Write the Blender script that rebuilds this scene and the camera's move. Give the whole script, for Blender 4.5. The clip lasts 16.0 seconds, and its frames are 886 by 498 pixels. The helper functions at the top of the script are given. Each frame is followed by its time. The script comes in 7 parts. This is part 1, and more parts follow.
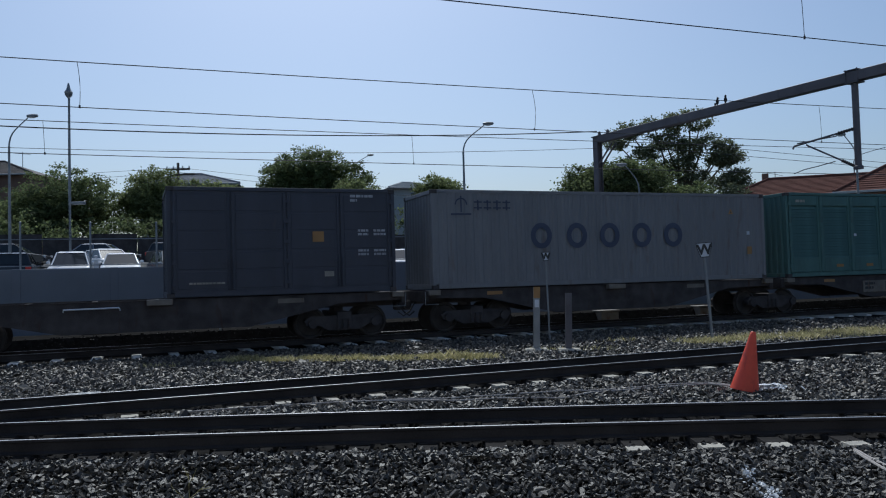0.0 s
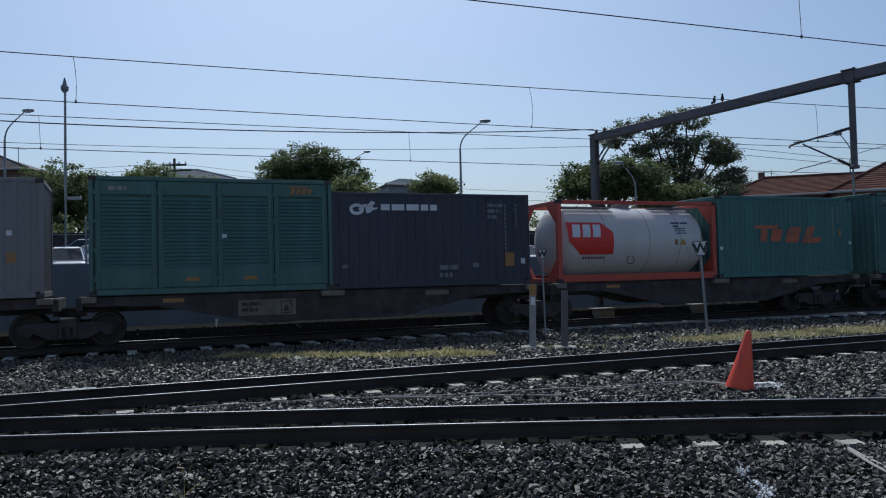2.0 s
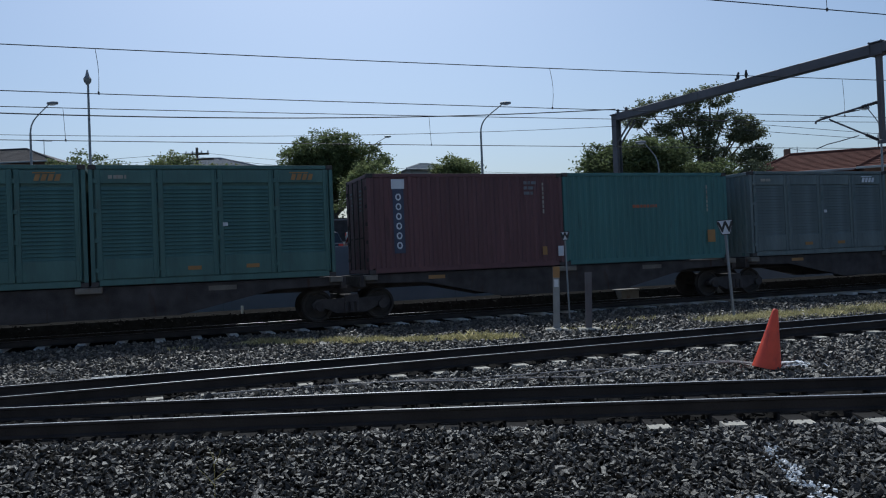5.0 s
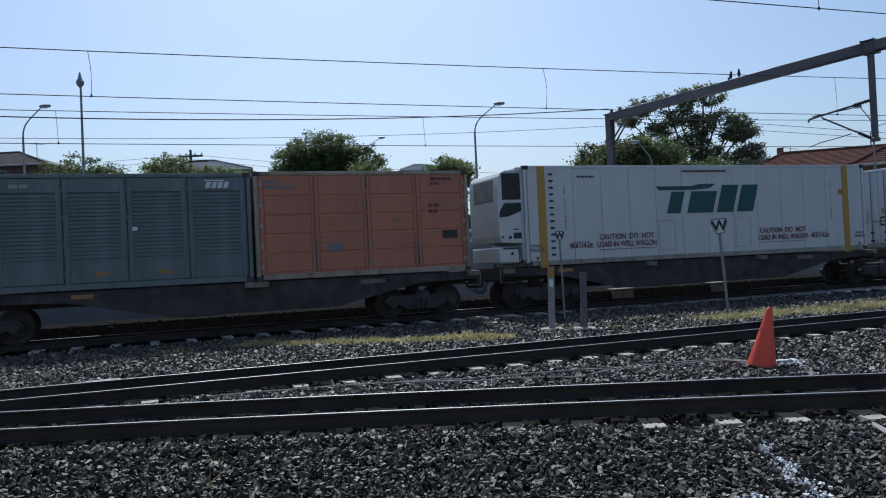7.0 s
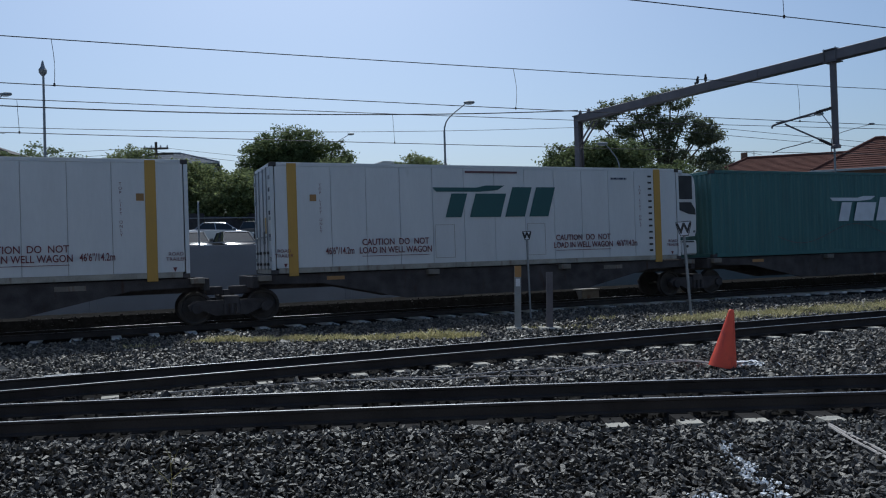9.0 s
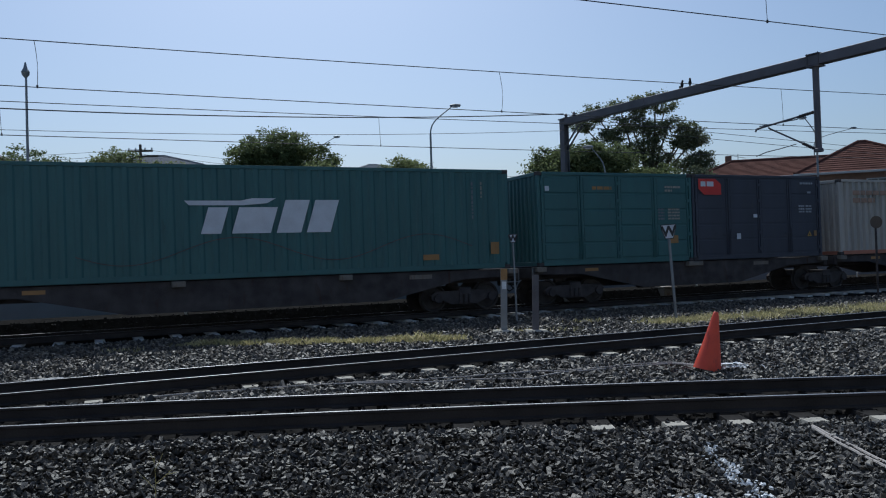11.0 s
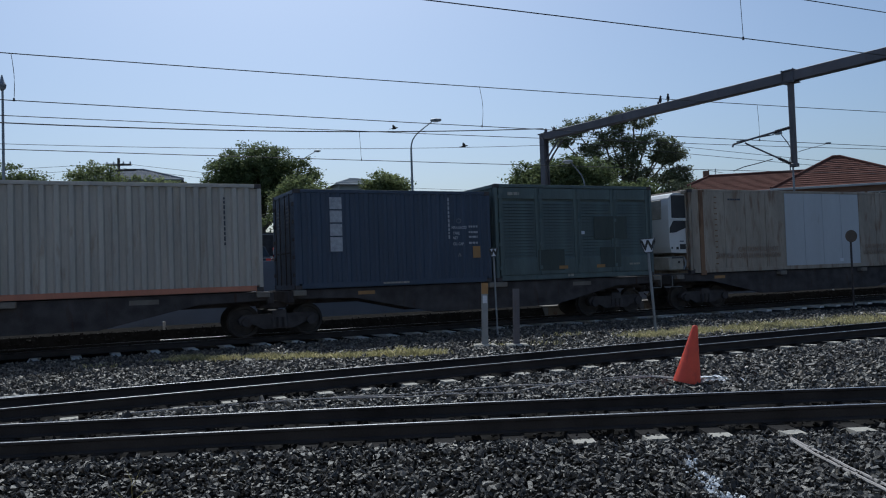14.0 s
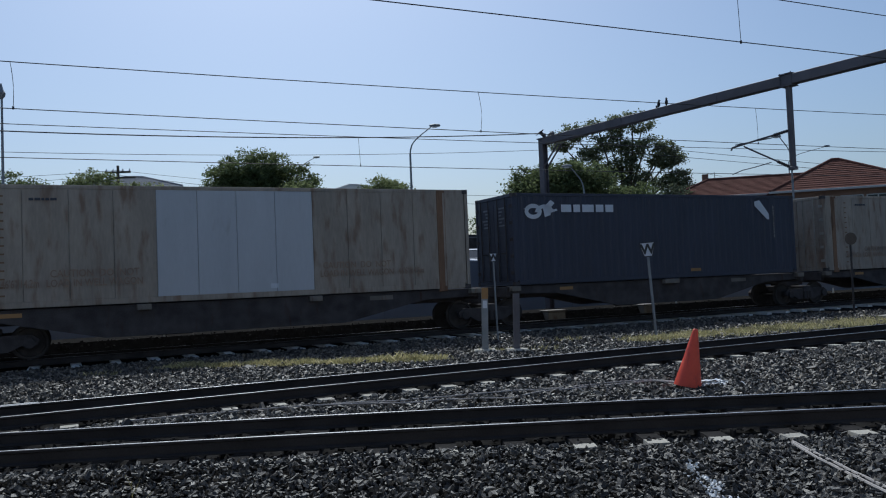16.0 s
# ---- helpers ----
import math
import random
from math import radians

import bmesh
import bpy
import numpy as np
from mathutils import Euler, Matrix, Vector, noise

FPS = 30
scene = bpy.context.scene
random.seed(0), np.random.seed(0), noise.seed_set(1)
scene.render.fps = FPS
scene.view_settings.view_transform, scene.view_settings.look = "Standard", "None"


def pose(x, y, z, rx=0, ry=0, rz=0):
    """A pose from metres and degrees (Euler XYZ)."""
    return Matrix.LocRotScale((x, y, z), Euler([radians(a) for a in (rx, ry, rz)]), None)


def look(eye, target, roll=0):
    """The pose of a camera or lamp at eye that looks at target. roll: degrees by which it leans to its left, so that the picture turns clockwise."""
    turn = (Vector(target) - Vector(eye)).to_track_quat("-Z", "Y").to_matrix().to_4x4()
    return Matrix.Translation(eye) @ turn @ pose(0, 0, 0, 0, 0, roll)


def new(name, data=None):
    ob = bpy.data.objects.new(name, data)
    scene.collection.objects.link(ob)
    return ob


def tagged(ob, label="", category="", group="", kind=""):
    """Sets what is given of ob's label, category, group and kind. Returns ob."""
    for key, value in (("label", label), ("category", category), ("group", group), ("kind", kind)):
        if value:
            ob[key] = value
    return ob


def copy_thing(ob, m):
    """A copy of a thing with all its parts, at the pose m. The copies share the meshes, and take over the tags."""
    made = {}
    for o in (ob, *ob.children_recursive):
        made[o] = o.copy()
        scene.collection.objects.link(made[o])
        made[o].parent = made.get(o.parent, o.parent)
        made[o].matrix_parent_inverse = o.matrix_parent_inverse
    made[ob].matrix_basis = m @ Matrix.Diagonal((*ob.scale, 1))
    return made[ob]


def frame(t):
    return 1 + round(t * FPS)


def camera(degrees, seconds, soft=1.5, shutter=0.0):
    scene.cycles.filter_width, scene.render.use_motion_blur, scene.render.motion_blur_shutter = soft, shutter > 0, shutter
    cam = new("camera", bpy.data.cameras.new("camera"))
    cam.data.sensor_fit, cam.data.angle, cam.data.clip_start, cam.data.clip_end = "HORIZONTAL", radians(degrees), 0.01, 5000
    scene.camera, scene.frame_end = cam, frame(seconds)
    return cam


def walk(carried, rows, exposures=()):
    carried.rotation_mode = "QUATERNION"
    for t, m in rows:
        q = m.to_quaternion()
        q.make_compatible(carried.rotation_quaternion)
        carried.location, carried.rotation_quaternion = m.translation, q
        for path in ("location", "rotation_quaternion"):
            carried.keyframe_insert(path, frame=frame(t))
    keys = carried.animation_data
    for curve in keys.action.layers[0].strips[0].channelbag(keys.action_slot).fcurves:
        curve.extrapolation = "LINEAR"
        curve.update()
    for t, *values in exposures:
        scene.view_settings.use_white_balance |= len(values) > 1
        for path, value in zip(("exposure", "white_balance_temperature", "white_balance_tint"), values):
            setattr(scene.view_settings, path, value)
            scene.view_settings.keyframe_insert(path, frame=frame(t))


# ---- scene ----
# camera: stands on the ground beside the tracks, held by hand, turning slightly
EYE = (0.0, 0.0, 1.78)
TURNS = (
    (0, 0.36, 2.07, 1.61), (0.5, 0.19, 2.03, 1.44), (1, 0.00, 1.66, 1.35), (1.5, -0.07, 1.51, 1.50), (2, 0.09, 1.86, 1.34),
    (2.5, 0.13, 1.85, 1.45), (3, 0.16, 1.71, 1.69), (3.5, 0.22, 1.61, 1.83), (4, 0.28, 1.38, 1.89), (4.5, 1.17, 1.00, 2.12),
    (4.7, 1.62, 0.79, 2.20), (6.8, 1.66, 0.65, 2.83), (7, 1.37, 0.77, 2.72), (7.5, 0.80, 0.92, 2.26), (8, 0.31, 0.82, 2.33),
    (8.5, -0.46, 0.52, 1.85), (9, -0.99, 0.54, 1.82), (9.2, -1.10, 0.54, 1.85), (11.3, -2.14, 0.73, 1.85), (11.7, -2.34, 0.51, 1.80),
    (12, -2.50, 0.62, 1.70), (12.5, -2.90, 0.95, 1.97), (13, -3.30, 0.92, 1.99), (13.5, -3.38, 1.20, 1.87), (14, -3.39, 1.70, 1.95),
    (14.5, -3.40, 1.77, 1.95), (15, -3.36, 1.92, 2.05), (15.5, -3.39, 2.05, 2.23), (16, -3.40, 2.08, 2.32))
cam = camera(58.6, 16.0, soft=1.1)
walk(cam, [(t, pose(*EYE, 90 + pitch, roll, yaw)) for t, yaw, pitch, roll in TURNS], exposures=[(t, stops, 5530, 5) for t, stops in ((0.0, -0.3), (4.7, -0.3), (6.0, -0.15), (6.8, -0.04), (7.1, -0.06), (7.6, -0.16), (8.1, -0.17), (8.6, -0.19), (9.1, -0.29), (16.0, -0.3))])

# ---- daylight ----
SUN_LEFT, SUN_UP = 9.0, 53.0
world = bpy.data.worlds.new("world")
scene.world = world
world.use_nodes = True
wn = world.node_tree.nodes
sky = wn.new("ShaderNodeTexSky")
sky.sky_type, sky.sun_disc = "NISHITA", False
sky.sun_elevation, sky.sun_rotation = radians(SUN_UP), radians(-SUN_LEFT)
sky.air_density, sky.dust_density, sky.ozone_density = 1.0, 2.6, 2.4
wn["Background"].inputs["Strength"].default_value = 0.111
world.node_tree.links.new(sky.outputs[0], wn["Background"].inputs["Color"])
sun = new("sun", bpy.data.lights.new("sun", "SUN"))
sun.data.energy, sun.data.angle, sun.data.color = 3.6, radians(0.55), (1.0, 0.93, 0.82)
sun_way = Vector((-math.sin(radians(SUN_LEFT)) * math.cos(radians(SUN_UP)), math.cos(radians(SUN_LEFT)) * math.cos(radians(SUN_UP)), math.sin(radians(SUN_UP))))
sun.matrix_world = look(sun_way * 200, (0, 0, 0))


# ---- materials ----
def mat(name, color, rough=0.6, metal=0.0, vary=0.25, scale=3.0, fine=40.0, bump=0.15, stretch=(1, 1, 1), stain=None, stain_at=0.62, island=0.0, spec=0.5, other=None):
    """A painted or natural surface: two scales of noise in the colour, fine relief, and stains of another colour."""
    m = bpy.data.materials.new(name)
    m.use_nodes = True
    nt = m.node_tree
    n, k = nt.nodes, nt.links.new
    b = n["Principled BSDF"]
    co = n.new("ShaderNodeTexCoord")
    mp = n.new("ShaderNodeMapping")
    mp.inputs["Scale"].default_value = stretch
    k(co.outputs["Object"], mp.inputs["Vector"])
    big, small = n.new("ShaderNodeTexNoise"), n.new("ShaderNodeTexNoise")
    big.inputs["Scale"].default_value, small.inputs["Scale"].default_value = scale, fine
    big.inputs["Detail"].default_value = small.inputs["Detail"].default_value = 5
    k(mp.outputs[0], big.inputs["Vector"])
    k(mp.outputs[0], small.inputs["Vector"])
    mul = n.new("ShaderNodeMath")
    mul.operation = "MULTIPLY_ADD"
    k(small.outputs["Fac"], mul.inputs[0])
    mul.inputs[1].default_value = 0.5
    k(big.outputs["Fac"], mul.inputs[2])
    ramp = n.new("ShaderNodeMapRange")
    ramp.inputs["From Min"].default_value, ramp.inputs["From Max"].default_value = 0.45, 1.05
    ramp.inputs["To Min"].default_value, ramp.inputs["To Max"].default_value = 1 - vary, 1 + vary
    k(mul.outputs[0], ramp.inputs["Value"])
    base = n.new("ShaderNodeMix")
    base.data_type, base.blend_type = "RGBA", "MULTIPLY"
    base.inputs["Factor"].default_value = 1.0
    base.inputs["A"].default_value = (*color, 1)
    k(ramp.outputs[0], base.inputs["B"])
    out = base.outputs["Result"]
    if other:
        geo = n.new("ShaderNodeNewGeometry")
        pick = n.new("ShaderNodeMix")
        pick.data_type = "RGBA"
        pick.inputs["B"].default_value = (*other, 1)
        pick.inputs["A"].default_value = (*color, 1)
        few = n.new("ShaderNodeMath")
        few.operation = "POWER"
        few.inputs[1].default_value = 2.9
        k(geo.outputs["Random Per Island"], few.inputs[0])
        k(few.outputs[0], pick.inputs["Factor"])
        k(pick.outputs["Result"], base.inputs["A"])
    if island:
        geo = n.new("ShaderNodeNewGeometry")
        r2 = n.new("ShaderNodeMapRange")
        r2.inputs["To Min"].default_value, r2.inputs["To Max"].default_value = 1 - island, 1 + island
        k(geo.outputs["Random Per Island"], r2.inputs["Value"])
        mx = n.new("ShaderNodeMix")
        mx.data_type, mx.blend_type = "RGBA", "MULTIPLY"
        mx.inputs["Factor"].default_value = 1.0
        k(out, mx.inputs["A"])
        k(r2.outputs[0], mx.inputs["B"])
        out = mx.outputs["Result"]
    if stain:
        st = n.new("ShaderNodeTexNoise")
        st.inputs["Scale"].default_value, st.inputs["Detail"].default_value = scale * 2.3, 8
        mp2 = n.new("ShaderNodeMapping")
        mp2.inputs["Scale"].default_value = (1, 1, 0.25)
        mp2.inputs["Location"].default_value = (3.1, 7.7, 1.3)
        k(co.outputs["Object"], mp2.inputs["Vector"])
        k(mp2.outputs[0], st.inputs["Vector"])
        r3 = n.new("ShaderNodeMapRange")
        r3.inputs["From Min"].default_value, r3.inputs["From Max"].default_value = stain_at, stain_at + 0.14
        r3.inputs["To Max"].default_value = 0.75
        k(st.outputs["Fac"], r3.inputs["Value"])
        mx = n.new("ShaderNodeMix")
        mx.data_type = "RGBA"
        k(r3.outputs[0], mx.inputs["Factor"])
        k(out, mx.inputs["A"])
        mx.inputs["B"].default_value = (*stain, 1)
        out = mx.outputs["Result"]
    k(out, b.inputs["Base Color"])
    rr = n.new("ShaderNodeMapRange")
    rr.inputs["To Min"].default_value, rr.inputs["To Max"].default_value = max(0.02, rough - 0.12), min(1, rough + 0.12)
    k(small.outputs["Fac"], rr.inputs["Value"])
    k(rr.outputs[0], b.inputs["Roughness"])
    b.inputs["Metallic"].default_value = metal
    b.inputs["Specular IOR Level"].default_value = spec
    if bump:
        bp = n.new("ShaderNodeBump")
        bp.inputs["Strength"].default_value, bp.inputs["Distance"].default_value = bump, 0.01
        k(mul.outputs[0], bp.inputs["Height"])
        k(bp.outputs[0], b.inputs["Normal"])
    return m


RUST = (0.10, 0.045, 0.02)
PAINT = dict(stretch=(1, 1, 0.2), scale=1.6, fine=22, bump=0.08)
M = {
    "gravel": mat("gravel_bed", (0.020, 0.019, 0.018), 1.0, spec=0.0, vary=0.6, scale=6, fine=45, bump=1.0),
    # near-black for oil and for the shade painted in beside the rails
    "grease_shade": mat("oily_shade_stone", (0.028, 0.026, 0.025), 0.95, vary=0.4, scale=12, fine=90, bump=0.4, island=0.4, spec=0.04),
    "stone": mat("crushed_stone", (0.028, 0.025, 0.0215), 0.5, spec=0.45, vary=0.4, scale=14, fine=110, bump=0.8, other=(0.265, 0.23, 0.182)),
    "dark_stone": mat("darker_crushed_stone", (0.023, 0.0205, 0.018), 0.5, spec=0.45, vary=0.4, scale=14, fine=110, bump=0.8, other=(0.165, 0.145, 0.118)),
    # darker than the other stone to imitate the backlit bank's own shade
    "bank": mat("shade_dark_bank_stone", (0.026, 0.024, 0.022), 0.8, spec=0.2, vary=0.4, scale=12, fine=90, bump=0.5, island=0.5),
    "white_stone": mat("paint_splashed_stone", (0.7, 0.72, 0.74), 0.6, vary=0.2, bump=0.3, stain=(0.2, 0.2, 0.2), stain_at=0.5),
    "rail_side": mat("rusted_rail_steel", (0.042, 0.038, 0.037), 0.95, spec=0.05, vary=0.4, scale=2, fine=60, bump=0.3),
    "rail_top": mat("polished_rail_steel", (0.62, 0.62, 0.63), 0.36, 1.0, vary=0.1, stretch=(1, 1, 1), bump=0.0),
    "concrete": mat("sleeper_concrete", (0.36, 0.335, 0.285), 0.9, vary=0.25, scale=4, bump=0.4, stain=(0.1, 0.09, 0.08)),
    "wall": mat("precast_concrete", (0.185, 0.195, 0.218), 0.9, vary=0.12, scale=0.8, fine=30, bump=0.2, stain=(0.22, 0.22, 0.22), stain_at=0.68),
    "pale_concrete": mat("pale_sleeper_concrete", (0.60, 0.59, 0.56), 0.9, vary=0.2, scale=4, bump=0.3, stain=(0.2, 0.19, 0.17), stain_at=0.66),
    "asphalt": mat("asphalt", (0.06, 0.06, 0.062), 0.9, vary=0.3, scale=1, fine=60, bump=0.4),
    "galv": mat("galvanised_steel", (0.25, 0.26, 0.27), 0.55, 0.5, vary=0.2, scale=3, bump=0.05),
    "gantry": mat("weathered_gantry_steel", (0.13, 0.12, 0.13), 0.65, 0.3, vary=0.3, scale=1.5, bump=0.1, stain=RUST, stain_at=0.66),
    "wire": mat("copper_wire", (0.05, 0.045, 0.045), 0.6, 0.3, vary=0.1, bump=0),
    "black": mat("black_paint", (0.025, 0.025, 0.027), 0.6, vary=0.3, bump=0.1),
    "under": mat("grimy_underframe", (0.062, 0.056, 0.056), 0.9, spec=0.2, vary=0.5, scale=2.5, bump=0.3, stain=(0.055, 0.03, 0.02)),
    "wheel": mat("wheel_steel", (0.056, 0.051, 0.049), 0.85, 0.0, spec=0.15, vary=0.4, bump=0.2),
    "rust_post": mat("rusted_cream_post", (0.20, 0.115, 0.065), 0.8, vary=0.35, **PAINT, stain=(0.09, 0.045, 0.025), stain_at=0.5),
    "worn_pad": mat("grimy_light_paint", (0.17, 0.15, 0.125), 0.75, vary=0.35, bump=0.2, stain=RUST, stain_at=0.55),
    "grime_patch": mat("dark_olive_patch", (0.050, 0.062, 0.056), 0.8, vary=0.4, **PAINT),
    "rust_print": mat("faded_rust_print", (0.275, 0.195, 0.14), 0.7, vary=0.3, scale=6, bump=0),
    "orange_print": mat("faded_orange_print", (0.36, 0.235, 0.165), 0.7, vary=0.3, scale=6, bump=0),
    "faint": mat("faded_print", (0.17, 0.18, 0.20), 0.7, vary=0.3, scale=8, bump=0),
    "pad": mat("worn_light_paint", (0.30, 0.28, 0.24), 0.7, vary=0.3, bump=0.2, stain=RUST, stain_at=0.58),
    "white": mat("white_paint", (0.575, 0.58, 0.585), 0.5, vary=0.07, **PAINT, stain=(0.45, 0.44, 0.42), stain_at=0.66),
    "cream": mat("aged_cream_paint", (0.31, 0.262, 0.21), 0.65, vary=0.32, **PAINT, stain=(0.17, 0.10, 0.06), stain_at=0.53),
    "fresh": mat("fresh_white_panel", (0.46, 0.475, 0.50), 0.5, vary=0.08, **PAINT, stain=(0.34, 0.33, 0.32), stain_at=0.64),
    "beige": mat("chalky_beige_paint", (0.41, 0.38, 0.335), 0.7, vary=0.2, **PAINT, stain=(0.25, 0.19, 0.14), stain_at=0.62),
    "grey": mat("light_grey_paint", (0.185, 0.185, 0.195), 0.65, vary=0.14, **PAINT, stain=(0.13, 0.10, 0.09), stain_at=0.60),
    "slate": mat("dark_slate_paint", (0.044, 0.048, 0.066), 0.6, vary=0.2, **PAINT, stain=(0.07, 0.06, 0.06), stain_at=0.64),
    "navy": mat("navy_paint", (0.030, 0.034, 0.056), 0.55, vary=0.2, **PAINT, stain=(0.05, 0.045, 0.06), stain_at=0.66),
    "blue": mat("dull_blue_paint", (0.034, 0.052, 0.088), 0.55, vary=0.2, **PAINT, stain=(0.05, 0.05, 0.07), stain_at=0.66),
    "maroon": mat("maroon_paint", (0.115, 0.050, 0.055), 0.6, vary=0.25, **PAINT, stain=(0.06, 0.03, 0.03), stain_at=0.62),
    "teal": mat("teal_paint", (0.058, 0.160, 0.155), 0.55, vary=0.2, **PAINT, stain=(0.03, 0.06, 0.055), stain_at=0.64),
    "deep_teal": mat("deep_teal_paint", (0.036, 0.118, 0.118), 0.5, vary=0.15, **PAINT, stain=(0.02, 0.06, 0.06), stain_at=0.66),
    "green": mat("green_louvre_paint", (0.066, 0.142, 0.130), 0.6, vary=0.25, **PAINT, stain=(0.05, 0.05, 0.035), stain_at=0.62),
    "grime": mat("grimed_green_paint", (0.140, 0.170, 0.172), 0.75, vary=0.3, **PAINT, stain=(0.03, 0.10, 0.10), stain_at=0.62),
    "dark_grime": mat("dark_grimed_green_paint", (0.095, 0.122, 0.119), 0.75, vary=0.3, **PAINT, stain=(0.03, 0.08, 0.08), stain_at=0.62),
    "orange": mat("faded_orange_paint", (0.41, 0.165, 0.10), 0.6, vary=0.15, **PAINT, stain=(0.16, 0.06, 0.04), stain_at=0.66),
    "red": mat("red_frame_paint", (0.43, 0.066, 0.042), 0.5, vary=0.15, **PAINT, stain=(0.14, 0.03, 0.02), stain_at=0.66),
    "logo_red": mat("red_decal", (0.60, 0.035, 0.025), 0.5, vary=0.08, bump=0),
    "logo_green": mat("dark_green_decal", (0.012, 0.075, 0.078), 0.5, vary=0.05, bump=0),
    "logo_blue": mat("dark_blue_decal", (0.050, 0.062, 0.105), 0.6, vary=0.1, bump=0),
    "logo_orange": mat("peeling_orange_decal", (0.42, 0.115, 0.055), 0.6, vary=0.35, scale=5, bump=0.1, stain=(0.05, 0.13, 0.125), stain_at=0.54),
    "logo_white": mat("white_decal", (0.62, 0.64, 0.68), 0.5, vary=0.12, bump=0),
    "print_red": mat("dark_red_print", (0.14, 0.034, 0.042), 0.6, vary=0.1, bump=0),
    "yellow": mat("yellow_paint", (0.44, 0.255, 0.045), 0.55, vary=0.12, **PAINT),
    "amber": mat("amber_label", (0.32, 0.175, 0.06), 0.6, vary=0.15, bump=0),
    "tank": mat("white_tank_paint", (0.56, 0.555, 0.55), 0.32, vary=0.06, **PAINT, stain=(0.42, 0.40, 0.38), stain_at=0.66),
    "cone": mat("orange_cone_plastic", (0.64, 0.070, 0.032), 0.5, vary=0.12, scale=6, bump=0.1, stain=(0.35, 0.04, 0.03)),
    "bark": mat("grey_bark", (0.11, 0.085, 0.065), 0.9, vary=0.35, stretch=(1, 1, 0.3), scale=4, bump=0.6),
    "leaf": mat("tree_leaves", (0.14, 0.17, 0.075), 0.75, spec=0.15, vary=0.3, bump=0, island=0.45),
    "leaf_light": mat("light_tree_leaves", (0.20, 0.23, 0.10), 0.75, spec=0.15, vary=0.3, bump=0, island=0.45),
    "leaf_gum": mat("gum_leaves", (0.17, 0.19, 0.11), 0.75, spec=0.15, vary=0.3, bump=0, island=0.4),
    "grass": mat("dry_grass", (0.40, 0.37, 0.17), 0.85, vary=0.3, bump=0, island=0.3, other=(0.62, 0.54, 0.34)),
    "tiles": mat("red_roof_tiles", (0.128, 0.060, 0.046), 0.95, spec=0.1, vary=0.3, scale=1, fine=12, bump=0.5, stain=(0.09, 0.04, 0.03)),
    "dark_tiles": mat("brown_roof_tiles", (0.05, 0.042, 0.042), 0.85, vary=0.25, scale=1, fine=12, bump=0.5),
    "brick": mat("house_brick", (0.20, 0.12, 0.085), 0.9, vary=0.2, scale=2, bump=0.3),
    # pale colour of the added wall that bounces light from behind the camera
    "station": mat("bounce_wall_paint", (0.74, 0.73, 0.70), 0.9, vary=0.1, scale=1, bump=0.2),
    "stencil": mat("stencil_white", (0.36, 0.37, 0.40), 0.7, vary=0.35, scale=8, bump=0),
    "render": mat("pale_render", (0.42, 0.42, 0.41), 0.9, vary=0.12, scale=1, bump=0.2),
    "pane": mat("dark_window_pane", (0.02, 0.025, 0.03), 0.08, vary=0.05, bump=0),
    "car_white": mat("white_car_paint", (0.75, 0.75, 0.76), 0.22, vary=0.03, bump=0),
    "car_silver": mat("silver_car_paint", (0.42, 0.43, 0.45), 0.22, 0.5, vary=0.03, bump=0),
    "car_dark": mat("dark_car_paint", (0.025, 0.028, 0.035), 0.2, vary=0.03, bump=0),
    "car_red": mat("dull_red_car_paint", (0.16, 0.02, 0.02), 0.22, vary=0.03, bump=0),
    "rubber": mat("tyre_rubber", (0.02, 0.02, 0.02), 0.85, vary=0.2, bump=0.1),
    "plastic": mat("white_casing", (0.57, 0.57, 0.565), 0.4, vary=0.06, scale=2, bump=0.03),
    "cable_grey": mat("dusty_cable_sheath", (0.34, 0.31, 0.29), 0.8, vary=0.2, bump=0.1),
    "feather": mat("dark_feathers", (0.015, 0.014, 0.016), 0.7, vary=0.3, bump=0.1),
}


def let_light_through(m, share):
    """Leaves pass part of the light that falls on their far side."""
    nt = m.node_tree
    b = nt.nodes["Principled BSDF"]
    tr, mix = nt.nodes.new("ShaderNodeBsdfTranslucent"), nt.nodes.new("ShaderNodeMixShader")
    nt.links.new(b.inputs["Base Color"].links[0].from_socket, tr.inputs["Color"])
    mix.inputs[0].default_value = share
    nt.links.new(b.outputs[0], mix.inputs[1])
    nt.links.new(tr.outputs[0], mix.inputs[2])
    nt.links.new(mix.outputs[0], nt.nodes["Material Output"].inputs["Surface"])


for key in ("leaf", "leaf_light", "leaf_gum", "grass"):
    let_light_through(M[key], 0.5 if key == "grass" else 0.45)


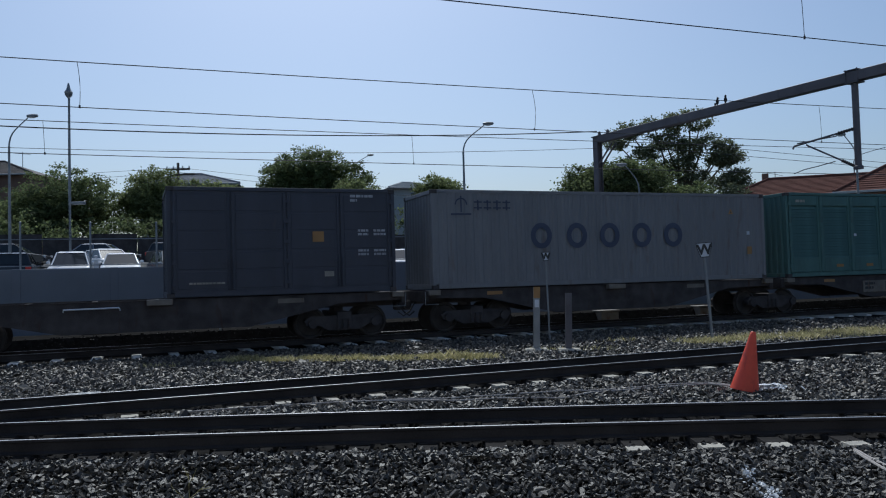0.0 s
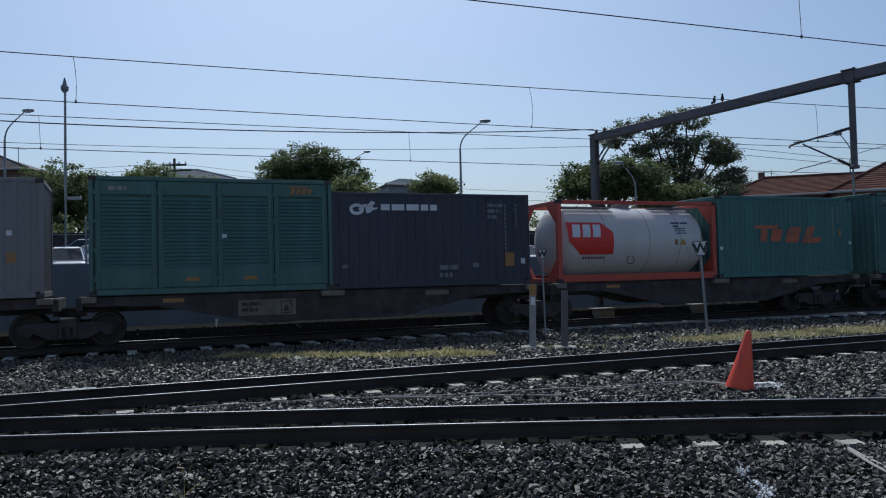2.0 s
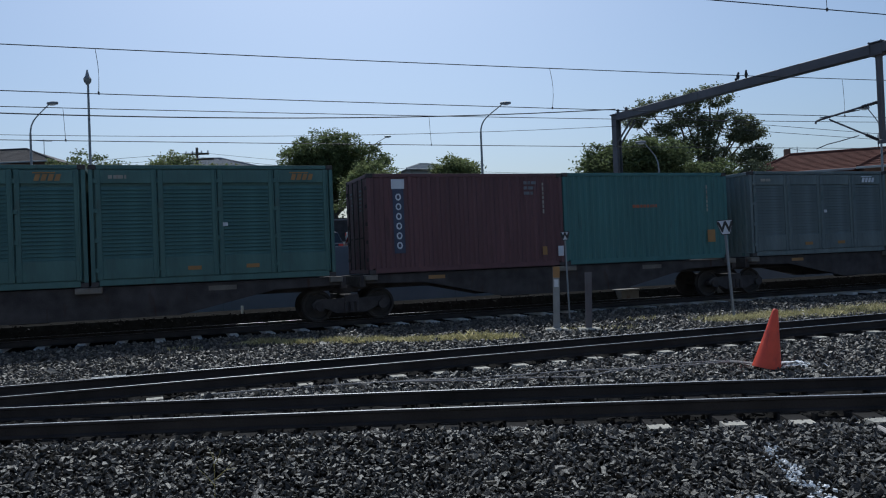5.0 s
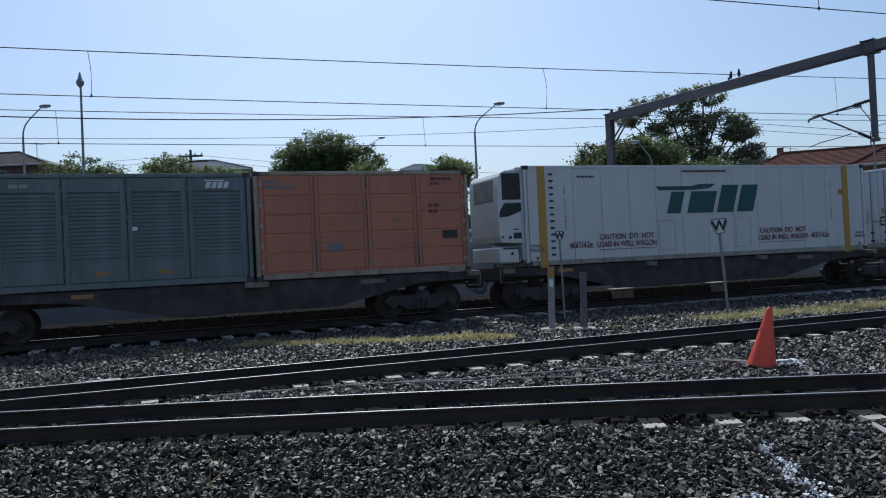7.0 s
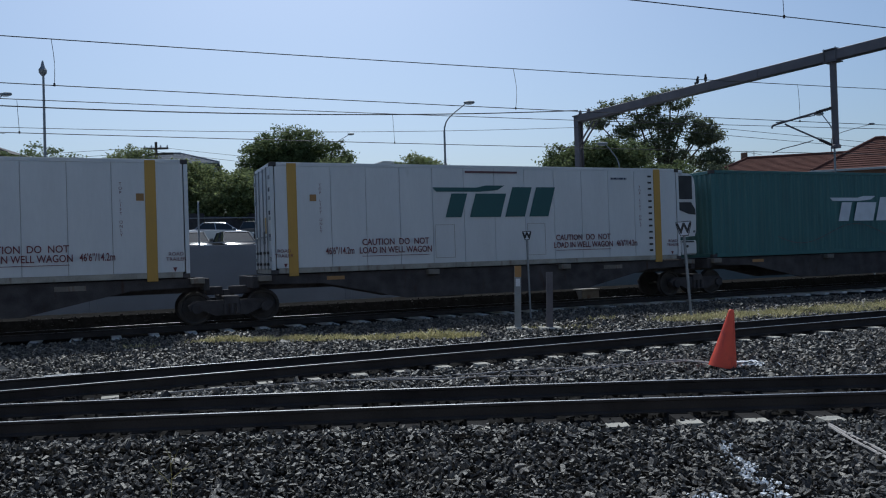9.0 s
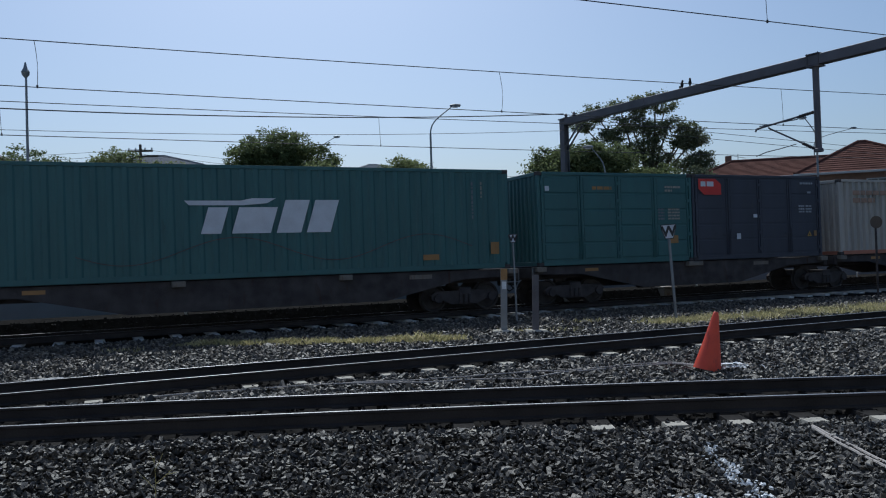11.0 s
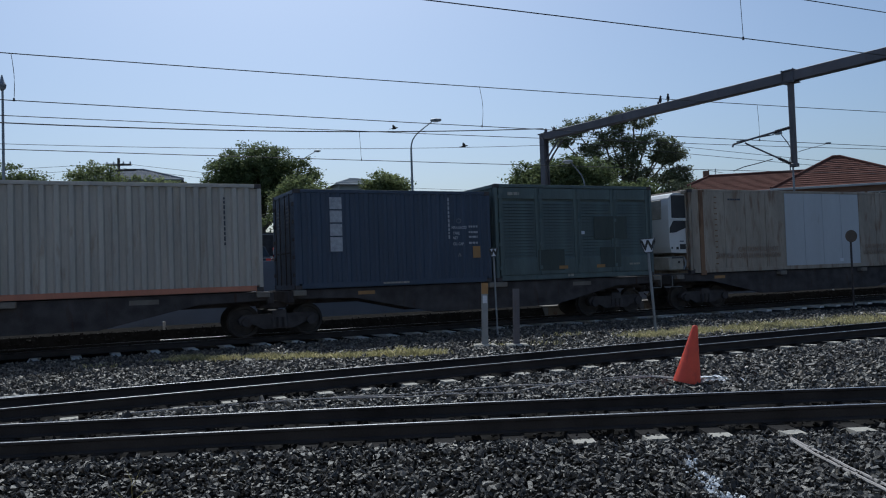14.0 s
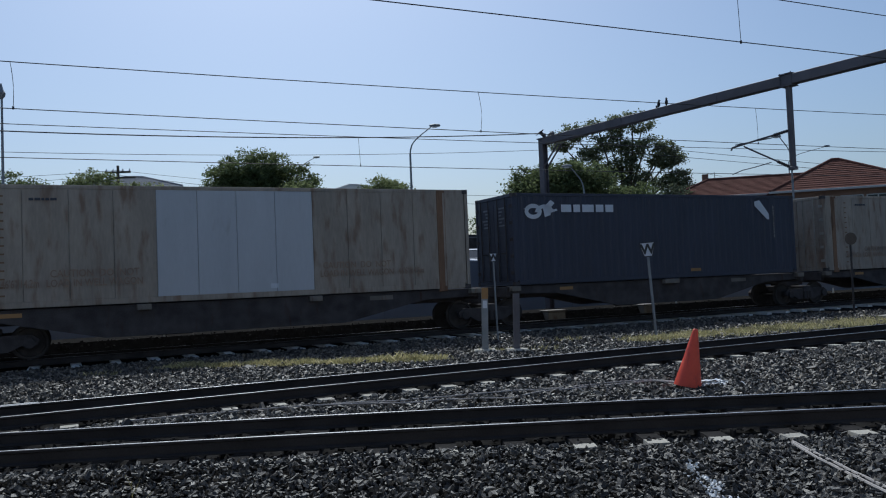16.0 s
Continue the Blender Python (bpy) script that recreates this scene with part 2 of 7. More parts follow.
# ---- mesh building ----
class Shape:
    """Collects vertices and faces."""

    def __init__(self):
        self.v, self.f = [], []

    def add(self, verts, faces):
        o = len(self.v)
        self.v += [tuple(p) for p in verts]
        self.f += [tuple(i + o for i in q) for q in faces]
        return self

    def box(self, x0, x1, y0, y1, z0, z1, c=0.0):
        if c <= 0:
            vs = [(x, y, z) for x in (x0, x1) for y in (y0, y1) for z in (z0, z1)]
            return self.add(vs, [(0, 1, 3, 2), (4, 6, 7, 5), (0, 4, 5, 1), (2, 3, 7, 6), (0, 2, 6, 4), (1, 5, 7, 3)])
        bm = bmesh.new()
        r = bmesh.ops.create_cube(bm, size=1)
        for p in r["verts"]:
            p.co = (x0 if p.co.x < 0 else x1, y0 if p.co.y < 0 else y1, z0 if p.co.z < 0 else z1)
        bmesh.ops.bevel(bm, geom=bm.edges[:], offset=c, segments=1, affect="EDGES")
        bm.verts.index_update()
        self.add([p.co[:] for p in bm.verts], [[p.index for p in q.verts] for q in bm.faces])
        bm.free()
        return self

    def tube(self, pts, r, n=8, r1=None):
        pts = [Vector(p) for p in pts]
        rings, vs, fs = [], [], []
        for i, p in enumerate(pts):
            a = pts[max(i - 1, 0)]
            b = pts[min(i + 1, len(pts) - 1)]
            d = (b - a).normalized()
            q = d.to_track_quat("Z", "Y").to_matrix()
            rad = r if r1 is None else r + (r1 - r) * i / (len(pts) - 1)
            vs += [p + q @ Vector((rad * math.cos(2 * math.pi * j / n), rad * math.sin(2 * math.pi * j / n), 0)) for j in range(n)]
        for i in range(len(pts) - 1):
            fs += [(i * n + j, i * n + (j + 1) % n, (i + 1) * n + (j + 1) % n, (i + 1) * n + j) for j in range(n)]
        fs += [tuple(range(n - 1, -1, -1)), tuple(range((len(pts) - 1) * n, len(pts) * n))]
        return self.add(vs, fs)

    def lathe(self, profile, n=16, axis="Z", at=(0, 0, 0)):
        """profile: (radius, height) pairs about the axis."""
        vs, fs = [], []
        for r, h in profile:
            for j in range(n):
                a = 2 * math.pi * j / n
                c, s = r * math.cos(a), r * math.sin(a)
                p = {"Z": (c, s, h), "Y": (s, h, c), "X": (h, c, s)}[axis]
                vs.append(tuple(p[i] + at[i] for i in range(3)))
        for i in range(len(profile) - 1):
            fs += [(i * n + j, i * n + (j + 1) % n, (i + 1) * n + (j + 1) % n, (i + 1) * n + j) for j in range(n)]
        fs += [tuple(range(n - 1, -1, -1)), tuple(range((len(profile) - 1) * n, len(profile) * n))]
        return self.add(vs, fs)

    def prism(self, poly, a, b, axis="Y"):
        """poly: points in the plane across the axis: (x, z) for Y, (y, z) for X, (x, y) for Z."""
        place = {"Y": lambda p, h: (p[0], h, p[1]), "X": lambda p, h: (h, p[0], p[1]), "Z": lambda p, h: (p[0], p[1], h)}[axis]
        n = len(poly)
        vs = [place(p, a) for p in poly] + [place(p, b) for p in poly]
        fs = [(i, (i + 1) % n, n + (i + 1) % n, n + i) for i in range(n)] + [tuple(range(n - 1, -1, -1)), tuple(range(n, 2 * n))]
        return self.add(vs, fs)

    def mesh(self, name, material, smooth=False):
        me = bpy.data.meshes.new(name)
        me.from_pydata(self.v, [], self.f)
        bm = bmesh.new()
        bm.from_mesh(me)
        bmesh.ops.recalc_face_normals(bm, faces=bm.faces[:])
        bm.to_mesh(me)
        bm.free()
        me.materials.append(M[material])
        if smooth:
            me.polygons.foreach_set("use_smooth", [True] * len(me.polygons))
            me.set_sharp_from_angle(angle=radians(35))
        return me


def root(name, m, label, category, group="", kind=""):
    ob = new(name)
    ob.empty_display_size = 0.2
    ob.matrix_basis = m
    return tagged(ob, label, category, group, kind)


def part(name, shape, material, parent, label="", smooth=False, at=None):
    me = shape if isinstance(shape, bpy.types.Mesh) else shape.mesh(name, material, smooth)
    ob = new(name, me)
    ob.parent = parent
    if at is not None:
        ob.matrix_basis = at
    if label:
        ob["label"] = label
    return ob


def thing(name, shape, material, m, label, category, group="", kind="", smooth=False):
    ob = new(name, shape.mesh(name, material, smooth))
    ob.matrix_basis = m
    return tagged(ob, label, category, group, kind)


WORDS = {}


def words(text, size, material, bold=0.0, wide=1.0):
    """Flat lettering as a mesh, in the x-z plane, centred, facing -y."""
    key = (text, size, material)
    if key not in WORDS:
        cu = bpy.data.curves.new("lettering", "FONT")
        cu.body, cu.size, cu.align_x, cu.align_y = text, size, "CENTER", "CENTER"
        cu.extrude, cu.offset, cu.resolution_u = 0.002, bold, 3
        ob = bpy.data.objects.new("lettering", cu)
        me = bpy.data.meshes.new_from_object(ob)
        bpy.data.objects.remove(ob)
        me.transform(Matrix.Rotation(radians(90), 4, "X") @ Matrix.Diagonal((wide, 1, 1, 1)))
        me.materials.clear()
        me.materials.append(M[material])
        WORDS[key] = me
    return WORDS[key]


# ---- plan: the train's line runs away to the right ----
LINE_TURN, LINE_Y = radians(21.935), 22.69
ALONG = Vector((math.cos(LINE_TURN), math.sin(LINE_TURN), 0))
ACROSS = Vector((-ALONG.y, ALONG.x, 0))


def on_line(s, q, z=0.0):
    """A place s metres along the train's near side and q metres behind it."""
    return Vector((0, LINE_Y, z)) + ALONG * s + ACROSS * q


def line_pose(s, q, z=0.0, turn=0.0):
    return pose(*on_line(s, q, z), 0, 0, math.degrees(LINE_TURN) + turn)


# ---- ground: one sheet, level under the tracks, higher behind the wall ----
def ground_height(q):
    if 3.0 < q < 7.0:
        return -0.02 + 0.44 * min((q - 3.0) / 0.22, (7.0 - q) / 1.5, 1)
    if q < 8.75:
        return -0.02 if q > -40 else -0.1
    return 1.3 + min(max(q - 9, 0), 12) * 0.055 + min(max(q - 21, 0), 17) * 0.088


WALL_Q = 8.6


def shoulder(x, y):
    """How far the ballast falls away in front of the nearest track."""
    return 0.24 * min(max((7.75 - y) / 1.1, 0), 1) * min(max((3.0 - x) / 2.0, 0), 1)


def build_ground():
    ss = [-3000, -800, -250, -90, -45, -25] + [x * 0.75 for x in range(-28, 60)] + [60, 90, 150, 300, 900, 3000]
    qs = [-3000, -600, -120, -45, -32, -28] + [x * 0.5 for x in range(-48, 6)] + [2.98, 3.0, 3.1, 3.24, 3.5] + [x * 0.5 for x in range(8, 17)] + [8.72, 8.78, 9, 12, 21, 30, 38, 45, 60, 79, 120, 250, 800, 3000]
    sh = Shape()
    w = len(ss)
    for q in qs:
        for s in ss:
            p = on_line(s, q)
            sh.v.append((p.x, p.y, ground_height(q) - (0.03 if -25 < q < 8.7 else 0) - shoulder(p.x, p.y) * (1.0 if q > -40 else 0.0)))
    for j in range(len(qs) - 1):
        for i in range(w - 1):
            sh.f.append((j * w + i, j * w + i + 1, (j + 1) * w + i + 1, (j + 1) * w + i))
    ob = thing("ground", sh, "gravel", Matrix(), "dark gravel ground under and around the tracks", "ground", kind="structure")
    return ob


build_ground()
park = Shape()
for q0, q1 in ((8.9, 21), (21, 38), (38, 46)):
    a = [on_line(s, q, ground_height(q) + 0.02) for q in (q0, q1) for s in (-90, 120)]
    park.add(a, [(0, 1, 3, 2)])
thing("pavement", park, "asphalt", Matrix(), "grey asphalt of the raised car park", "car park", kind="structure")


# ---- tracks ----
RAIL = [(-0.065, 0), (0.065, 0), (0.065, 0.012), (0.012, 0.03), (0.012, 0.115), (0.034, 0.128), (0.034, 0.148), (0.028, 0.153), (-0.028, 0.153), (-0.034, 0.148), (-0.034, 0.128), (-0.012, 0.115), (-0.012, 0.03), (-0.065, 0.012)]
GAUGE = 1.067


def sweep(profile, pts):
    """The profile (across, up) carried along points on the plan."""
    sh = Shape()
    n = len(profile)
    for i, p in enumerate(pts):
        d = (pts[min(i + 1, len(pts) - 1)] - pts[max(i - 1, 0)]).normalized()
        side = Vector((-d.y, d.x, 0))
        sh.v += [tuple(p + side * a + Vector((0, 0, b))) for a, b in profile]
    for i in range(len(pts) - 1):
        sh.f += [(i * n + j, i * n + (j + 1) % n, (i + 1) * n + (j + 1) % n, (i + 1) * n + j) for j in range(n)]
    sh.f += [tuple(range(n - 1, -1, -1)), tuple(range((len(pts) - 1) * n, len(pts) * n))]
    return sh


def track(label, centre, spacing, sleeper_top, first=0.0, sleeper_length=2.1, bed="concrete", sunk=0.003):
    """Two rails with polished heads on concrete sleepers along the centre line."""
    base = root("railway_track", Matrix(), label, "railway track", "railway tracks", "structure")
    for sign in (-1, 1):
        pts = []
        for i, p in enumerate(centre):
            d = (centre[min(i + 1, len(centre) - 1)] - centre[max(i - 1, 0)]).normalized()
            pts.append(p + Vector((-d.y, d.x, 0)) * sign * (GAUGE / 2 + 0.034) + Vector((0, 0, sleeper_top)))
        rail = part("rail", sweep(RAIL, pts), "rail_side", base, "rust-brown steel rail")
        part("running_surface", sweep([(-0.012, 0.1535), (0.012, 0.1535), (0.009, 0.1555), (-0.009, 0.1555)], pts), "rail_top", rail, "polished bright rail head")
    hl = sleeper_length / 2
    trap = [(-0.14, -0.17), (0.14, -0.17), (0.11, 0), (-0.11, 0)]
    sl = Shape().prism(trap, -hl + 0.2, hl - 0.2, "Y")
    sl.box(-0.09, 0.09, -0.70, -0.45, 0, 0.012)
    sl.box(-0.09, 0.09, 0.45, 0.70, 0, 0.012)
    # sleeper middles take the same near-black, with rail shade in the colour
    me = sl.mesh("sleeper", "grease_shade" if bed == "concrete" else bed)
    ends = [Shape().prism(trap, *sorted((k * hl, k * (hl - 0.2))), "Y").mesh("sleeper_end", bed) for k in (-1, 1)]
    left, i = first, 0
    for i in range(len(centre) - 1):
        a, b = centre[i], centre[i + 1]
        run = (b - a).length
        while left < run:
            p = a + (b - a) * (left / run)
            turn = math.degrees(math.atan2(b.y - a.y, b.x - a.x)) + random.uniform(-1.2, 1.2)
            one = part("sleeper", me, None, base, at=pose(p.x, p.y, sleeper_top + random.uniform(-0.012, 0.006) - sunk, 0, 0, turn))
            for e in ends:
                part("sleeper_end", e, None, one, "pale concrete sleeper end")
            left += spacing
        left -= run
    return base


near_centre = [Vector((x, 9.14 - 0.0045 * x * x, 0)) for x in range(-17, 25, 2)]
mid_centre = [on_line(s, -8.43) for s in range(-17, 50, 3)]
far_centre = [on_line(s, 1.22) for s in range(-40, 95, 5)]
track("nearest railway track with polished rail heads on concrete sleepers", near_centre, 0.72, 0.02, 0.25, 2.36, "concrete", 0.006)
track("diverging railway track with polished rail heads in ballast", mid_centre, 0.70, 0.02, 0.1)
track("railway track carrying the freight train", far_centre, 0.92, 0.045, 0.36, 2.4, "pale_concrete", 0.022)
# worn bar beside the diverging rail, bright at its end
bar = root("closure_rail", line_pose(0, -7.86 + 0.09), "rusty steel bar with a worn pale end lying against the rail", "rail bar")
part("bar", Shape().box(-16.5, -9.42, -0.05, 0.05, 0.02, 0.172, 0.006), "rail_side", bar)
part("bar_end", Shape().box(-9.42, -8.92, -0.05, 0.05, 0.02, 0.178, 0.006), "galv", bar, "pale worn bar end")


# ---- ballast stones ----
def stones(name, label, places, material, seed):
    """Angular broken stones lying at the places (x, y, z, size), in one mesh."""
    g = np.random.default_rng(seed)
    cube = np.array([(x, y, z) for x in (-1, 1) for y in (-1, 1) for z in (-1, 1)], float)
    quads = np.array([(0, 1, 3, 2), (4, 6, 7, 5), (0, 4, 5, 1), (2, 3, 7, 6), (0, 2, 6, 4), (1, 5, 7, 3)])
    tris = np.concatenate([quads[:, [0, 1, 2]], quads[:, [0, 2, 3]]])
    places = np.asarray(places, float)[:, :4]
    n = len(places)
    v = cube[None] * g.uniform(0.35, 1.0, (n, 8, 3))
    v *= g.uniform((0.75, 0.5, 0.24), (1.7, 1.1, 0.7), (n, 3))[:, None]
    q = g.normal(size=(n, 4)) * (1, 0.48, 0.48, 1)
    q /= np.linalg.norm(q, axis=1)[:, None]
    w, x, y, z = q.T
    rot = np.stack([1 - 2 * (y * y + z * z), 2 * (x * y - z * w), 2 * (x * z + y * w), 2 * (x * y + z * w), 1 - 2 * (x * x + z * z), 2 * (y * z - x * w), 2 * (x * z - y * w), 2 * (y * z + x * w), 1 - 2 * (x * x + y * y)], 1).reshape(n, 3, 3)
    v = np.einsum("nij,nkj->nki", rot, v) * places[:, 3][:, None, None] * 0.5 + places[:, None, :3]
    me = bpy.data.meshes.new(name)
    me.vertices.add(n * 8)
    me.vertices.foreach_set("co", v.reshape(-1))
    idx = (tris[None] + (np.arange(n) * 8)[:, None, None]).reshape(-1)
    me.loops.add(len(idx))
    me.loops.foreach_set("vertex_index", idx)
    me.polygons.add(len(idx) // 3)
    me.polygons.foreach_set("loop_start", np.arange(0, len(idx), 3))
    me.update(calc_edges=True)
    me.validate()
    me.shade_flat()
    me.materials.append(M[material])
    return tagged(new(name, me), label, "ballast", kind="stuff")


def ballast():
    g = np.random.default_rng(5)
    out = []
    for y0, y1, dense, size in ((4.3, 6.2, 1050, 0.046), (6.2, 8.3, 950, 0.047), (8.3, 11, 430, 0.058), (11, 15, 330, 0.060), (15, 20, 260, 0.062), (20, 27, 160, 0.070)):
        wide = y1 * 0.66 + 1.0
        n = int((y1 - y0) * 2 * wide * dense)
        x, y = g.uniform(-wide, wide, n), g.uniform(y0, y1, n)
        q = (x * ACROSS.x) + (y - LINE_Y) * ACROSS.y
        lump = np.array([noise.noise((a * 0.8, b * 0.8, 0)) for a, b in zip(x, y)])
        near = 9.14 - 0.0045 * x * x
        keep = (q < 0.0) & (np.abs(x) < y * 0.64 + 0.8)
        # little stone on the sleepers and under the rails
        keep &= ~((np.abs(y - near) < 0.98 + 0.08 * lump) & (g.uniform(size=n) < 0.7))
        keep &= ~((np.abs(q + 8.43) < 0.95 + 0.08 * lump) & (g.uniform(size=n) < 0.7))
        # bare strip before the nearest track; its dark bed stands in for shadow
        keep &= ~((np.abs(y - 6.83 + 0.15 * (x - 3.1)) < 0.055 + 0.03 * lump) & (x > 2.72) & (x < 3.6))
        keep &= ~((np.abs(y - near + 1.11) < 0.075) & (x > 1.45))
        keep &= ~((np.abs(q + 9.44) < 0.10) & (x > -1.0))
        z = g.uniform(-0.04, 0.018, n) + lump * 0.025
        band = (np.abs(y - near) < 1.1) | (np.abs(q + 8.43) < 1.1)
        z = np.where(band & ~(y < near), z - 0.012, z)
        z = np.where((x < 1.3) & (y < near - 0.98) & (y > near - 1.4), z + 0.03, z)
        z = np.where((np.abs(y - near) < 0.95) | (np.abs(q + 8.43) < 0.9), z - 0.035, z)
        z -= 0.24 * np.clip((7.75 - y) / 1.1, 0, 1) * np.clip((3.0 - x) / 2.0, 0, 1)
        s = size * g.lognormal(0, 0.28, n)
        # belt along the rails that gets the oil and painted shade colour
        darkened = (np.abs(y - near) < 1.02 + 0.10 * lump) | (np.abs(q + 8.43) < 0.97 + 0.08 * lump)
        out.append(np.stack([x, y, z, s, darkened], 1)[keep])
    return np.concatenate(out)


BED = ballast()
stones("ballast_stones", "loose dark grey crushed stone ballast between the tracks", BED[(BED[:, 4] < 0.5) & (BED[:, 1] > 8.1)], "stone", 11)
stones("shoulder_stones", "darker crushed stone on the shoulder of the nearest track", BED[(BED[:, 4] < 0.5) & (BED[:, 1] <= 8.1)], "dark_stone", 16)
stones("rail_shade_stones", "black oil-soaked ballast stones by the rails, shade put into their colour", BED[BED[:, 4] > 0.5], "grease_shade", 14)
g = np.random.default_rng(9)
run, side = g.uniform(-26, 46, 6000), g.uniform(2.7, 3.3, 6000)
crest = np.array([ground_height(b) for b in side]) + g.uniform(-0.04, 0.0, 6000)
spot = np.array([on_line(a, b, c) for a, b, c in zip(run, side, crest)])
# stone colour here carries painted shade
stones("bank_stones", "dark stone on the low bank behind the train, shade put into its colour", np.concatenate([spot, g.uniform(0.03, 0.07, (6000, 1))], 1), "bank", 15)
g = np.random.default_rng(8)
k = g.uniform(size=150) ** 0.8
marks = np.stack([2.57 - 0.11 * k + 0.05 * np.sin(k * 17) + g.normal(0, 0.042, 150), 7.2 - 1.6 * k + g.normal(0, 0.06, 150), 0.036 - 0.05 * np.clip((7.75 - 7.2 + 1.6 * k) / 1.1, 0, 1) + g.uniform(-0.01, 0.012, 150), g.uniform(0.014, 0.045, 150)], 1)
marks[:30, 0] += -0.62 + 0.25 * k[:30]
marks[:30, 1] = 5.82 + g.normal(0, 0.05, 30)
marks[:30, 2] -= 0.05
stones("painted_stones", "ballast stones splashed with white paint", marks, "white_stone", 12)
k = g.uniform(size=70)
stones("strewn_stones", "pale chips of stone lying beside the cone", np.stack([g.normal(4.75, 0.16, 70), g.normal(11.85, 0.1, 70), np.full(70, 0.01), g.uniform(0.03, 0.07, 70)], 1), "white_stone", 13)


# ---- the freight train ----
DECK = 1.44      # underside of the containers
RAIL_TOP = 0.2
HALF = 1.22
MOVING = []      # things that travel with the train, with their place at the start
WHEELS = []      # wheelsets that roll, with their place in the bogie


def travelled(t):
    return 11.0037 * t + 0.01748 * t * t / 2 - 0.001916 * t ** 3 / 6


def ride(name, s, label, category, group, z=DECK):
    m = line_pose(s, HALF, z)
    ob = root(name, m, label, category, group)
    MOVING.append((ob, m))
    return ob


def corrugated(length, height, pitch, depth, z0=0.0):
    """A folded steel sheet along x, in front of y = 0, from z0 up."""
    n = max(2, round(length / pitch))
    p = length / n
    xs = []
    for i in range(n):
        a = -length / 2 + i * p
        xs += [(a, 0), (a + 0.30 * p, 0), (a + 0.45 * p, depth), (a + 0.85 * p, depth)]
    xs.append((length / 2, 0))
    sh = Shape()
    for z in (z0, z0 + height):
        sh.v += [(x, y, z) for x, y in xs]
    m = len(xs)
    sh.f += [(i, i + 1, m + i + 1, m + i) for i in range(m - 1)]
    return sh


def flag_panel(x0, x1, z0, z1, y=-HALF - 0.012, t=0.006):
    return Shape().box(x0, x1, y, y + t, z0, z1)


def bars(parent, x, z, rows, material, y=-HALF - 0.012, size=0.07, name="marking"):
    """Small lettering too small to read, as plain bars; rows are widths."""
    sh = Shape()
    for i, w in enumerate(rows):
        zz = z - i * size * 1.7
        a = x
        while a < x + w - 0.001:
            b = min(a + size * random.uniform(0.8, 2.6), x + w)
            sh.box(a, b, y, y + 0.004, zz - size / 2, zz + size / 2)
            a = b + size * 0.35
    return part(name, sh, material, parent)


def upright_bars(parent, x, z0, z1, material, w=0.06, y=-HALF - 0.012):
    sh = Shape()
    z = z1
    while z > z0:
        h = random.uniform(0.06, 0.13)
        sh.box(x, x + w, y, y + 0.004, z - h, z)
        z -= h + 0.035
    return part("marking", sh, material, parent)


def ring(cx, cz, rx, rz, w, y, n=20, a0=0.0, a1=360.0):
    sh = Shape()
    full = a1 - a0 >= 360
    for i in range(n if full else n + 1):
        a = radians(a0 + (a1 - a0) * i / n)
        for r in (1.0, 0.0):
            x, z = cx + (rx - w * (1 - r)) * math.cos(a), cz + (rz - w * (1 - r)) * math.sin(a)
            sh.v += [(x, y, z), (x, y + 0.005, z)]
    m = n if full else n + 1
    for i in range(n):
        j = (i + 1) % m
        a, b = 4 * i, 4 * j
        sh.f += [(a, b, b + 2, a + 2), (a + 1, a + 3, b + 3, b + 1), (a, a + 1, b + 1, b), (a + 2, b + 2, b + 3, a + 3)]
    return sh


def slanted(x0, x1, z0, z1, lean, y=-HALF - 0.012):
    return Shape().prism([(x0, z0), (x1, z0), (x1 + lean, z1), (x0 + lean, z1)], y, y + 0.005, "Y")


def triangle_label(parent, x, z, size, material="yellow", y=-HALF - 0.012):
    p = part("warning_label", Shape().prism([(x - size / 2, z), (x + size / 2, z), (x, z + size * 0.88)], y, y + 0.004), material, parent)
    k = size * 0.28
    part("symbol", Shape().prism([(x - k / 2, z + size * 0.14), (x + k / 2, z + size * 0.14), (x, z + size * 0.5)], y - 0.003, y), "black", p)


CASTING = None


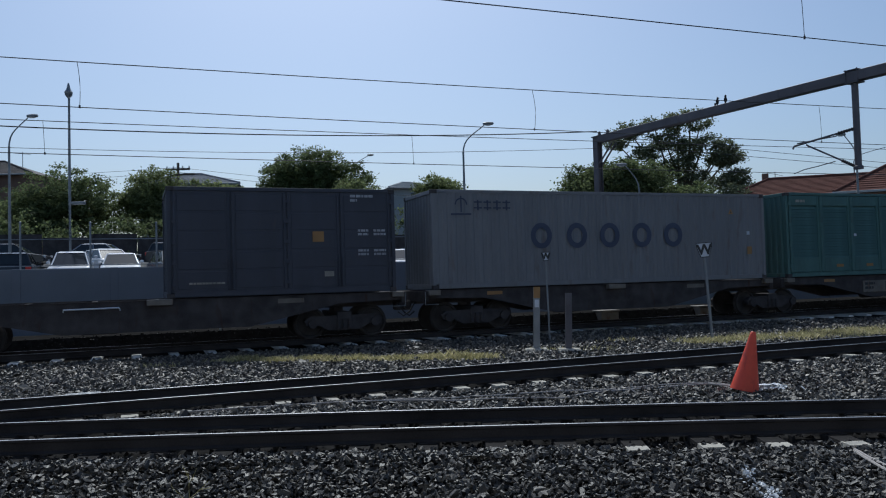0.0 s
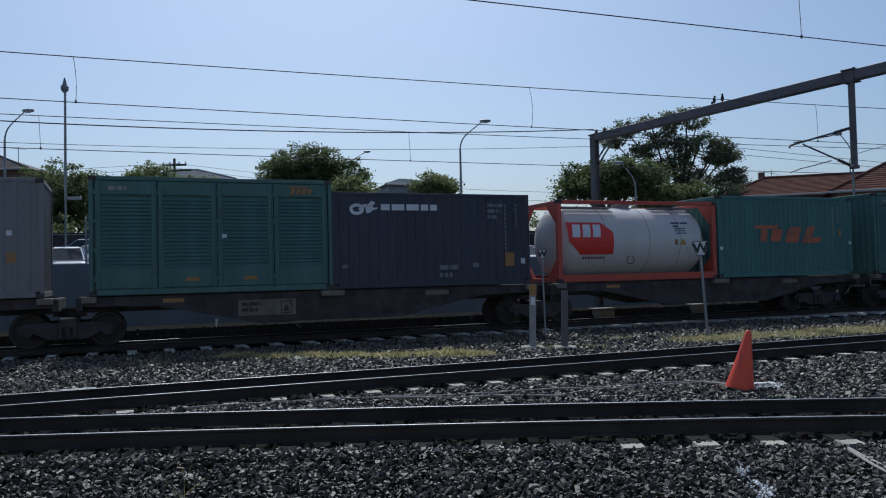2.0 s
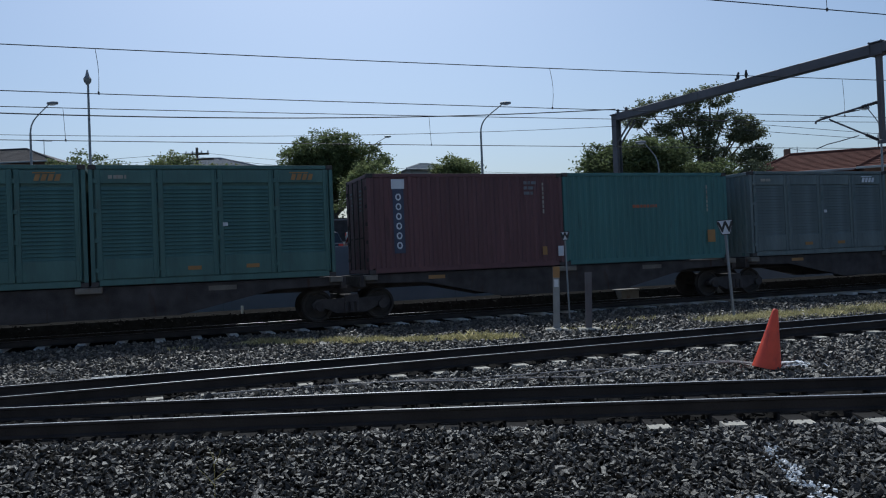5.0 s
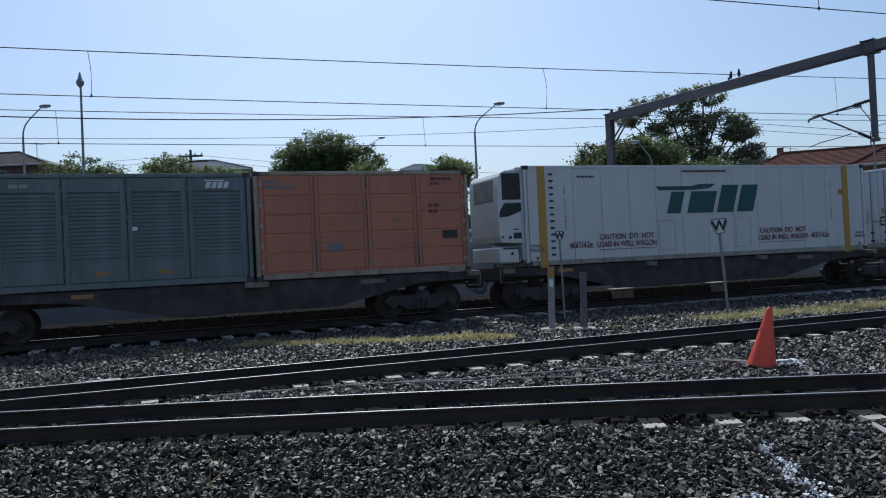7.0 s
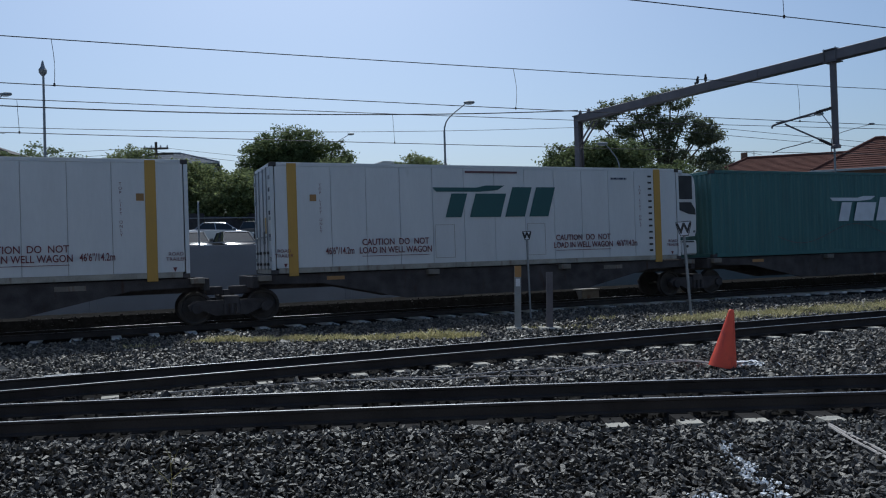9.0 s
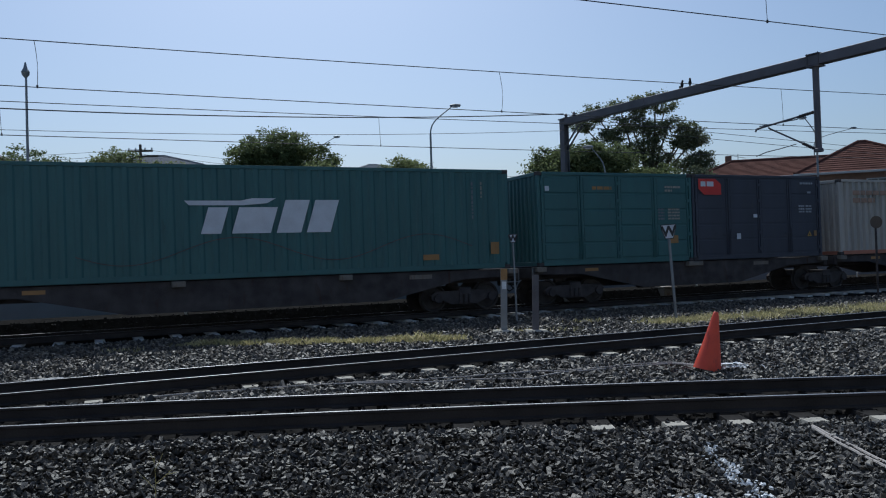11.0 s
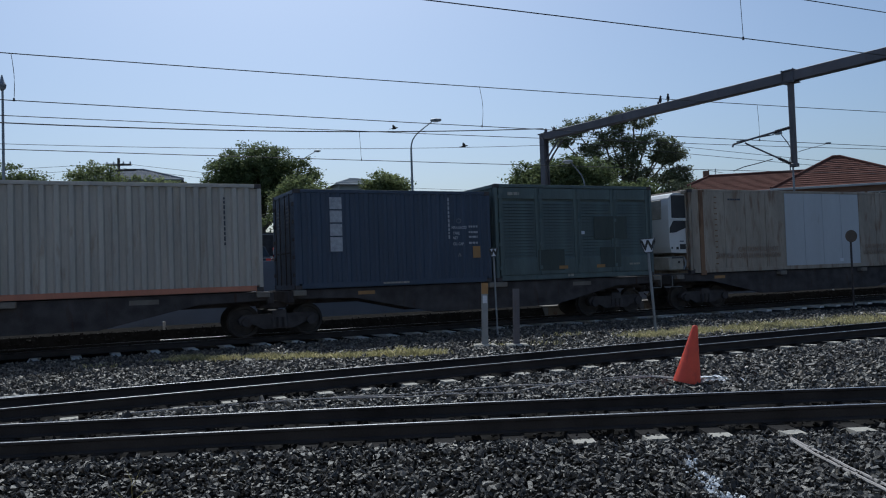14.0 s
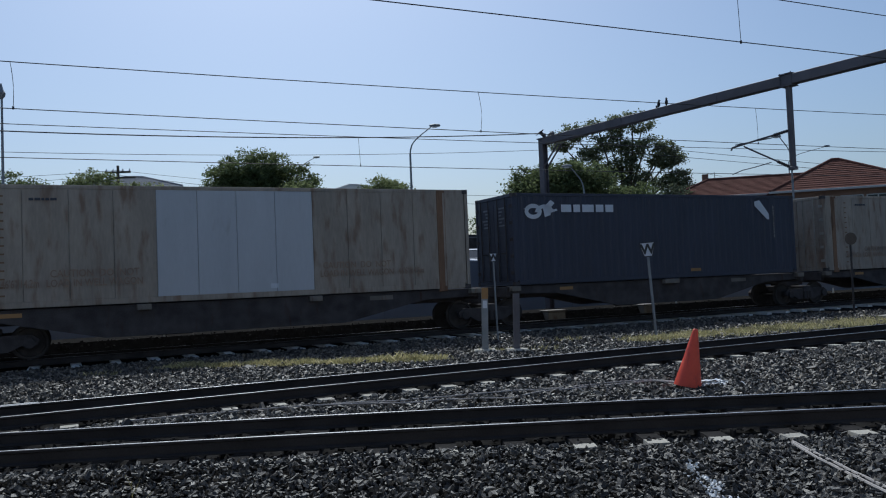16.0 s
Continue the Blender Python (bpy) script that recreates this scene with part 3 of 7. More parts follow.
def box_frame(ob, L, H, paint, sill=None, post=0.10, rail=0.10):
    """Corner posts, rails, castings, roof and floor of a container."""
    global CASTING
    if CASTING is None:
        c = Shape().box(-0.089, 0.089, -0.081, 0.081, -0.059, 0.059, 0.008)
        c.box(-0.03, 0.03, -0.0835, -0.079, -0.035, 0.035)
        CASTING = c.mesh("corner_casting", "under")
    h = L / 2
    for x in (-1, 1):
        for y in (-1, 1):
            xs, ys = sorted((x * h, x * (h - post))), sorted((y * HALF, y * (HALF - 0.09)))
            part("corner_post", Shape().box(*xs, *ys, 0.118, H - 0.118, 0.006), paint, ob)
            for z in (0.059, H - 0.059):
                part("corner_casting", CASTING, None, ob, at=pose(x * (h - 0.086), y * (HALF - 0.078), z))
    for y in (-1, 1):
        ys = sorted((y * (HALF - 0.002), y * (HALF - 0.07)))
        part("top_rail", Shape().box(-h + 0.178, h - 0.178, *ys, H - rail, H - 0.004, 0.006), paint, ob)
        part("bottom_rail", Shape().box(-h + 0.178, h - 0.178, *ys, 0.018, 0.16, 0.006), sill or paint, ob)
    for x in (-1, 1):
        xs = sorted((x * (h - 0.002), x * (h - 0.08)))
        part("end_header", Shape().box(*xs, -HALF + 0.16, HALF - 0.16, H - 0.12, H - 0.01, 0.006), paint, ob)
        part("end_sill", Shape().box(*xs, -HALF + 0.16, HALF - 0.16, 0.02, 0.15, 0.006), sill or paint, ob)
    roof = Shape().box(-h + 0.05, h - 0.05, -HALF + 0.05, HALF - 0.05, H - 0.05, H - 0.02)
    for i in range(int(L / 0.35)):
        x = -h + 0.25 + i * 0.35
        roof.box(x, x + 0.12, -HALF + 0.12, HALF - 0.12, H - 0.02, H - 0.006)
    part("roof", roof, paint, ob)
    part("floor", Shape().box(-h + 0.05, h - 0.05, -HALF + 0.06, HALF - 0.06, 0.05, 0.12), "under", ob)
    part("far_wall", Shape().box(-h + 0.1, h - 0.1, HALF - 0.06, HALF - 0.02, 0.14, H - 0.08), paint, ob)


def plain_end(ob, L, H, paint, x=1):
    e = corrugated(2.2, H - 0.26, 0.25, 0.04, 0.14)
    m = Matrix.Translation((x * (L / 2 - 0.03), 0, 0)) @ Matrix.Rotation(radians(90 * x), 4, "Z")
    part("end_wall", e, paint, ob, at=m)


def door_end(ob, L, H, paint, x=-1, rods="under", marks=True):
    """Two leaf doors with lock rods, hinges and handles at one end."""
    h = L / 2
    for y in (-1, 1):
        ys = sorted((y * 0.01, y * 1.11))
        xs = sorted((x * (h - 0.012), x * (h - 0.06)))
        door = part("door", Shape().box(*xs, *ys, 0.16, H - 0.13, 0.008), paint, ob)
        panel = Shape()
        for k in range(5):
            z = 0.28 + k * (H - 0.5) / 5
            q = sorted((x * (h - 0.004), x * (h - 0.02)))
            panel.box(*q, min(ys) + 0.08, max(ys) - 0.08, z, z + (H - 0.5) / 5 - 0.1, 0.006)
        part("panel", panel, paint, door)
        for yy in (0.3, 0.8):
            rod = Shape().tube([(x * (h + 0.025), y * yy, 0.12), (x * (h + 0.025), y * yy, H - 0.1)], 0.018, 8)
            rod.box(*sorted((x * (h + 0.02), x * (h + 0.05))), min(y * yy, y * (yy - 0.3)), max(y * yy, y * (yy - 0.3)), 1.0, 1.035)
            part("lock_rod", rod, rods, door, "steel lock rod")
        for k in range(5):
            z = 0.4 + k * (H - 0.8) / 4
            part("hinge", Shape().box(*sorted((x * (h - 0.01), x * (h + 0.02))), *sorted((y * 1.02, y * 1.19)), z - 0.05, z + 0.05, 0.006), rods, door)
        if marks:
            sh = Shape()
            for k in range(6):
                z = H - 0.45 - k * 0.11
                sh.box(*sorted((x * (h + 0.0), x * (h + 0.004))), *sorted((y * 0.35, y * (0.5 + 0.25 * random.random()))), z, z + 0.05)
            part("marking", sh, "faint", door)


def sheet_container(label, s, L, H, paint, pitch=0.28, depth=0.036, doors=False, sill=None, frame_paint=None, name="shipping_container"):
    ob = ride(name, s + L / 2, label, "shipping container", "containers on the train")
    fp = frame_paint or paint
    box_frame(ob, L, H, fp, sill)
    w = corrugated(L - 0.2, H - 0.26, pitch, depth, 0.16)
    part("side_wall", w, paint, ob, at=Matrix.Translation((0, -HALF + 0.012, 0)))
    (door_end if doors else plain_end)(ob, L, H, fp, x=-1)
    plain_end(ob, L, H, fp, 1)
    return ob


def emblem(parent, shapes, material, label):
    """A mark of plain shapes, each a piece of its own under a thin backing piece."""
    first = part("emblem", shapes[0], material, parent, label)
    for q in shapes[1:]:
        part("emblem_shape", q, material, first)
    return first


def streak_emblem(parent, c, z0, z1, w, material, label, y=-HALF - 0.014):
    """A long streak over four leaning blocks, w wide from z0 to z1."""
    h = z1 - z0
    lean = 0.3
    out = [Shape().prism([(c - w / 2, z1 - 0.02), (c - w * 0.14, z1 - 0.02), (c - w * 0.06, z1 + 0.05 * h), (c + w * 0.1, z1 + 0.05 * h), (c + w * 0.04, z1 - 0.10 * h), (c - w * 0.12, z1 - 0.16 * h), (c - w * 0.47, z1 - 0.16 * h)], y, y + 0.005)]
    for a, b, k0, k1 in ((-0.40, -0.27, 0.0, 0.78), (-0.20, 0.06, 0.0, 0.78), (0.10, 0.27, 0.0, 1.0), (0.31, 0.48, 0.0, 1.0)):
        out.append(slanted(c + a * w, c + b * w, z0 + k0 * h, z0 + k1 * h, lean * (k1 - k0) * h, y))
    return emblem(parent, out, material, label)


LOUVRE = {}


HINGE = {}


def hinge_mesh(paint):
    if paint not in HINGE:
        HINGE[paint] = Shape().box(-0.055, 0.055, -0.012, 0.012, -0.055, 0.055, 0.005).mesh("hinge", paint)
    return HINGE[paint]


def louvre_container(label, s, L, H, paint, logo, frame_paint=None):
    """Side doors in four leaves: louvres above, a flat kick panel below."""
    ob = ride("side_door_container", s + L / 2, label, "shipping container", "containers on the train")
    fp = frame_paint or paint
    box_frame(ob, L, H, fp)
    plain_end(ob, L, H, fp, -1)
    plain_end(ob, L, H, fp, 1)
    part("inner_wall", Shape().box(-L / 2 + 0.1, L / 2 - 0.1, -HALF + 0.09, -HALF + 0.12, 0.14, H - 0.1), fp, ob)
    w = (L - 0.26) / 4
    key = (round(w, 3), paint)
    if key not in LOUVRE:
        LOUVRE[key] = Shape().prism([(-HALF + 0.015, -0.045), (-HALF + 0.055, 0.045), (-HALF + 0.065, 0.045), (-HALF + 0.027, -0.05)], -w / 2 + 0.13, w / 2 - 0.13, "X").mesh("louvre", paint)
    for i in range(4):
        c = -L / 2 + 0.13 + w * (i + 0.5)
        door = root("side_door", Matrix.Translation((c, 0, 0)), "", "")
        door.parent = ob
        door.matrix_basis = Matrix.Translation((c, 0, 0))
        sh = Shape()
        sh.box(-w / 2 + 0.015, -w / 2 + 0.14, -HALF + 0.004, -HALF + 0.07, 0.17, H - 0.11, 0.008)
        sh.box(w / 2 - 0.14, w / 2 - 0.015, -HALF + 0.004, -HALF + 0.07, 0.17, H - 0.11, 0.008)
        sh.box(-w / 2 + 0.14, w / 2 - 0.14, -HALF + 0.008, -HALF + 0.07, H - 0.46, H - 0.12, 0.008)
        sh.box(-w / 2 + 0.14, w / 2 - 0.14, -HALF + 0.008, -HALF + 0.07, 0.18, 0.68, 0.008)
        part("door_frame", sh, fp, door)
        z = 0.73
        while z < H - 0.5:
            part("louvre", LOUVRE[key], None, door, at=Matrix.Translation((0, 0, z)))
            z += 0.094
        part("lock_bar", Shape().tube([(w / 2 - 0.03, -HALF - 0.012, 0.2), (w / 2 - 0.03, -HALF - 0.012, H - 0.15)], 0.02, 6), fp, door)
        for k in range(4):
            zz = 0.4 + k * (H - 0.8) / 3
            part("hinge", hinge_mesh(fp), None, door, at=Matrix.Translation((-w / 2 + 0.015, -HALF - 0.006, zz)))
    z = H - 0.3
    x3 = -L / 2 + 0.13 + w * 3.5
    bars(ob, -L / 2 + 0.45, z, (0.42,), "pad", size=0.09)
    if logo:
        emblem(ob, [Shape().box(x3 - 0.3, x3 + 0.2, -HALF - 0.012, -HALF - 0.007, z + 0.09, z + 0.12)] + [slanted(x3 - 0.28 + 0.15 * k, x3 - 0.17 + 0.15 * k, z - 0.09, z + 0.07, 0.05) for k in range(4)], logo, "faded emblem of slanted bars")
    for k, xx in ((1, 0.1), (2, 0.15)):
        c = -L / 2 + 0.13 + w * (k + 0.5)
        part("label_plate", flag_panel(c - 0.05, c + 0.28, 0.33, 0.43), "amber", ob)
    part("white_sticker", flag_panel(0.12, 0.24, 1.42, 1.52), "logo_white", ob)
    return ob


def panel_container(label, s, L, H, paint, frame_paint=None):
    """Four side doors with pressed panels in five rows, hinges and lock handles."""
    ob = ride("side_door_container", s + L / 2, label, "shipping container", "containers on the train")
    fp = frame_paint or paint
    box_frame(ob, L, H, fp)
    plain_end(ob, L, H, fp, -1)
    plain_end(ob, L, H, fp, 1)
    part("inner_wall", Shape().box(-L / 2 + 0.09, L / 2 - 0.09, -HALF + 0.045, -HALF + 0.075, 0.14, H - 0.09), paint, ob)
    w = (L - 0.26) / 4
    for i in range(4):
        c = -L / 2 + 0.13 + w * (i + 0.5)
        door = part("side_door", Shape().box(c - w / 2 + 0.012, c + w / 2 - 0.012, -HALF + 0.03, -HALF + 0.08, 0.17, H - 0.11), paint, ob)
        rows = 5
        dz = (H - 0.34) / rows
        for r in range(rows):
            z = 0.19 + r * dz
            part("panel", Shape().box(c - w / 2 + 0.12, c + w / 2 - 0.10, -HALF + (0.022 if paint == "slate" else 0.012), -HALF + 0.05, z + 0.02, z + dz - 0.02, 0.018), paint, door)
        st = Shape()
        st.box(c - w / 2 + 0.02, c - w / 2 + 0.1, -HALF + 0.006, -HALF + 0.06, 0.18, H - 0.12, 0.008)
        st.box(c + w / 2 - 0.08, c + w / 2 - 0.02, -HALF + 0.006, -HALF + 0.06, 0.18, H - 0.12, 0.008)
        part("stile", st, paint, door)
        side = -1 if i % 2 == 0 else 1
        for k in range(5):
            zz = 0.35 + k * (H - 0.7) / 4
            part("hinge", hinge_mesh(fp), None, door, at=Matrix.Translation((c + side * (w / 2 - 0.03), -HALF - 0.008, zz)))
        e = c - side * (w / 2 - 0.05)
        rod = Shape().tube([(e, -HALF - 0.018, 0.2), (e, -HALF - 0.018, 1.05)], 0.016, 6)
        rod.box(min(e, e + side * 0.2), max(e, e + side * 0.2), -HALF - 0.03, -HALF - 0.01, 0.86, 0.90)
        part("lock_rod", rod, fp, door)
    return ob


def tank_container(s, L, H):
    ob = ride("tank_container", s + L / 2, "white cylindrical tank in a red steel frame", "tank container", "containers on the train")
    h = L / 2
    for x in (-1, 1):
        for y in (-1, 1):
            xs, ys = sorted((x * h, x * (h - 0.15))), sorted((y * HALF, y * (HALF - 0.13)))
            part("corner_post", Shape().box(*xs, *ys, 0.118, H - 0.118, 0.008), "red", ob)
            for z in (0.059, H - 0.059):
                part("corner_casting", CASTING, None, ob, at=pose(x * (h - 0.086), y * (HALF - 0.078), z))
        xs = sorted((x * (h - 0.02), x * (h - 0.14)))
        for z in (0.02, H - 0.14):
            part("end_beam", Shape().box(*xs, -HALF + 0.13, HALF - 0.13, z, z + 0.12, 0.008), "red", ob)
        for y in (-1, 1):
            part("gusset", Shape().prism([(y * (HALF - 0.14), H - 0.14), (y * (HALF - 0.75), H - 0.14), (y * (HALF - 0.14), H - 0.75)], *xs, "X"), "red", ob)
            part("gusset", Shape().prism([(y * (HALF - 0.14), 0.14), (y * (HALF - 0.75), 0.14), (y * (HALF - 0.14), 0.75)], *xs, "X"), "red", ob)
    for y in (-1, 1):
        ys = sorted((y * HALF, y * (HALF - 0.1)))
        part("top_rail", Shape().box(-h + 0.15, h - 0.15, *ys, H - 0.13, H - 0.01, 0.008), "red", ob)
        part("bottom_rail", Shape().box(-h + 0.15, h - 0.15, *ys, 0.02, 0.24, 0.008), "red", ob)
    R, zc = 1.13, 0.13 + 1.15
    prof = [(0.05, -h + 0.2), (0.5, -h + 0.22), (0.85, -h + 0.3), (1.02, -h + 0.42), (R, -h + 0.6)] + [(R, x) for x in (-1.2, -1.19, 0.42, 0.43, 1.62, 1.63)] + [(R, h - 0.6), (1.02, h - 0.42), (0.85, h - 0.3), (0.5, h - 0.22), (0.05, h - 0.2)]
    part("tank", Shape().lathe(prof, 48, "X", (0, 0, zc)), "tank", ob, "glossy white tank barrel", smooth=True)
    for x in (-1.2, 0.43, 1.63):
        part("seam", Shape().lathe([(R - 0.01, x - 0.012), (R + 0.006, x - 0.008), (R + 0.006, x + 0.008), (R - 0.01, x + 0.012)], 48, "X", (0, 0, zc)), "pad", ob)
    for a, b in ((-h + 0.35, -0.6), (0.9, h - 0.3)):
        wk = Shape()
        for k in range(5):
            wk.box(a, b, -0.75 + k * 0.12, -0.68 + k * 0.12, zc + R - 0.05, zc + R - 0.02)
        part("walkway", wk, "galv", ob, "galvanised walkway on the tank top")
    part("handrail", Shape().tube([(-h + 0.3, -0.8, H - 0.02), (-0.5, -0.8, H - 0.02), (-0.4, -0.9, H - 0.25)], 0.016, 6), "galv", ob)
    part("manway", Shape().lathe([(0.28, 0), (0.28, 0.12), (0.32, 0.13), (0.32, 0.17), (0.05, 0.2)], 16, "Z", (0.1, 0, zc + R - 0.06)), "galv", ob)

    def wrap(name, poly, material, off=0.006):
        """A flat sticker laid on the barrel's curve; poly is (x, arc height)."""
        sh = Shape()
        xs = [p[0] for p in poly]
        zs = sorted({round(min(p[1] for p in poly) + (max(p[1] for p in poly) - min(p[1] for p in poly)) * i / 10, 4) for i in range(11)})

        def span(z):
            hit = []
            for i in range(len(poly)):
                (x0, z0), (x1, z1) = poly[i], poly[(i + 1) % len(poly)]
                if abs(z1 - z0) < 1e-9:
                    if abs(z - z0) < 1e-6:
                        hit += [x0, x1]
                elif min(z0, z1) - 1e-6 <= z <= max(z0, z1) + 1e-6:
                    hit.append(x0 + (x1 - x0) * (z - z0) / (z1 - z0))
            return min(hit), max(hit)

        for z in zs:
            a, b = span(z)
            an = z / R
            for x in (a, b):
                sh.v.append((x, -(R + off) * math.cos(an), zc + (R + off) * math.sin(an)))
        sh.f += [(2 * i, 2 * i + 1, 2 * i + 3, 2 * i + 2) for i in range(len(zs) - 1)]
        return part(name, sh, material, ob)

    mark = wrap("emblem", [(-2.6, 0.62), (-1.35, 0.62), (-0.95, 0.28), (-0.95, -0.43), (-2.15, -0.43), (-2.6, 0.0)], "logo_red")
    for k in range(3):
        q = wrap("emblem_shape", [(-2.46 + 0.37 * k, 0.12), (-2.18 + 0.37 * k, 0.12), (-2.12 + 0.37 * k, 0.54), (-2.40 + 0.37 * k, 0.54)], "logo_white", 0.010)
        q.parent = mark
    for k in range(8):
        wrap("marking", [(-2.06 + 0.105 * k, -0.58), (-1.99 + 0.105 * k, -0.58), (-1.99 + 0.105 * k, -0.50), (-2.06 + 0.105 * k, -0.50)], "print_red")
    for k, (x, z, wd, tall) in enumerate(((1.36, 0.64, 0.34, 0.07), (1.74, 0.64, 0.30, 0.07), (1.42, 0.52, 0.20, 0.07), (1.45, 0.42, 0.44, 0.035), (1.45, 0.34, 0.42, 0.035), (1.47, 0.26, 0.42, 0.035))):
        wrap("marking", [(x, z - tall), (x + wd, z - tall), (x + wd, z), (x, z)], "logo_blue")
    wrap("warning_label", [(1.6, -0.14), (1.87, -0.14), (1.735, 0.08)], "yellow")
    wrap("label_plate", [(1.4, -0.14), (1.53, -0.14), (1.53, 0.04), (1.4, 0.04)], "amber")
    o = ring(-0.27, zc - 0.6, 0.15, 0.15, 0.025, -1.02, 18)
    part("prohibition_mark", o, "black", ob)
    return ob


def door_labels(ob, h):
    """Yellow plates, a framed square and dark lock gear on a pair of end doors at -h."""
    def plate(name, y0, y1, z0, z1, material, proud=0.008):
        return part(name, Shape().box(-h - proud, -h - 0.001, y0, y1, z0, z1, 0.002), material, ob)
    plate("warning_plate", -0.72, -0.42, 1.12, 1.55, "yellow")
    plate("warning_plate", -0.24, -0.12, 1.30, 1.50, "yellow")
    sq = plate("placard", -0.36, -0.06, 0.84, 1.18, "black", 0.007)
    part("placard_face", Shape().box(-h - 0.011, -h - 0.007, -0.31, -0.11, 0.90, 1.12), "white", sq)
    plate("placard", 0.42, 0.72, 0.95, 1.45, "fresh")
    for y in (-0.8, -0.3, 0.3, 0.8):
        for z in (0.24, 0.55):
            part("rod_bracket", Shape().box(-h - 0.05, -h - 0.004, y - 0.07, y + 0.07, z, z + 0.07, 0.008), "under", ob, "dark lock rod bracket")
    for k in range(4):
        part("hinge_plate", Shape().box(-h - 0.012, -h + 0.01, -1.15, -0.98, 0.36 + 0.62 * k, 0.47 + 0.62 * k, 0.004), "slate", ob)


def reefer(label, s, L, H, paint, unit_end, logo=None, fresh=False, door_paint=None, rust=False):
    """A long insulated container with smooth panels; a cooling unit at one end, doors at the other."""
    ob = ride("refrigerated_container", s + L / 2, label, "refrigerated container", "containers on the train")
    h = L / 2
    box_frame(ob, L, H, paint, "pad" if not rust else "cream")
    cuts = [-h + 0.12, -6.1, -5.1, -4.1, -3.1, -2.1, -1.1, -0.1, 0.92, 1.95, 2.95, 3.95, 4.95, h - 0.8, h - 0.12]
    for a, b in zip(cuts, cuts[1:]):
        m = "fresh" if fresh and -2.2 < a < 1.5 else paint
        part("wall_panel", Shape().box(a + 0.005, b - 0.005, -HALF + 0.01, -HALF + 0.05, 0.16, H - 0.1, 0.006), m, ob)
    part("cover_strip", Shape().box(-h + 0.12, h - 0.12, -HALF + 0.04, -HALF + 0.06, 0.16, H - 0.1), "pad", ob)
    for x in (-1, 1):
        c = -6.17 if x < 0 else h - 0.9
        post = part("lifting_post", Shape().box(c - 0.13, c + 0.13, -HALF - 0.012, -HALF + 0.03, -0.06, H - 0.03, 0.008), "yellow" if not rust else "rust_post", ob, "yellow lifting post" if not rust else "rust-stained lifting post")
        if rust:
            part("rust_strip", Shape().box(c + 0.06, c + 0.11, -HALF - 0.016, -HALF - 0.011, 0.1, H - 0.1), "cream", post)
    z = H - 0.2
    if not rust:
        part("warning_strip", flag_panel(-1.05, 0.68, z - 0.03, z + 0.03), "maroon", ob)
    if unit_end:
        e = unit_end
        x0 = e * h

        def ux(a, b):
            return sorted((x0 + e * a, x0 + e * b))
        part("unit_frame", Shape().box(*ux(-0.02, 0.06), -HALF + 0.1, HALF - 0.1, 0.2, H - 0.06, 0.02), paint, ob)
        case = Shape().prism([(x0, H - 0.12), (x0 + e * 0.52, H - 0.13), (x0 + e * 0.66, H - 0.18), (x0 + e * 0.75, H - 0.30), (x0 + e * 0.79, H - 0.55), (x0 + e * 0.80, 1.4), (x0 + e * 0.78, 0.95), (x0 + e * 0.72, 0.76), (x0, 0.72)], -HALF + 0.14, HALF - 0.14)
        shell = part("cooling_unit", case, "plastic", ob, "white cooling unit casing")
        y0 = -HALF + 0.14
        part("intake_grille", Shape().box(*ux(0.03, 0.66), y0 - 0.018, y0 + 0.01, H - 1.0, H - 0.21, 0.012), "black", shell, "black intake grille")
        part("trim_rail", Shape().box(*ux(0.02, 0.70), y0 - 0.026, y0 + 0.01, H - 1.07, H - 1.02, 0.006), "plastic", shell)
        part("dark_band", Shape().prism([(x0 + e * p, q) for p, q in ((0.04, H - 1.10), (0.60, H - 1.10), (0.76, H - 1.34), (0.77, H - 1.52), (0.50, H - 1.50), (0.04, H - 1.34))], y0 - 0.014, y0 + 0.01), "black", shell, "black sweeping band")
        part("end_grille", Shape().box(*ux(0.77, 0.815), -0.72, 0.72, H - 1.02, H - 0.34, 0.02), "pad", shell)
        part("access_panel", Shape().box(*ux(0.08, 0.34), y0 - 0.014, y0 + 0.01, 0.86, 1.04, 0.006), "black", shell, "black control panel")
        part("latch", Shape().box(*ux(0.40, 0.50), y0 - 0.014, y0 + 0.01, 0.86, 0.95, 0.006), "black", shell)
        part("badge", Shape().box(*ux(0.16, 0.34), y0 - 0.008, y0 + 0.01, 1.12, 1.16), "logo_blue", shell)
        part("latch", Shape().box(*ux(0.66, 0.72), y0 - 0.014, y0 + 0.01, 0.88, 0.95, 0.006), "black", shell)
        tank_box = part("fuel_tank", Shape().box(*ux(0.16, 0.82), -HALF + 0.16, HALF - 0.2, 0.14, 0.62, 0.04), "pad" if rust else "plastic", ob, "pale fuel tank box")
        part("tank_strap", Shape().box(*ux(0.20, 0.70), -HALF + 0.15, -HALF + 0.17, 0.55, 0.60, 0.004), "black", tank_box)
        part("filler_cap", Shape().lathe([(0.045, -HALF + 0.135), (0.045, -HALF + 0.165)], 10, "Y", (x0 + e * 0.4, 0, 0.42)), "under", tank_box)
        part("bracket", Shape().tube([(x0, -HALF + 0.18, 0.15), (x0 + e * 0.16, -HALF + 0.18, 0.6)], 0.03, 6), "galv", ob)
        part("bracket", Shape().tube([(x0, -HALF + 0.18, 0.6), (x0 + e * 0.16, -HALF + 0.18, 0.15)], 0.03, 6), "galv", ob)
        part("bracket", Shape().box(*ux(0.0, 0.20), -HALF + 0.11, -HALF + 0.16, H - 1.1, H - 1.0, 0.01), "plastic", ob)
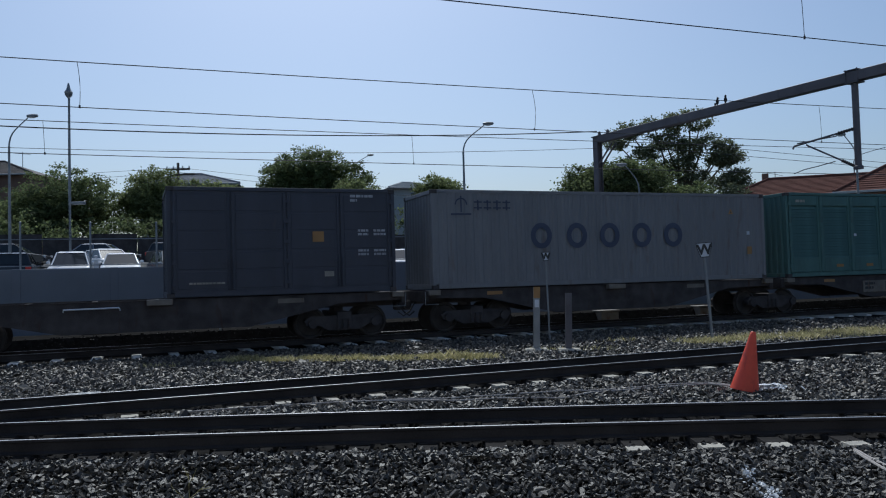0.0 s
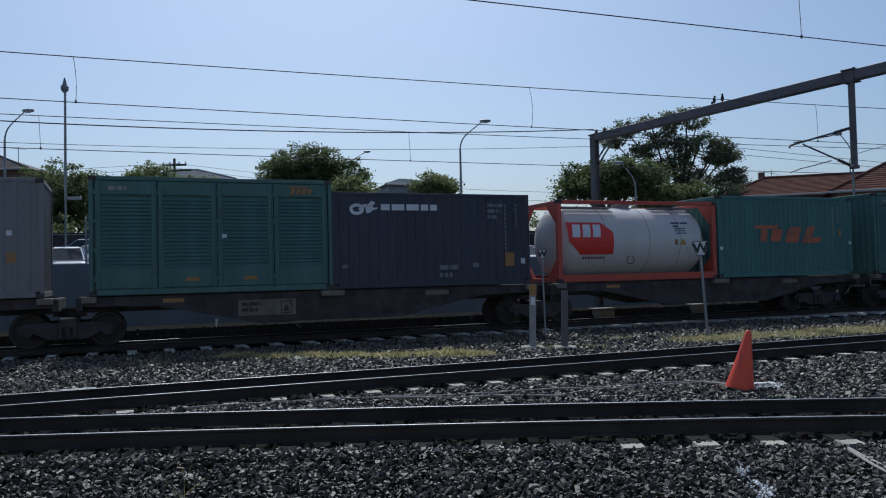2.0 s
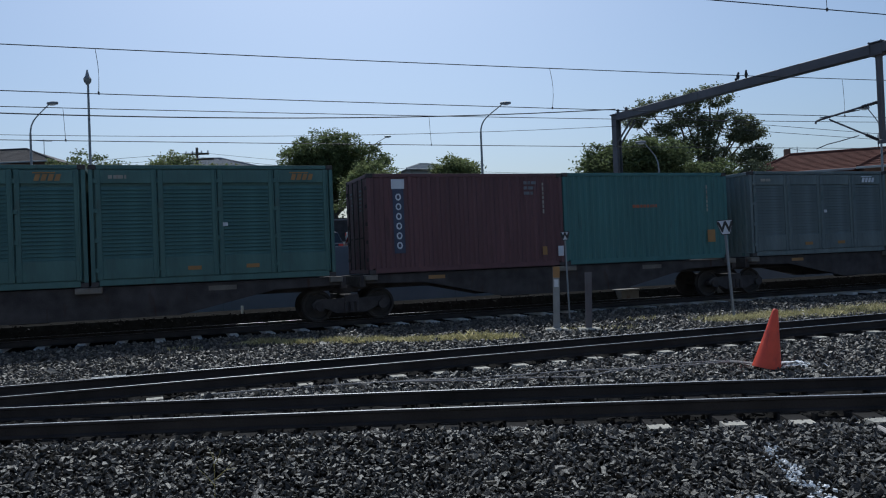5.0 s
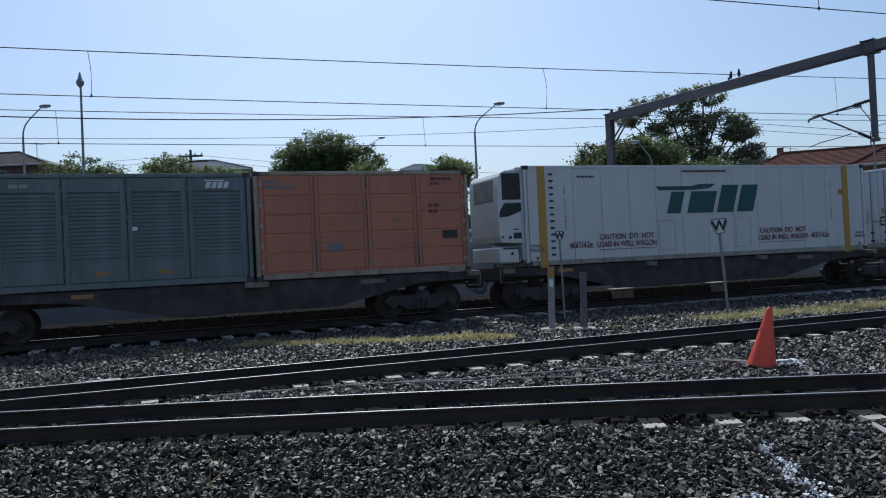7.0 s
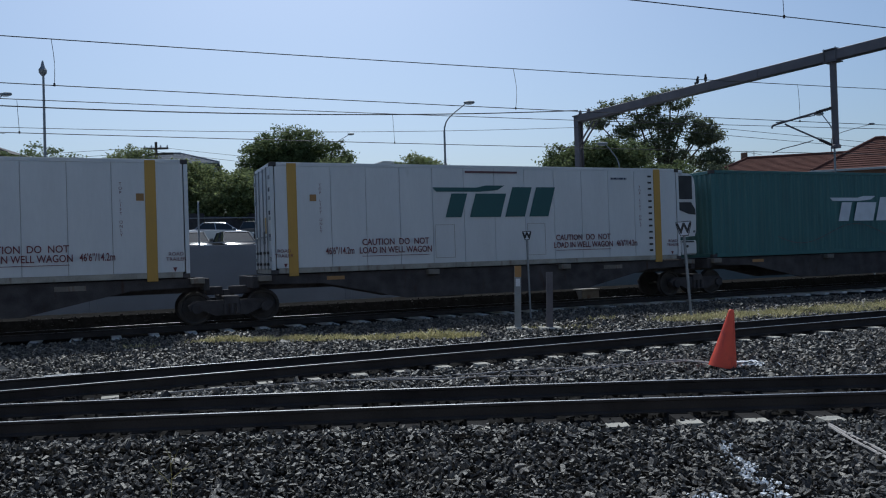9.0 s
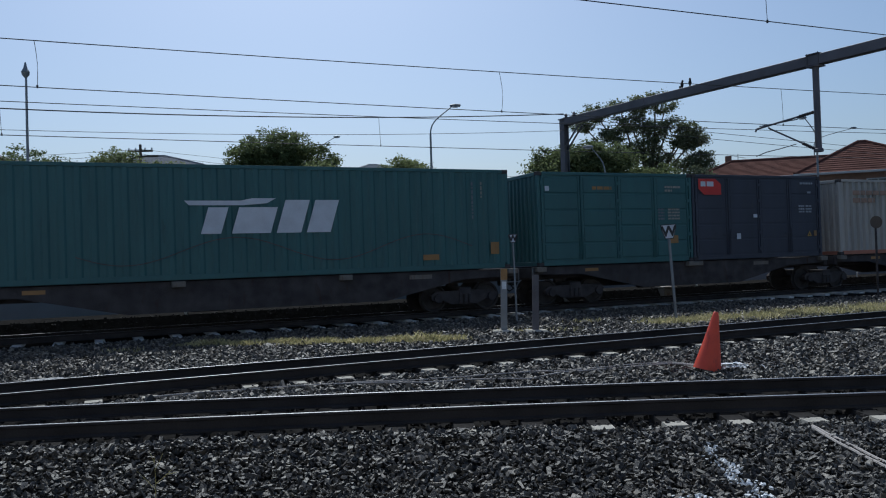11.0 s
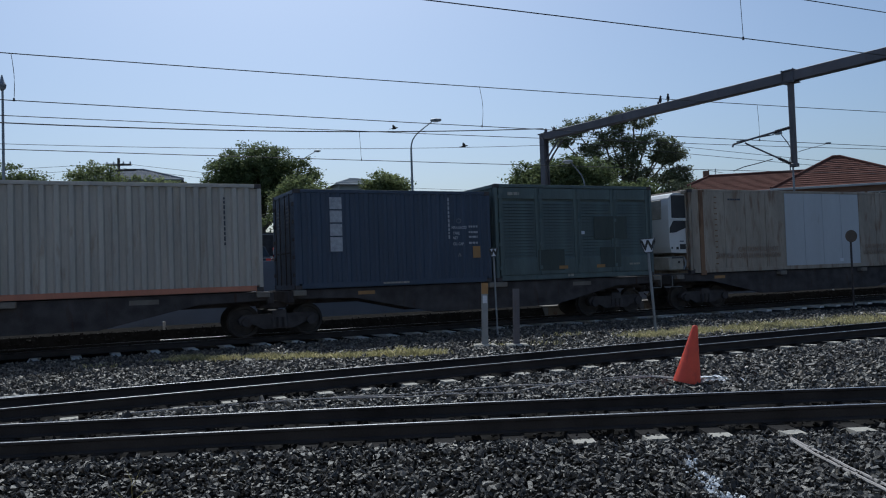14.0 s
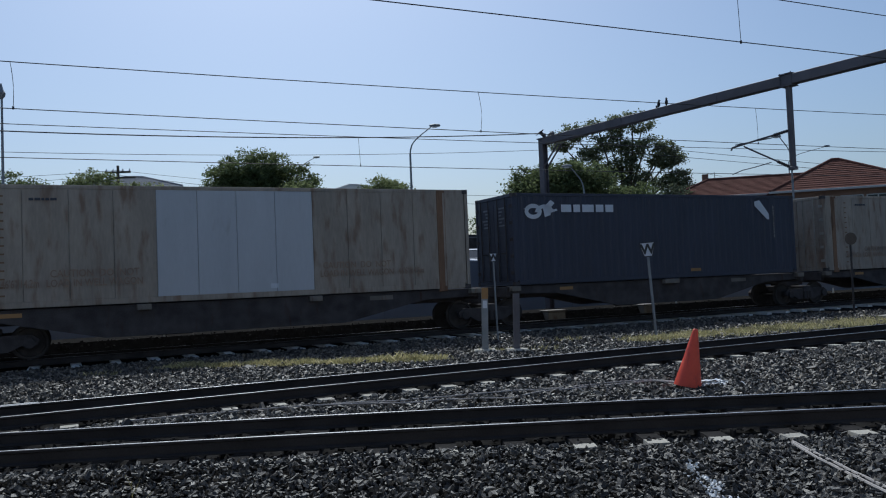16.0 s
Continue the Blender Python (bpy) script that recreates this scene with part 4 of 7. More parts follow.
        part("roof_bracket", Shape().box(*ux(0.0, 0.22), -HALF + 0.06, -HALF + 0.2, H - 0.16, H - 0.04, 0.02), paint, ob)
        if e == 1:
            door_end(ob, L, H, paint, -e, "galv", False)
            door_labels(ob, h)
        else:
            plain_end(ob, L, H, paint, -e)
    y = -HALF - 0.014
    if logo:
        streak_emblem(ob, -0.15, 1.47, 2.36, 3.9, logo, "dark green emblem of leaning blocks")
        face = Matrix.Translation
        for xx in (-3.25, 2.97):
            part("lettering", words("CAUTION  DO  NOT", 0.25, "print_red", 0.003, 0.85), None, ob, at=face((xx, y, 0.80)))
            part("lettering", words("LOAD IN WELL WAGON", 0.25, "print_red", 0.003, 0.78), None, ob, at=face((xx, y, 0.57)))
            part("underline", flag_panel(xx - 1.0, xx + 1.0, 0.41, 0.425), "print_red", ob)
            side = -1 if xx < 0 else 1
            part("lettering", words("46'6\"/14.2m", 0.27, "print_red", 0.003, 0.62), None, ob, at=face((xx + side * 1.63, y, 0.58)))
        for x in (-1, 1):
            part("lettering", words("ROAD\nTRAILER", 0.13, "print_red"), None, ob, at=face((x * (h - 0.33), y, 0.55)))
            part("arrow", Shape().prism([(x * (h - 0.36) - 0.05, 0.28), (x * (h - 0.36) + 0.05, 0.28), (x * (h - 0.36), 0.16)], y, y + 0.004), "print_red", ob)
            part("lettering", words("\n".join("TOP LIFT ONLY"), 0.105, "print_red"), None, ob, at=face((-5.4 if x < 0 else 5.15, y, 1.75)))
            if x == unit_end:
                tick = Shape().box(-0.07, 0.07, 0, 0.004, 0, 0.06).mesh("scale_mark", "black")
                for k in range(13):
                    part("scale_mark", tick, None, ob, at=Matrix.Translation((-5.85 if x < 0 else 5.55, y, 0.3 + k * (H - 0.6) / 12)))
            else:
                part("label_plate", flag_panel(x * 5.6 - 0.09, x * 5.6 + 0.09, H - 1.05, H - 0.87), "amber", ob)
        for xx in (-2.05, 0.98):
            f = Shape()
            for a, b, c_, d in ((0, 0.62, 0, 0.012), (0, 0.62, 0.95, 0.962), (0, 0.012, 0, 0.962), (0.608, 0.62, 0, 0.962)):
                f.box(xx + a, xx + b, y, y + 0.004, 0.3 + c_, 0.3 + d)
            part("hatch_outline", f, "pad", ob)
        bars(ob, -h + 1.8 if unit_end == -1 else h - 2.7, H - 0.35, (0.6,), "logo_blue", y, 0.06)
    if rust:
        for xx, side in ((-3.53, -1), (3.2, 1)):
            for text, dx, z, size, wide in (("CAUTION  DO  NOT", 0, 0.80, 0.25, 0.85), ("LOAD IN WELL WAGON", 0, 0.57, 0.25, 0.78), ("46'6\"/14.2m", side * 1.63, 0.58, 0.27, 0.62)):
                part("lettering", words(text, size, "rust_print", 0.004, wide), None, ob, at=Matrix.Translation((xx + dx, y, z)))
        tick = Shape().box(0, 0.12, 0, 0.004, 0, 0.04).mesh("scale_mark", "rust_post")
        for k in range(13):
            part("scale_mark", tick, None, ob, at=Matrix.Translation((-h + 1.15, y, 0.3 + k * (H - 0.6) / 12)))
        part("sticker", flag_panel(0.75, 0.95, 0.25, 0.37), "logo_white", ob)
        bars(ob, -h + 1.8, H - 0.35, (0.6,), "slate", y, 0.06)
    return ob


# the load, in order from the head of the train
ob = panel_container("dark slate blue container with pressed side doors", -7.62, 6.058, 2.85, "slate")
part("label_plate", flag_panel(0.69, 1.0, 1.4, 1.68), "amber", ob)
bars(ob, 1.75, 2.65, (0.65, 0.2), "stencil")
bars(ob, 1.95, 1.7, (0.3, 0.3), "stencil", size=0.06)
bars(ob, 1.95, 1.15, (0.3, 0.3), "stencil", size=0.06)
bars(ob, 2.4, 1.7, (0.35, 0.35), "stencil", size=0.06)
bars(ob, 2.4, 1.15, (0.35, 0.35), "stencil", size=0.06)
part("sticker", flag_panel(1.0, 1.26, 0.46, 0.60), "pad", ob)
bars(ob, -2.5, 0.36, (0.9,), "pad", size=0.05)

ob = sheet_container("light grey long container with dark blue rings", -0.45, 12.192, 2.88, "grey", 0.28, 0.022)
emblem(ob, [ring(x, 1.52, 0.36, 0.39, 0.16, -HALF - 0.014, 24) for x in (-2.57, -1.33, -0.145, 1.06, 2.27)], "logo_blue", "row of dark blue ring shapes")
sh = ring(-5.18, 2.44, 0.2, 0.2, 0.04, -HALF - 0.014, 18, 0, 180)
sh.box(-5.2, -5.16, -HALF - 0.014, -HALF - 0.01, 2.22, 2.7)
sh.box(-5.5, -4.86, -HALF - 0.014, -HALF - 0.01, 2.14, 2.19)
for k in range(4):
    x = -4.77 + 0.31 * k
    sh.box(x, x + 0.25, -HALF - 0.014, -HALF - 0.01, 2.50, 2.54)
    sh.box(x, x + 0.25, -HALF - 0.014, -HALF - 0.01, 2.33, 2.37)
    sh.box(x + 0.10, x + 0.15, -HALF - 0.014, -HALF - 0.01, 2.28, 2.58)
part("marking", sh, "logo_blue", ob)
triangle_label(ob, 4.65, 2.2, 0.2, "amber")
part("label_plate", flag_panel(5.3, 5.5, 0.85, 1.1), "amber", ob)
part("sticker", flag_panel(5.3, 5.42, 1.5, 1.62), "logo_white", ob)

GREEN = "green side door container with louvred panels"
louvre_container(GREEN + " beside the navy one", 12.72, 6.058, 2.97, "green", "amber")


def rearing_emblem(parent, x, z, k, name_width):
    """A pale emblem of curved plain shapes with a row of bars beside it."""
    y = -HALF - 0.014
    sh = ring(x - 0.25 * k, z, 0.26 * k, 0.2 * k, 0.11 * k, y, 18)
    r = ring(x + 0.1 * k, z - 0.06 * k, 0.3 * k, 0.24 * k, 0.1 * k, y, 12, 20, 170)
    sh.add(r.v, r.f)
    for p in ([(0.05, 0.1), (0.3, 0.3), (0.42, 0.22), (0.3, 0.1), (0.28, -0.1), (0.1, -0.15)], [(-0.55, 0.05), (-0.3, 0.2), (-0.32, 0.1)], [(0.25, -0.05), (0.5, 0.02), (0.48, 0.07), (0.25, 0.03)]):
        sh.prism([(x + a * k, z + b * k) for a, b in p], y, y + 0.004)
    part("emblem", sh, "logo_white", parent, "pale emblem of curled shapes")["kind"] = "stuff"
    bars(parent, x + 0.62 * k, z + 0.08 * k, (name_width,), "logo_white", y, 0.2 * k if k > 1 else 0.17)


ob = sheet_container("dark navy container with a pale curled emblem", 18.77, 6.058, 2.68, "navy", 0.28, 0.02)
rearing_emblem(ob, -2.12, 2.20, 0.8, 1.68)
upright_bars(ob, 2.2, 1.0, 2.4, "faint", 0.05)
upright_bars(ob, 2.55, 1.7, 2.4, "faint", 0.05)
bars(ob, 1.65, 2.35, (0.5, 0.4, 0.3), "faint", size=0.1)
bars(ob, -2.75, 0.62, (0.15,), "faint", size=0.1)
bars(ob, 0.1, 0.55, (0.6, 0.4), "faint", size=0.13)
bars(ob, 1.15, 0.6, (0.2,), "faint", size=0.13)
part("label_plate", flag_panel(2.2, 2.5, 0.55, 0.95), "amber", ob)
part("sticker", flag_panel(2.72, 2.86, 0.62, 0.78), "logo_white", ob)

tank_container(25.81, 6.058, 2.56)

ob = sheet_container("teal ribbed container with peeling orange slanted shapes", 31.96, 6.058, 2.78, "teal", 0.22, 0.036)
emblem(ob, [slanted(-1.5, -0.45, 1.66, 1.78, 0.05), slanted(-1.3, -0.98, 1.22, 1.64, 0.12), slanted(-0.8, -0.35, 1.22, 1.64, 0.12), slanted(-0.15, 0.45, 1.18, 1.72, 0.2), slanted(0.6, 1.45, 1.16, 1.36, 0.1), slanted(0.75, 1.1, 1.38, 1.74, 0.16)], "logo_orange", "peeling orange slanted shapes")
upright_bars(ob, 2.1, 1.5, 2.45, "pad", 0.05)
upright_bars(ob, 2.35, 1.9, 2.45, "pad", 0.05)
part("label_plate", flag_panel(2.38, 2.5, 1.4, 1.62), "amber", ob)
part("sticker", flag_panel(-2.98, -2.86, 0.95, 1.06), "logo_white", ob)
part("sticker", flag_panel(2.86, 2.98, 1.1, 1.2), "logo_white", ob)

louvre_container(GREEN + " and pale number bars", 39.19, 6.058, 3.0, "green", "amber")
louvre_container(GREEN + " next to a maroon one", 45.31, 6.058, 3.0, "green", "amber")

ob = sheet_container("maroon ribbed container with an upright blue strip", 52.31, 6.058, 2.78, "maroon", 0.28, 0.036, doors=True)
part("strip", flag_panel(-2.3, -1.98, 0.55, 2.35), "logo_blue", ob, "upright blue strip")
part("strip_head", flag_panel(-2.33, -1.95, 2.35, 2.62, -HALF - 0.014), "logo_white", ob)
sh = Shape()
for k in range(6):
    r = ring(-2.14, 2.12 - 0.27 * k, 0.085, 0.1, 0.04, -HALF - 0.018, 12)
    sh.add(r.v, r.f)
part("strip_mark", sh, "logo_white", ob)
bars(ob, 1.75, 2.5, (0.4, 0.35, 0.3), "faint", size=0.09)
upright_bars(ob, 2.35, 1.6, 2.5, "pad", 0.05)
part("sticker", flag_panel(2.82, 3.0, 0.3, 0.6), "logo_white", ob)
part("label_plate", flag_panel(2.3, 2.45, 0.35, 0.6), "amber", ob)

ob = sheet_container("teal ribbed container with faded patches", 58.40, 6.058, 2.8, "teal", 0.22, 0.036)
part("label_plate", flag_panel(2.2, 2.5, 0.55, 0.95), "amber", ob)
upright_bars(ob, 2.2, 1.6, 2.4, "pad", 0.05)
bars(ob, -0.6, 1.75, (0.9,), "logo_orange", size=0.09)

louvre_container("grimy grey green container with louvred side doors", 65.42, 6.058, 2.85, "grime", "logo_white")
# cream of the frame also goes on the end walls, partly imitating sunlight there
ob = panel_container("faded orange container with pressed side doors", 71.56, 6.058, 2.88, "orange", "cream")
bars(ob, -2.75, 2.6, (0.35, 0.8), "faint", size=0.08)
bars(ob, 1.9, 2.65, (0.6, 0.25), "maroon", size=0.08)
part("label_plate", flag_panel(-1.05, -0.9, 1.42, 1.6), "amber", ob)
part("label_plate", flag_panel(0.75, 1.05, 1.45, 1.6), "amber", ob)
part("worn_plate", flag_panel(-1.1, -0.7, 0.72, 0.95), "grey", ob)
part("dark_plate", flag_panel(2.2, 2.65, 0.95, 1.18), "black", ob)
bars(ob, 1.8, 1.9, (0.35, 0.3), "maroon", size=0.1)

reefer("white long refrigerated container with a green emblem", 79.43, 13.5, 3.02, "white", -1, "logo_green")
reefer("white long refrigerated container with closed end doors", 95.01, 13.5, 3.0, "white", 1, "logo_green")

ob = sheet_container("deep teal extra long ribbed container with white shapes", 109.87, 14.89, 2.98, "deep_teal", 0.36, 0.036)
streak_emblem(ob, 0.0, 1.18, 2.06, 3.9, "logo_white", "white emblem of leaning blocks")
part("label_plate", flag_panel(4.6, 5.1, 0.32, 0.48), "amber", ob)
part("label_plate", flag_panel(6.8, 7.08, 0.44, 0.8), "amber", ob)
upright_bars(ob, 6.2, 1.6, 2.6, "faint", 0.05)
upright_bars(ob, 6.5, 2.1, 2.6, "pad", 0.05)
swirl = [(-4.5 + 0.12 * k, -HALF - 0.002, 0.75 + 0.33 * math.sin(k * 0.14 + 3.4)) for k in range(0, 90)]
part("painted_curve", Shape().tube(swirl, 0.009, 5), "maroon", ob, "faint dull red wavy stripe")

ob = panel_container("teal container with pressed side doors", 125.78, 6.058, 2.95, "deep_teal")
part("sticker", flag_panel(-2.75, -2.6, 2.35, 2.5), "logo_white", ob)
bars(ob, -1.0, 2.45, (0.75,), "amber", size=0.1)
bars(ob, 1.9, 2.5, (0.65, 0.3), "pad", size=0.07)
bars(ob, 1.6, 1.75, (0.25, 0.25, 0.25, 0.25), "faint", size=0.06)
bars(ob, 2.0, 1.75, (0.5, 0.5, 0.5, 0.5), "pad", size=0.06)
part("label_plate", flag_panel(2.05, 2.4, 0.62, 0.88), "amber", ob)

ob = panel_container("dark slate container with a red corner label", 131.87, 6.058, 2.95, "slate")
y = -HALF - 0.014
lab = part("emblem", Shape().prism([(-2.75, 2.8), (-2.0, 2.8), (-1.75, 2.62), (-1.75, 2.25), (-2.5, 2.25), (-2.75, 2.45)], y, y + 0.004), "logo_red", ob, "red cut-corner label")
bars(lab, -2.65, 2.62, (0.62,), "logo_white", y - 0.004, 0.17)
bars(ob, 2.0, 2.68, (0.65,), "stencil")
bars(ob, 2.35, 2.35, (0.2,), "stencil")
bars(ob, 1.9, 1.85, (0.28, 0.28, 0.28), "stencil", size=0.06)
bars(ob, 2.25, 1.85, (0.3, 0.3, 0.3), "stencil", size=0.06)
triangle_label(ob, 2.4, 0.75, 0.22)
part("label_plate", flag_panel(2.62, 2.76, 0.75, 0.95), "amber", ob)
part("sticker", flag_panel(-0.3, -0.12, 1.45, 1.57), "logo_white", ob)
part("sticker", flag_panel(-1.1, -0.92, 0.7, 0.9), "logo_white", ob)

ob = sheet_container("chalky beige deeply ribbed long container with orange sill", 138.89, 12.192, 2.86, "beige", 0.32, 0.085, sill="orange", frame_paint="beige")
bars(ob, -5.35, 2.35, (2.1, 1.2), "orange_print", size=0.17)
upright_bars(ob, 5.1, 1.3, 2.5, "slate", 0.04)

ob = sheet_container("dull blue ribbed container with a white upright strip", 151.96, 6.058, 2.75, "blue", 0.28, 0.036, doors=True)
for k in range(4):
    part("strip", flag_panel(-2.03, -1.68, 2.2 - 0.37 * k, 2.53 - 0.37 * k) if k < 3 else flag_panel(-2.03, -1.68, 1.02, 1.42), "stencil", ob)
upright_bars(ob, 1.6, 1.3, 2.55, "stencil", 0.05)
for text, xx, zz in (("MAX.GROSS", 1.96, 1.66), ("TARE", 1.86, 1.49), ("NET", 1.83, 1.35), ("CU. CAP.", 1.93, 1.17)):
    part("lettering", words(text, 0.115, "stencil", 0.003, 0.8), None, ob, at=Matrix.Translation((xx, -HALF - 0.014, zz)))
bars(ob, 2.28, 1.69, (0.3,), "stencil", size=0.06)
bars(ob, 2.28, 1.52, (0.3,), "stencil", size=0.06)
bars(ob, 2.28, 1.38, (0.3,), "stencil", size=0.06)
bars(ob, 2.28, 1.20, (0.3,), "stencil", size=0.06)
part("marking", ring(1.95, 1.86, 0.09, 0.07, 0.02, -HALF - 0.014, 14), "faint", ob)
triangle_label(ob, 1.95, 0.8, 0.13, "faint")
part("label_plate", flag_panel(2.4, 2.65, 0.75, 1.1), "amber", ob)
bars(ob, -0.5, 0.1, (0.8,), "pad", size=0.05)

ob = louvre_container("grimy grey green container beside a dull blue one", 158.2, 6.058, 3.0, "dark_grime", None)
for xa, xb, za, zb in ((0.63, 1.95, 1.27, 2.0), (0.84, 1.66, 0.33, 0.99), (-1.54, -0.56, 0.29, 0.94)):
    part("repair_patch", flag_panel(xa, xb, za, zb, -HALF - 0.006), "grime_patch", ob, "dark olive painted-out patch")
bars(ob, 2.0, 0.42, (0.42,), "pad", size=0.06)
bars(ob, -0.45, 0.12, (0.22,), "pad", size=0.08)
reefer("aged cream refrigerated container patched with white panels", 165.89, 13.5, 2.95, "cream", -1, None, fresh=True, rust=True)
ob = sheet_container("dark navy long container with a pale curled emblem", 180.94, 12.192, 2.88, "navy", 0.28, 0.02, doors=True)
rearing_emblem(ob, -5.05, 2.3, 1.2, 2.05)
sh = Shape().prism([(4.1, 2.65), (4.35, 2.7), (4.8, 2.2), (4.8, 2.0), (4.7, 2.0), (4.1, 2.5)], -HALF - 0.014, -HALF - 0.01)
part("marking", sh, "logo_white", ob)
upright_bars(ob, 5.0, 1.4, 2.5, "pad", 0.05)
part("label_plate", flag_panel(0.95, 1.4, 0.22, 0.32), "amber", ob)
ob = reefer("aged cream long container with closed end doors", 194.72, 13.5, 2.9, "cream", 0, None, rust=True)
door_end(ob, 13.5, 2.9, "cream", -1, "pad", False)


# ---- wagons ----
WHEEL_R = 0.42


def wheelset_mesh():
    sh = Shape().tube([(0, -0.75, 0), (0, 0.75, 0)], 0.07, 10)
    for y in (-1, 1):
        a = y * 0.53
        prof = [(0.10, a - 0.06 * y), (0.36, a - 0.03 * y), (WHEEL_R + 0.03, a - 0.05 * y), (WHEEL_R + 0.03, a - 0.025 * y), (WHEEL_R, a), (WHEEL_R - 0.004, a + 0.075 * y), (0.36, a + 0.075 * y), (0.34, a + 0.03 * y), (0.12, a + 0.05 * y), (0.10, a + 0.09 * y)]
        sh.lathe(prof, 24, "Y")
        for k in range(3):
            t = 2 * math.pi * k / 3
            sh.box(0.2 * math.cos(t) - 0.03, 0.2 * math.cos(t) + 0.03, a + 0.03 * y - 0.02, a + 0.03 * y + 0.02, 0.2 * math.sin(t) - 0.03, 0.2 * math.sin(t) + 0.03)
    return sh.mesh("wheelset", "wheel")


def bogie_mesh():
    sh = Shape()
    for y in (-1, 1):
        ys = sorted((y * 0.78, y * 0.92))
        sh.prism([(-1.1, 0.50), (-0.95, 0.62), (-0.45, 0.62), (0.45, 0.62), (0.95, 0.62), (1.1, 0.50), (1.05, 0.36), (0.72, 0.36), (0.42, 0.22), (-0.42, 0.22), (-0.72, 0.36), (-1.05, 0.36)], *ys)
        for x in (-0.88, 0.88):
            sh.lathe([(0.03, 0), (0.13, 0), (0.13, 0.1), (0.05, 0.12)], 12, "Y", (x, y * 0.9 if y > 0 else -1.0, 0.42))
        for x in (-0.16, 0, 0.16):
            sh.tube([(x, y * 0.95, 0.26), (x, y * 0.95, 0.52)], 0.06, 8)
    sh.box(-0.2, 0.2, -0.95, 0.95, 0.5, 0.72, 0.02)
    sh.lathe([(0.2, 0.72), (0.2, 0.86)], 12)
    for x in (-0.38, 0.38):
        sh.box(x - 0.04, x + 0.04, -0.7, 0.7, 0.38, 0.46)
    return sh.mesh("bogie", "under")


WSET, BOGIE = wheelset_mesh(), bogie_mesh()
BEARER = Shape().box(-0.06, 0.06, -1.03, 1.03, -0.22, -0.04).mesh("cross_bearer", "under")


def wagon(a, b, label, plate=False, belly=True, open_deck=False, join=None, joined=False):
    """A skeletal container wagon from a to b along the train. join: the place of a bogie shared with the next one; joined: its front rests on the last one's."""
    L = b - a
    ob = ride("container_wagon", (a + b) / 2, label, "freight wagon", "wagons of the train", RAIL_TOP)
    h = L / 2
    deck = DECK - RAIL_TOP
    for y in (-1, 1):
        ys = sorted((y * 1.15, y * 1.03))
        if belly:
            poly = [(-h + 0.15, deck - 0.02), (-h + 0.15, deck - 0.24), (-h + 1.9, deck - 0.28), (-h + 4.3, deck - 0.80), (h - 4.3, deck - 0.80), (h - 1.9, deck - 0.28), (h - 0.15, deck - 0.24), (h - 0.15, deck - 0.02)]
        else:
            poly = [(-h + 0.15, deck - 0.02), (-h + 0.15, deck - 0.3), (h - 0.15, deck - 0.3), (h - 0.15, deck - 0.02)]
        sill = part("side_sill", Shape().prism(poly, *ys), "under", ob)
        fl = Shape().box(-h + 0.15, h - 0.15, *sorted((y * 1.0, y * 1.18)), deck - 0.045, deck - 0.02)
        part("flange", fl, "under", sill)
    part("centre_sill", Shape().box(-h + 0.1, h - 0.1, -0.2, 0.2, deck - 0.42, deck - 0.06, 0.01), "under", ob)
    n = int(L / 1.6)
    for i in range(n + 1):
        part("cross_bearer", BEARER, None, ob, at=Matrix.Translation((-h + 0.3 + i * (L - 0.6) / n, 0, deck)))
    for x in (-1, 1):
        part("headstock", Shape().box(*sorted((x * h, x * (h - 0.16))), -1.18, 1.18, deck - 0.34, deck - 0.03, 0.01), "under", ob)
        if (x == 1 and join) or (x == -1 and joined):
            part("drawbar", Shape().box(*sorted((x * (h - 0.2), x * (h + 0.45))), -0.2, 0.2, deck - 0.5, deck - 0.28, 0.02), "under", ob)
            continue
        cp = Shape().box(*sorted((x * h, x * (h + 0.42))), -0.09, 0.09, deck - 0.52, deck - 0.36, 0.02)
        cp.box(*sorted((x * (h + 0.28), x * (h + 0.5))), -0.16, 0.16, deck - 0.58, deck - 0.3, 0.04)
        part("coupler", cp, "under", ob)
        part("hose", Shape().tube([(x * (h - 0.02), -0.4, deck - 0.35), (x * (h + 0.16), -0.4, deck - 0.62), (x * (h + 0.34), -0.38, deck - 0.74), (x * (h + 0.5), -0.36, deck - 0.62)], 0.022, 6), "rubber", ob)
        hr = Shape().tube([(x * (h - 0.05), -1.2, deck - 0.05), (x * (h - 0.05), -1.2, deck - 0.42), (x * (h - 0.45), -1.2, deck - 0.42)], 0.014, 6)
        part("hand_rail", hr, "galv", ob)
    # light pads under the container corners
    pads = [-h + 0.3, h - 0.3] + ([-0.14, 0.14] if L < 13.5 else [-2.2, 2.2])
    for x in pads:
        part("container_pad", Shape().box(x - 0.17, x + 0.17, -1.34, -1.0, deck - 0.16, deck - 0.012, 0.012), "worn_pad", ob, "pale worn container pad")
    # brake gear under the middle
    part("brake_cylinder", Shape().lathe([(0.05, -0.45), (0.16, -0.42), (0.16, 0.1), (0.06, 0.14), (0.03, 0.5)], 14, "X", (0.9, -0.6, deck - 0.62)), "under", ob)
    part("air_reservoir", Shape().lathe([(0.05, -0.5), (0.19, -0.44), (0.19, 0.44), (0.05, 0.5)], 14, "X", (-1.4, -0.55, deck - 0.66)), "under", ob)
    part("brake_lever", Shape().tube([(-2.2, -0.9, deck - 0.7), (2.4, -0.9, deck - 0.74)], 0.02, 6), "under", ob)
    part("marker_plate", Shape().box(-h + 2.0, -h + 2.5, -1.156, -1.151, deck - 0.2, deck - 0.1), "amber", ob)
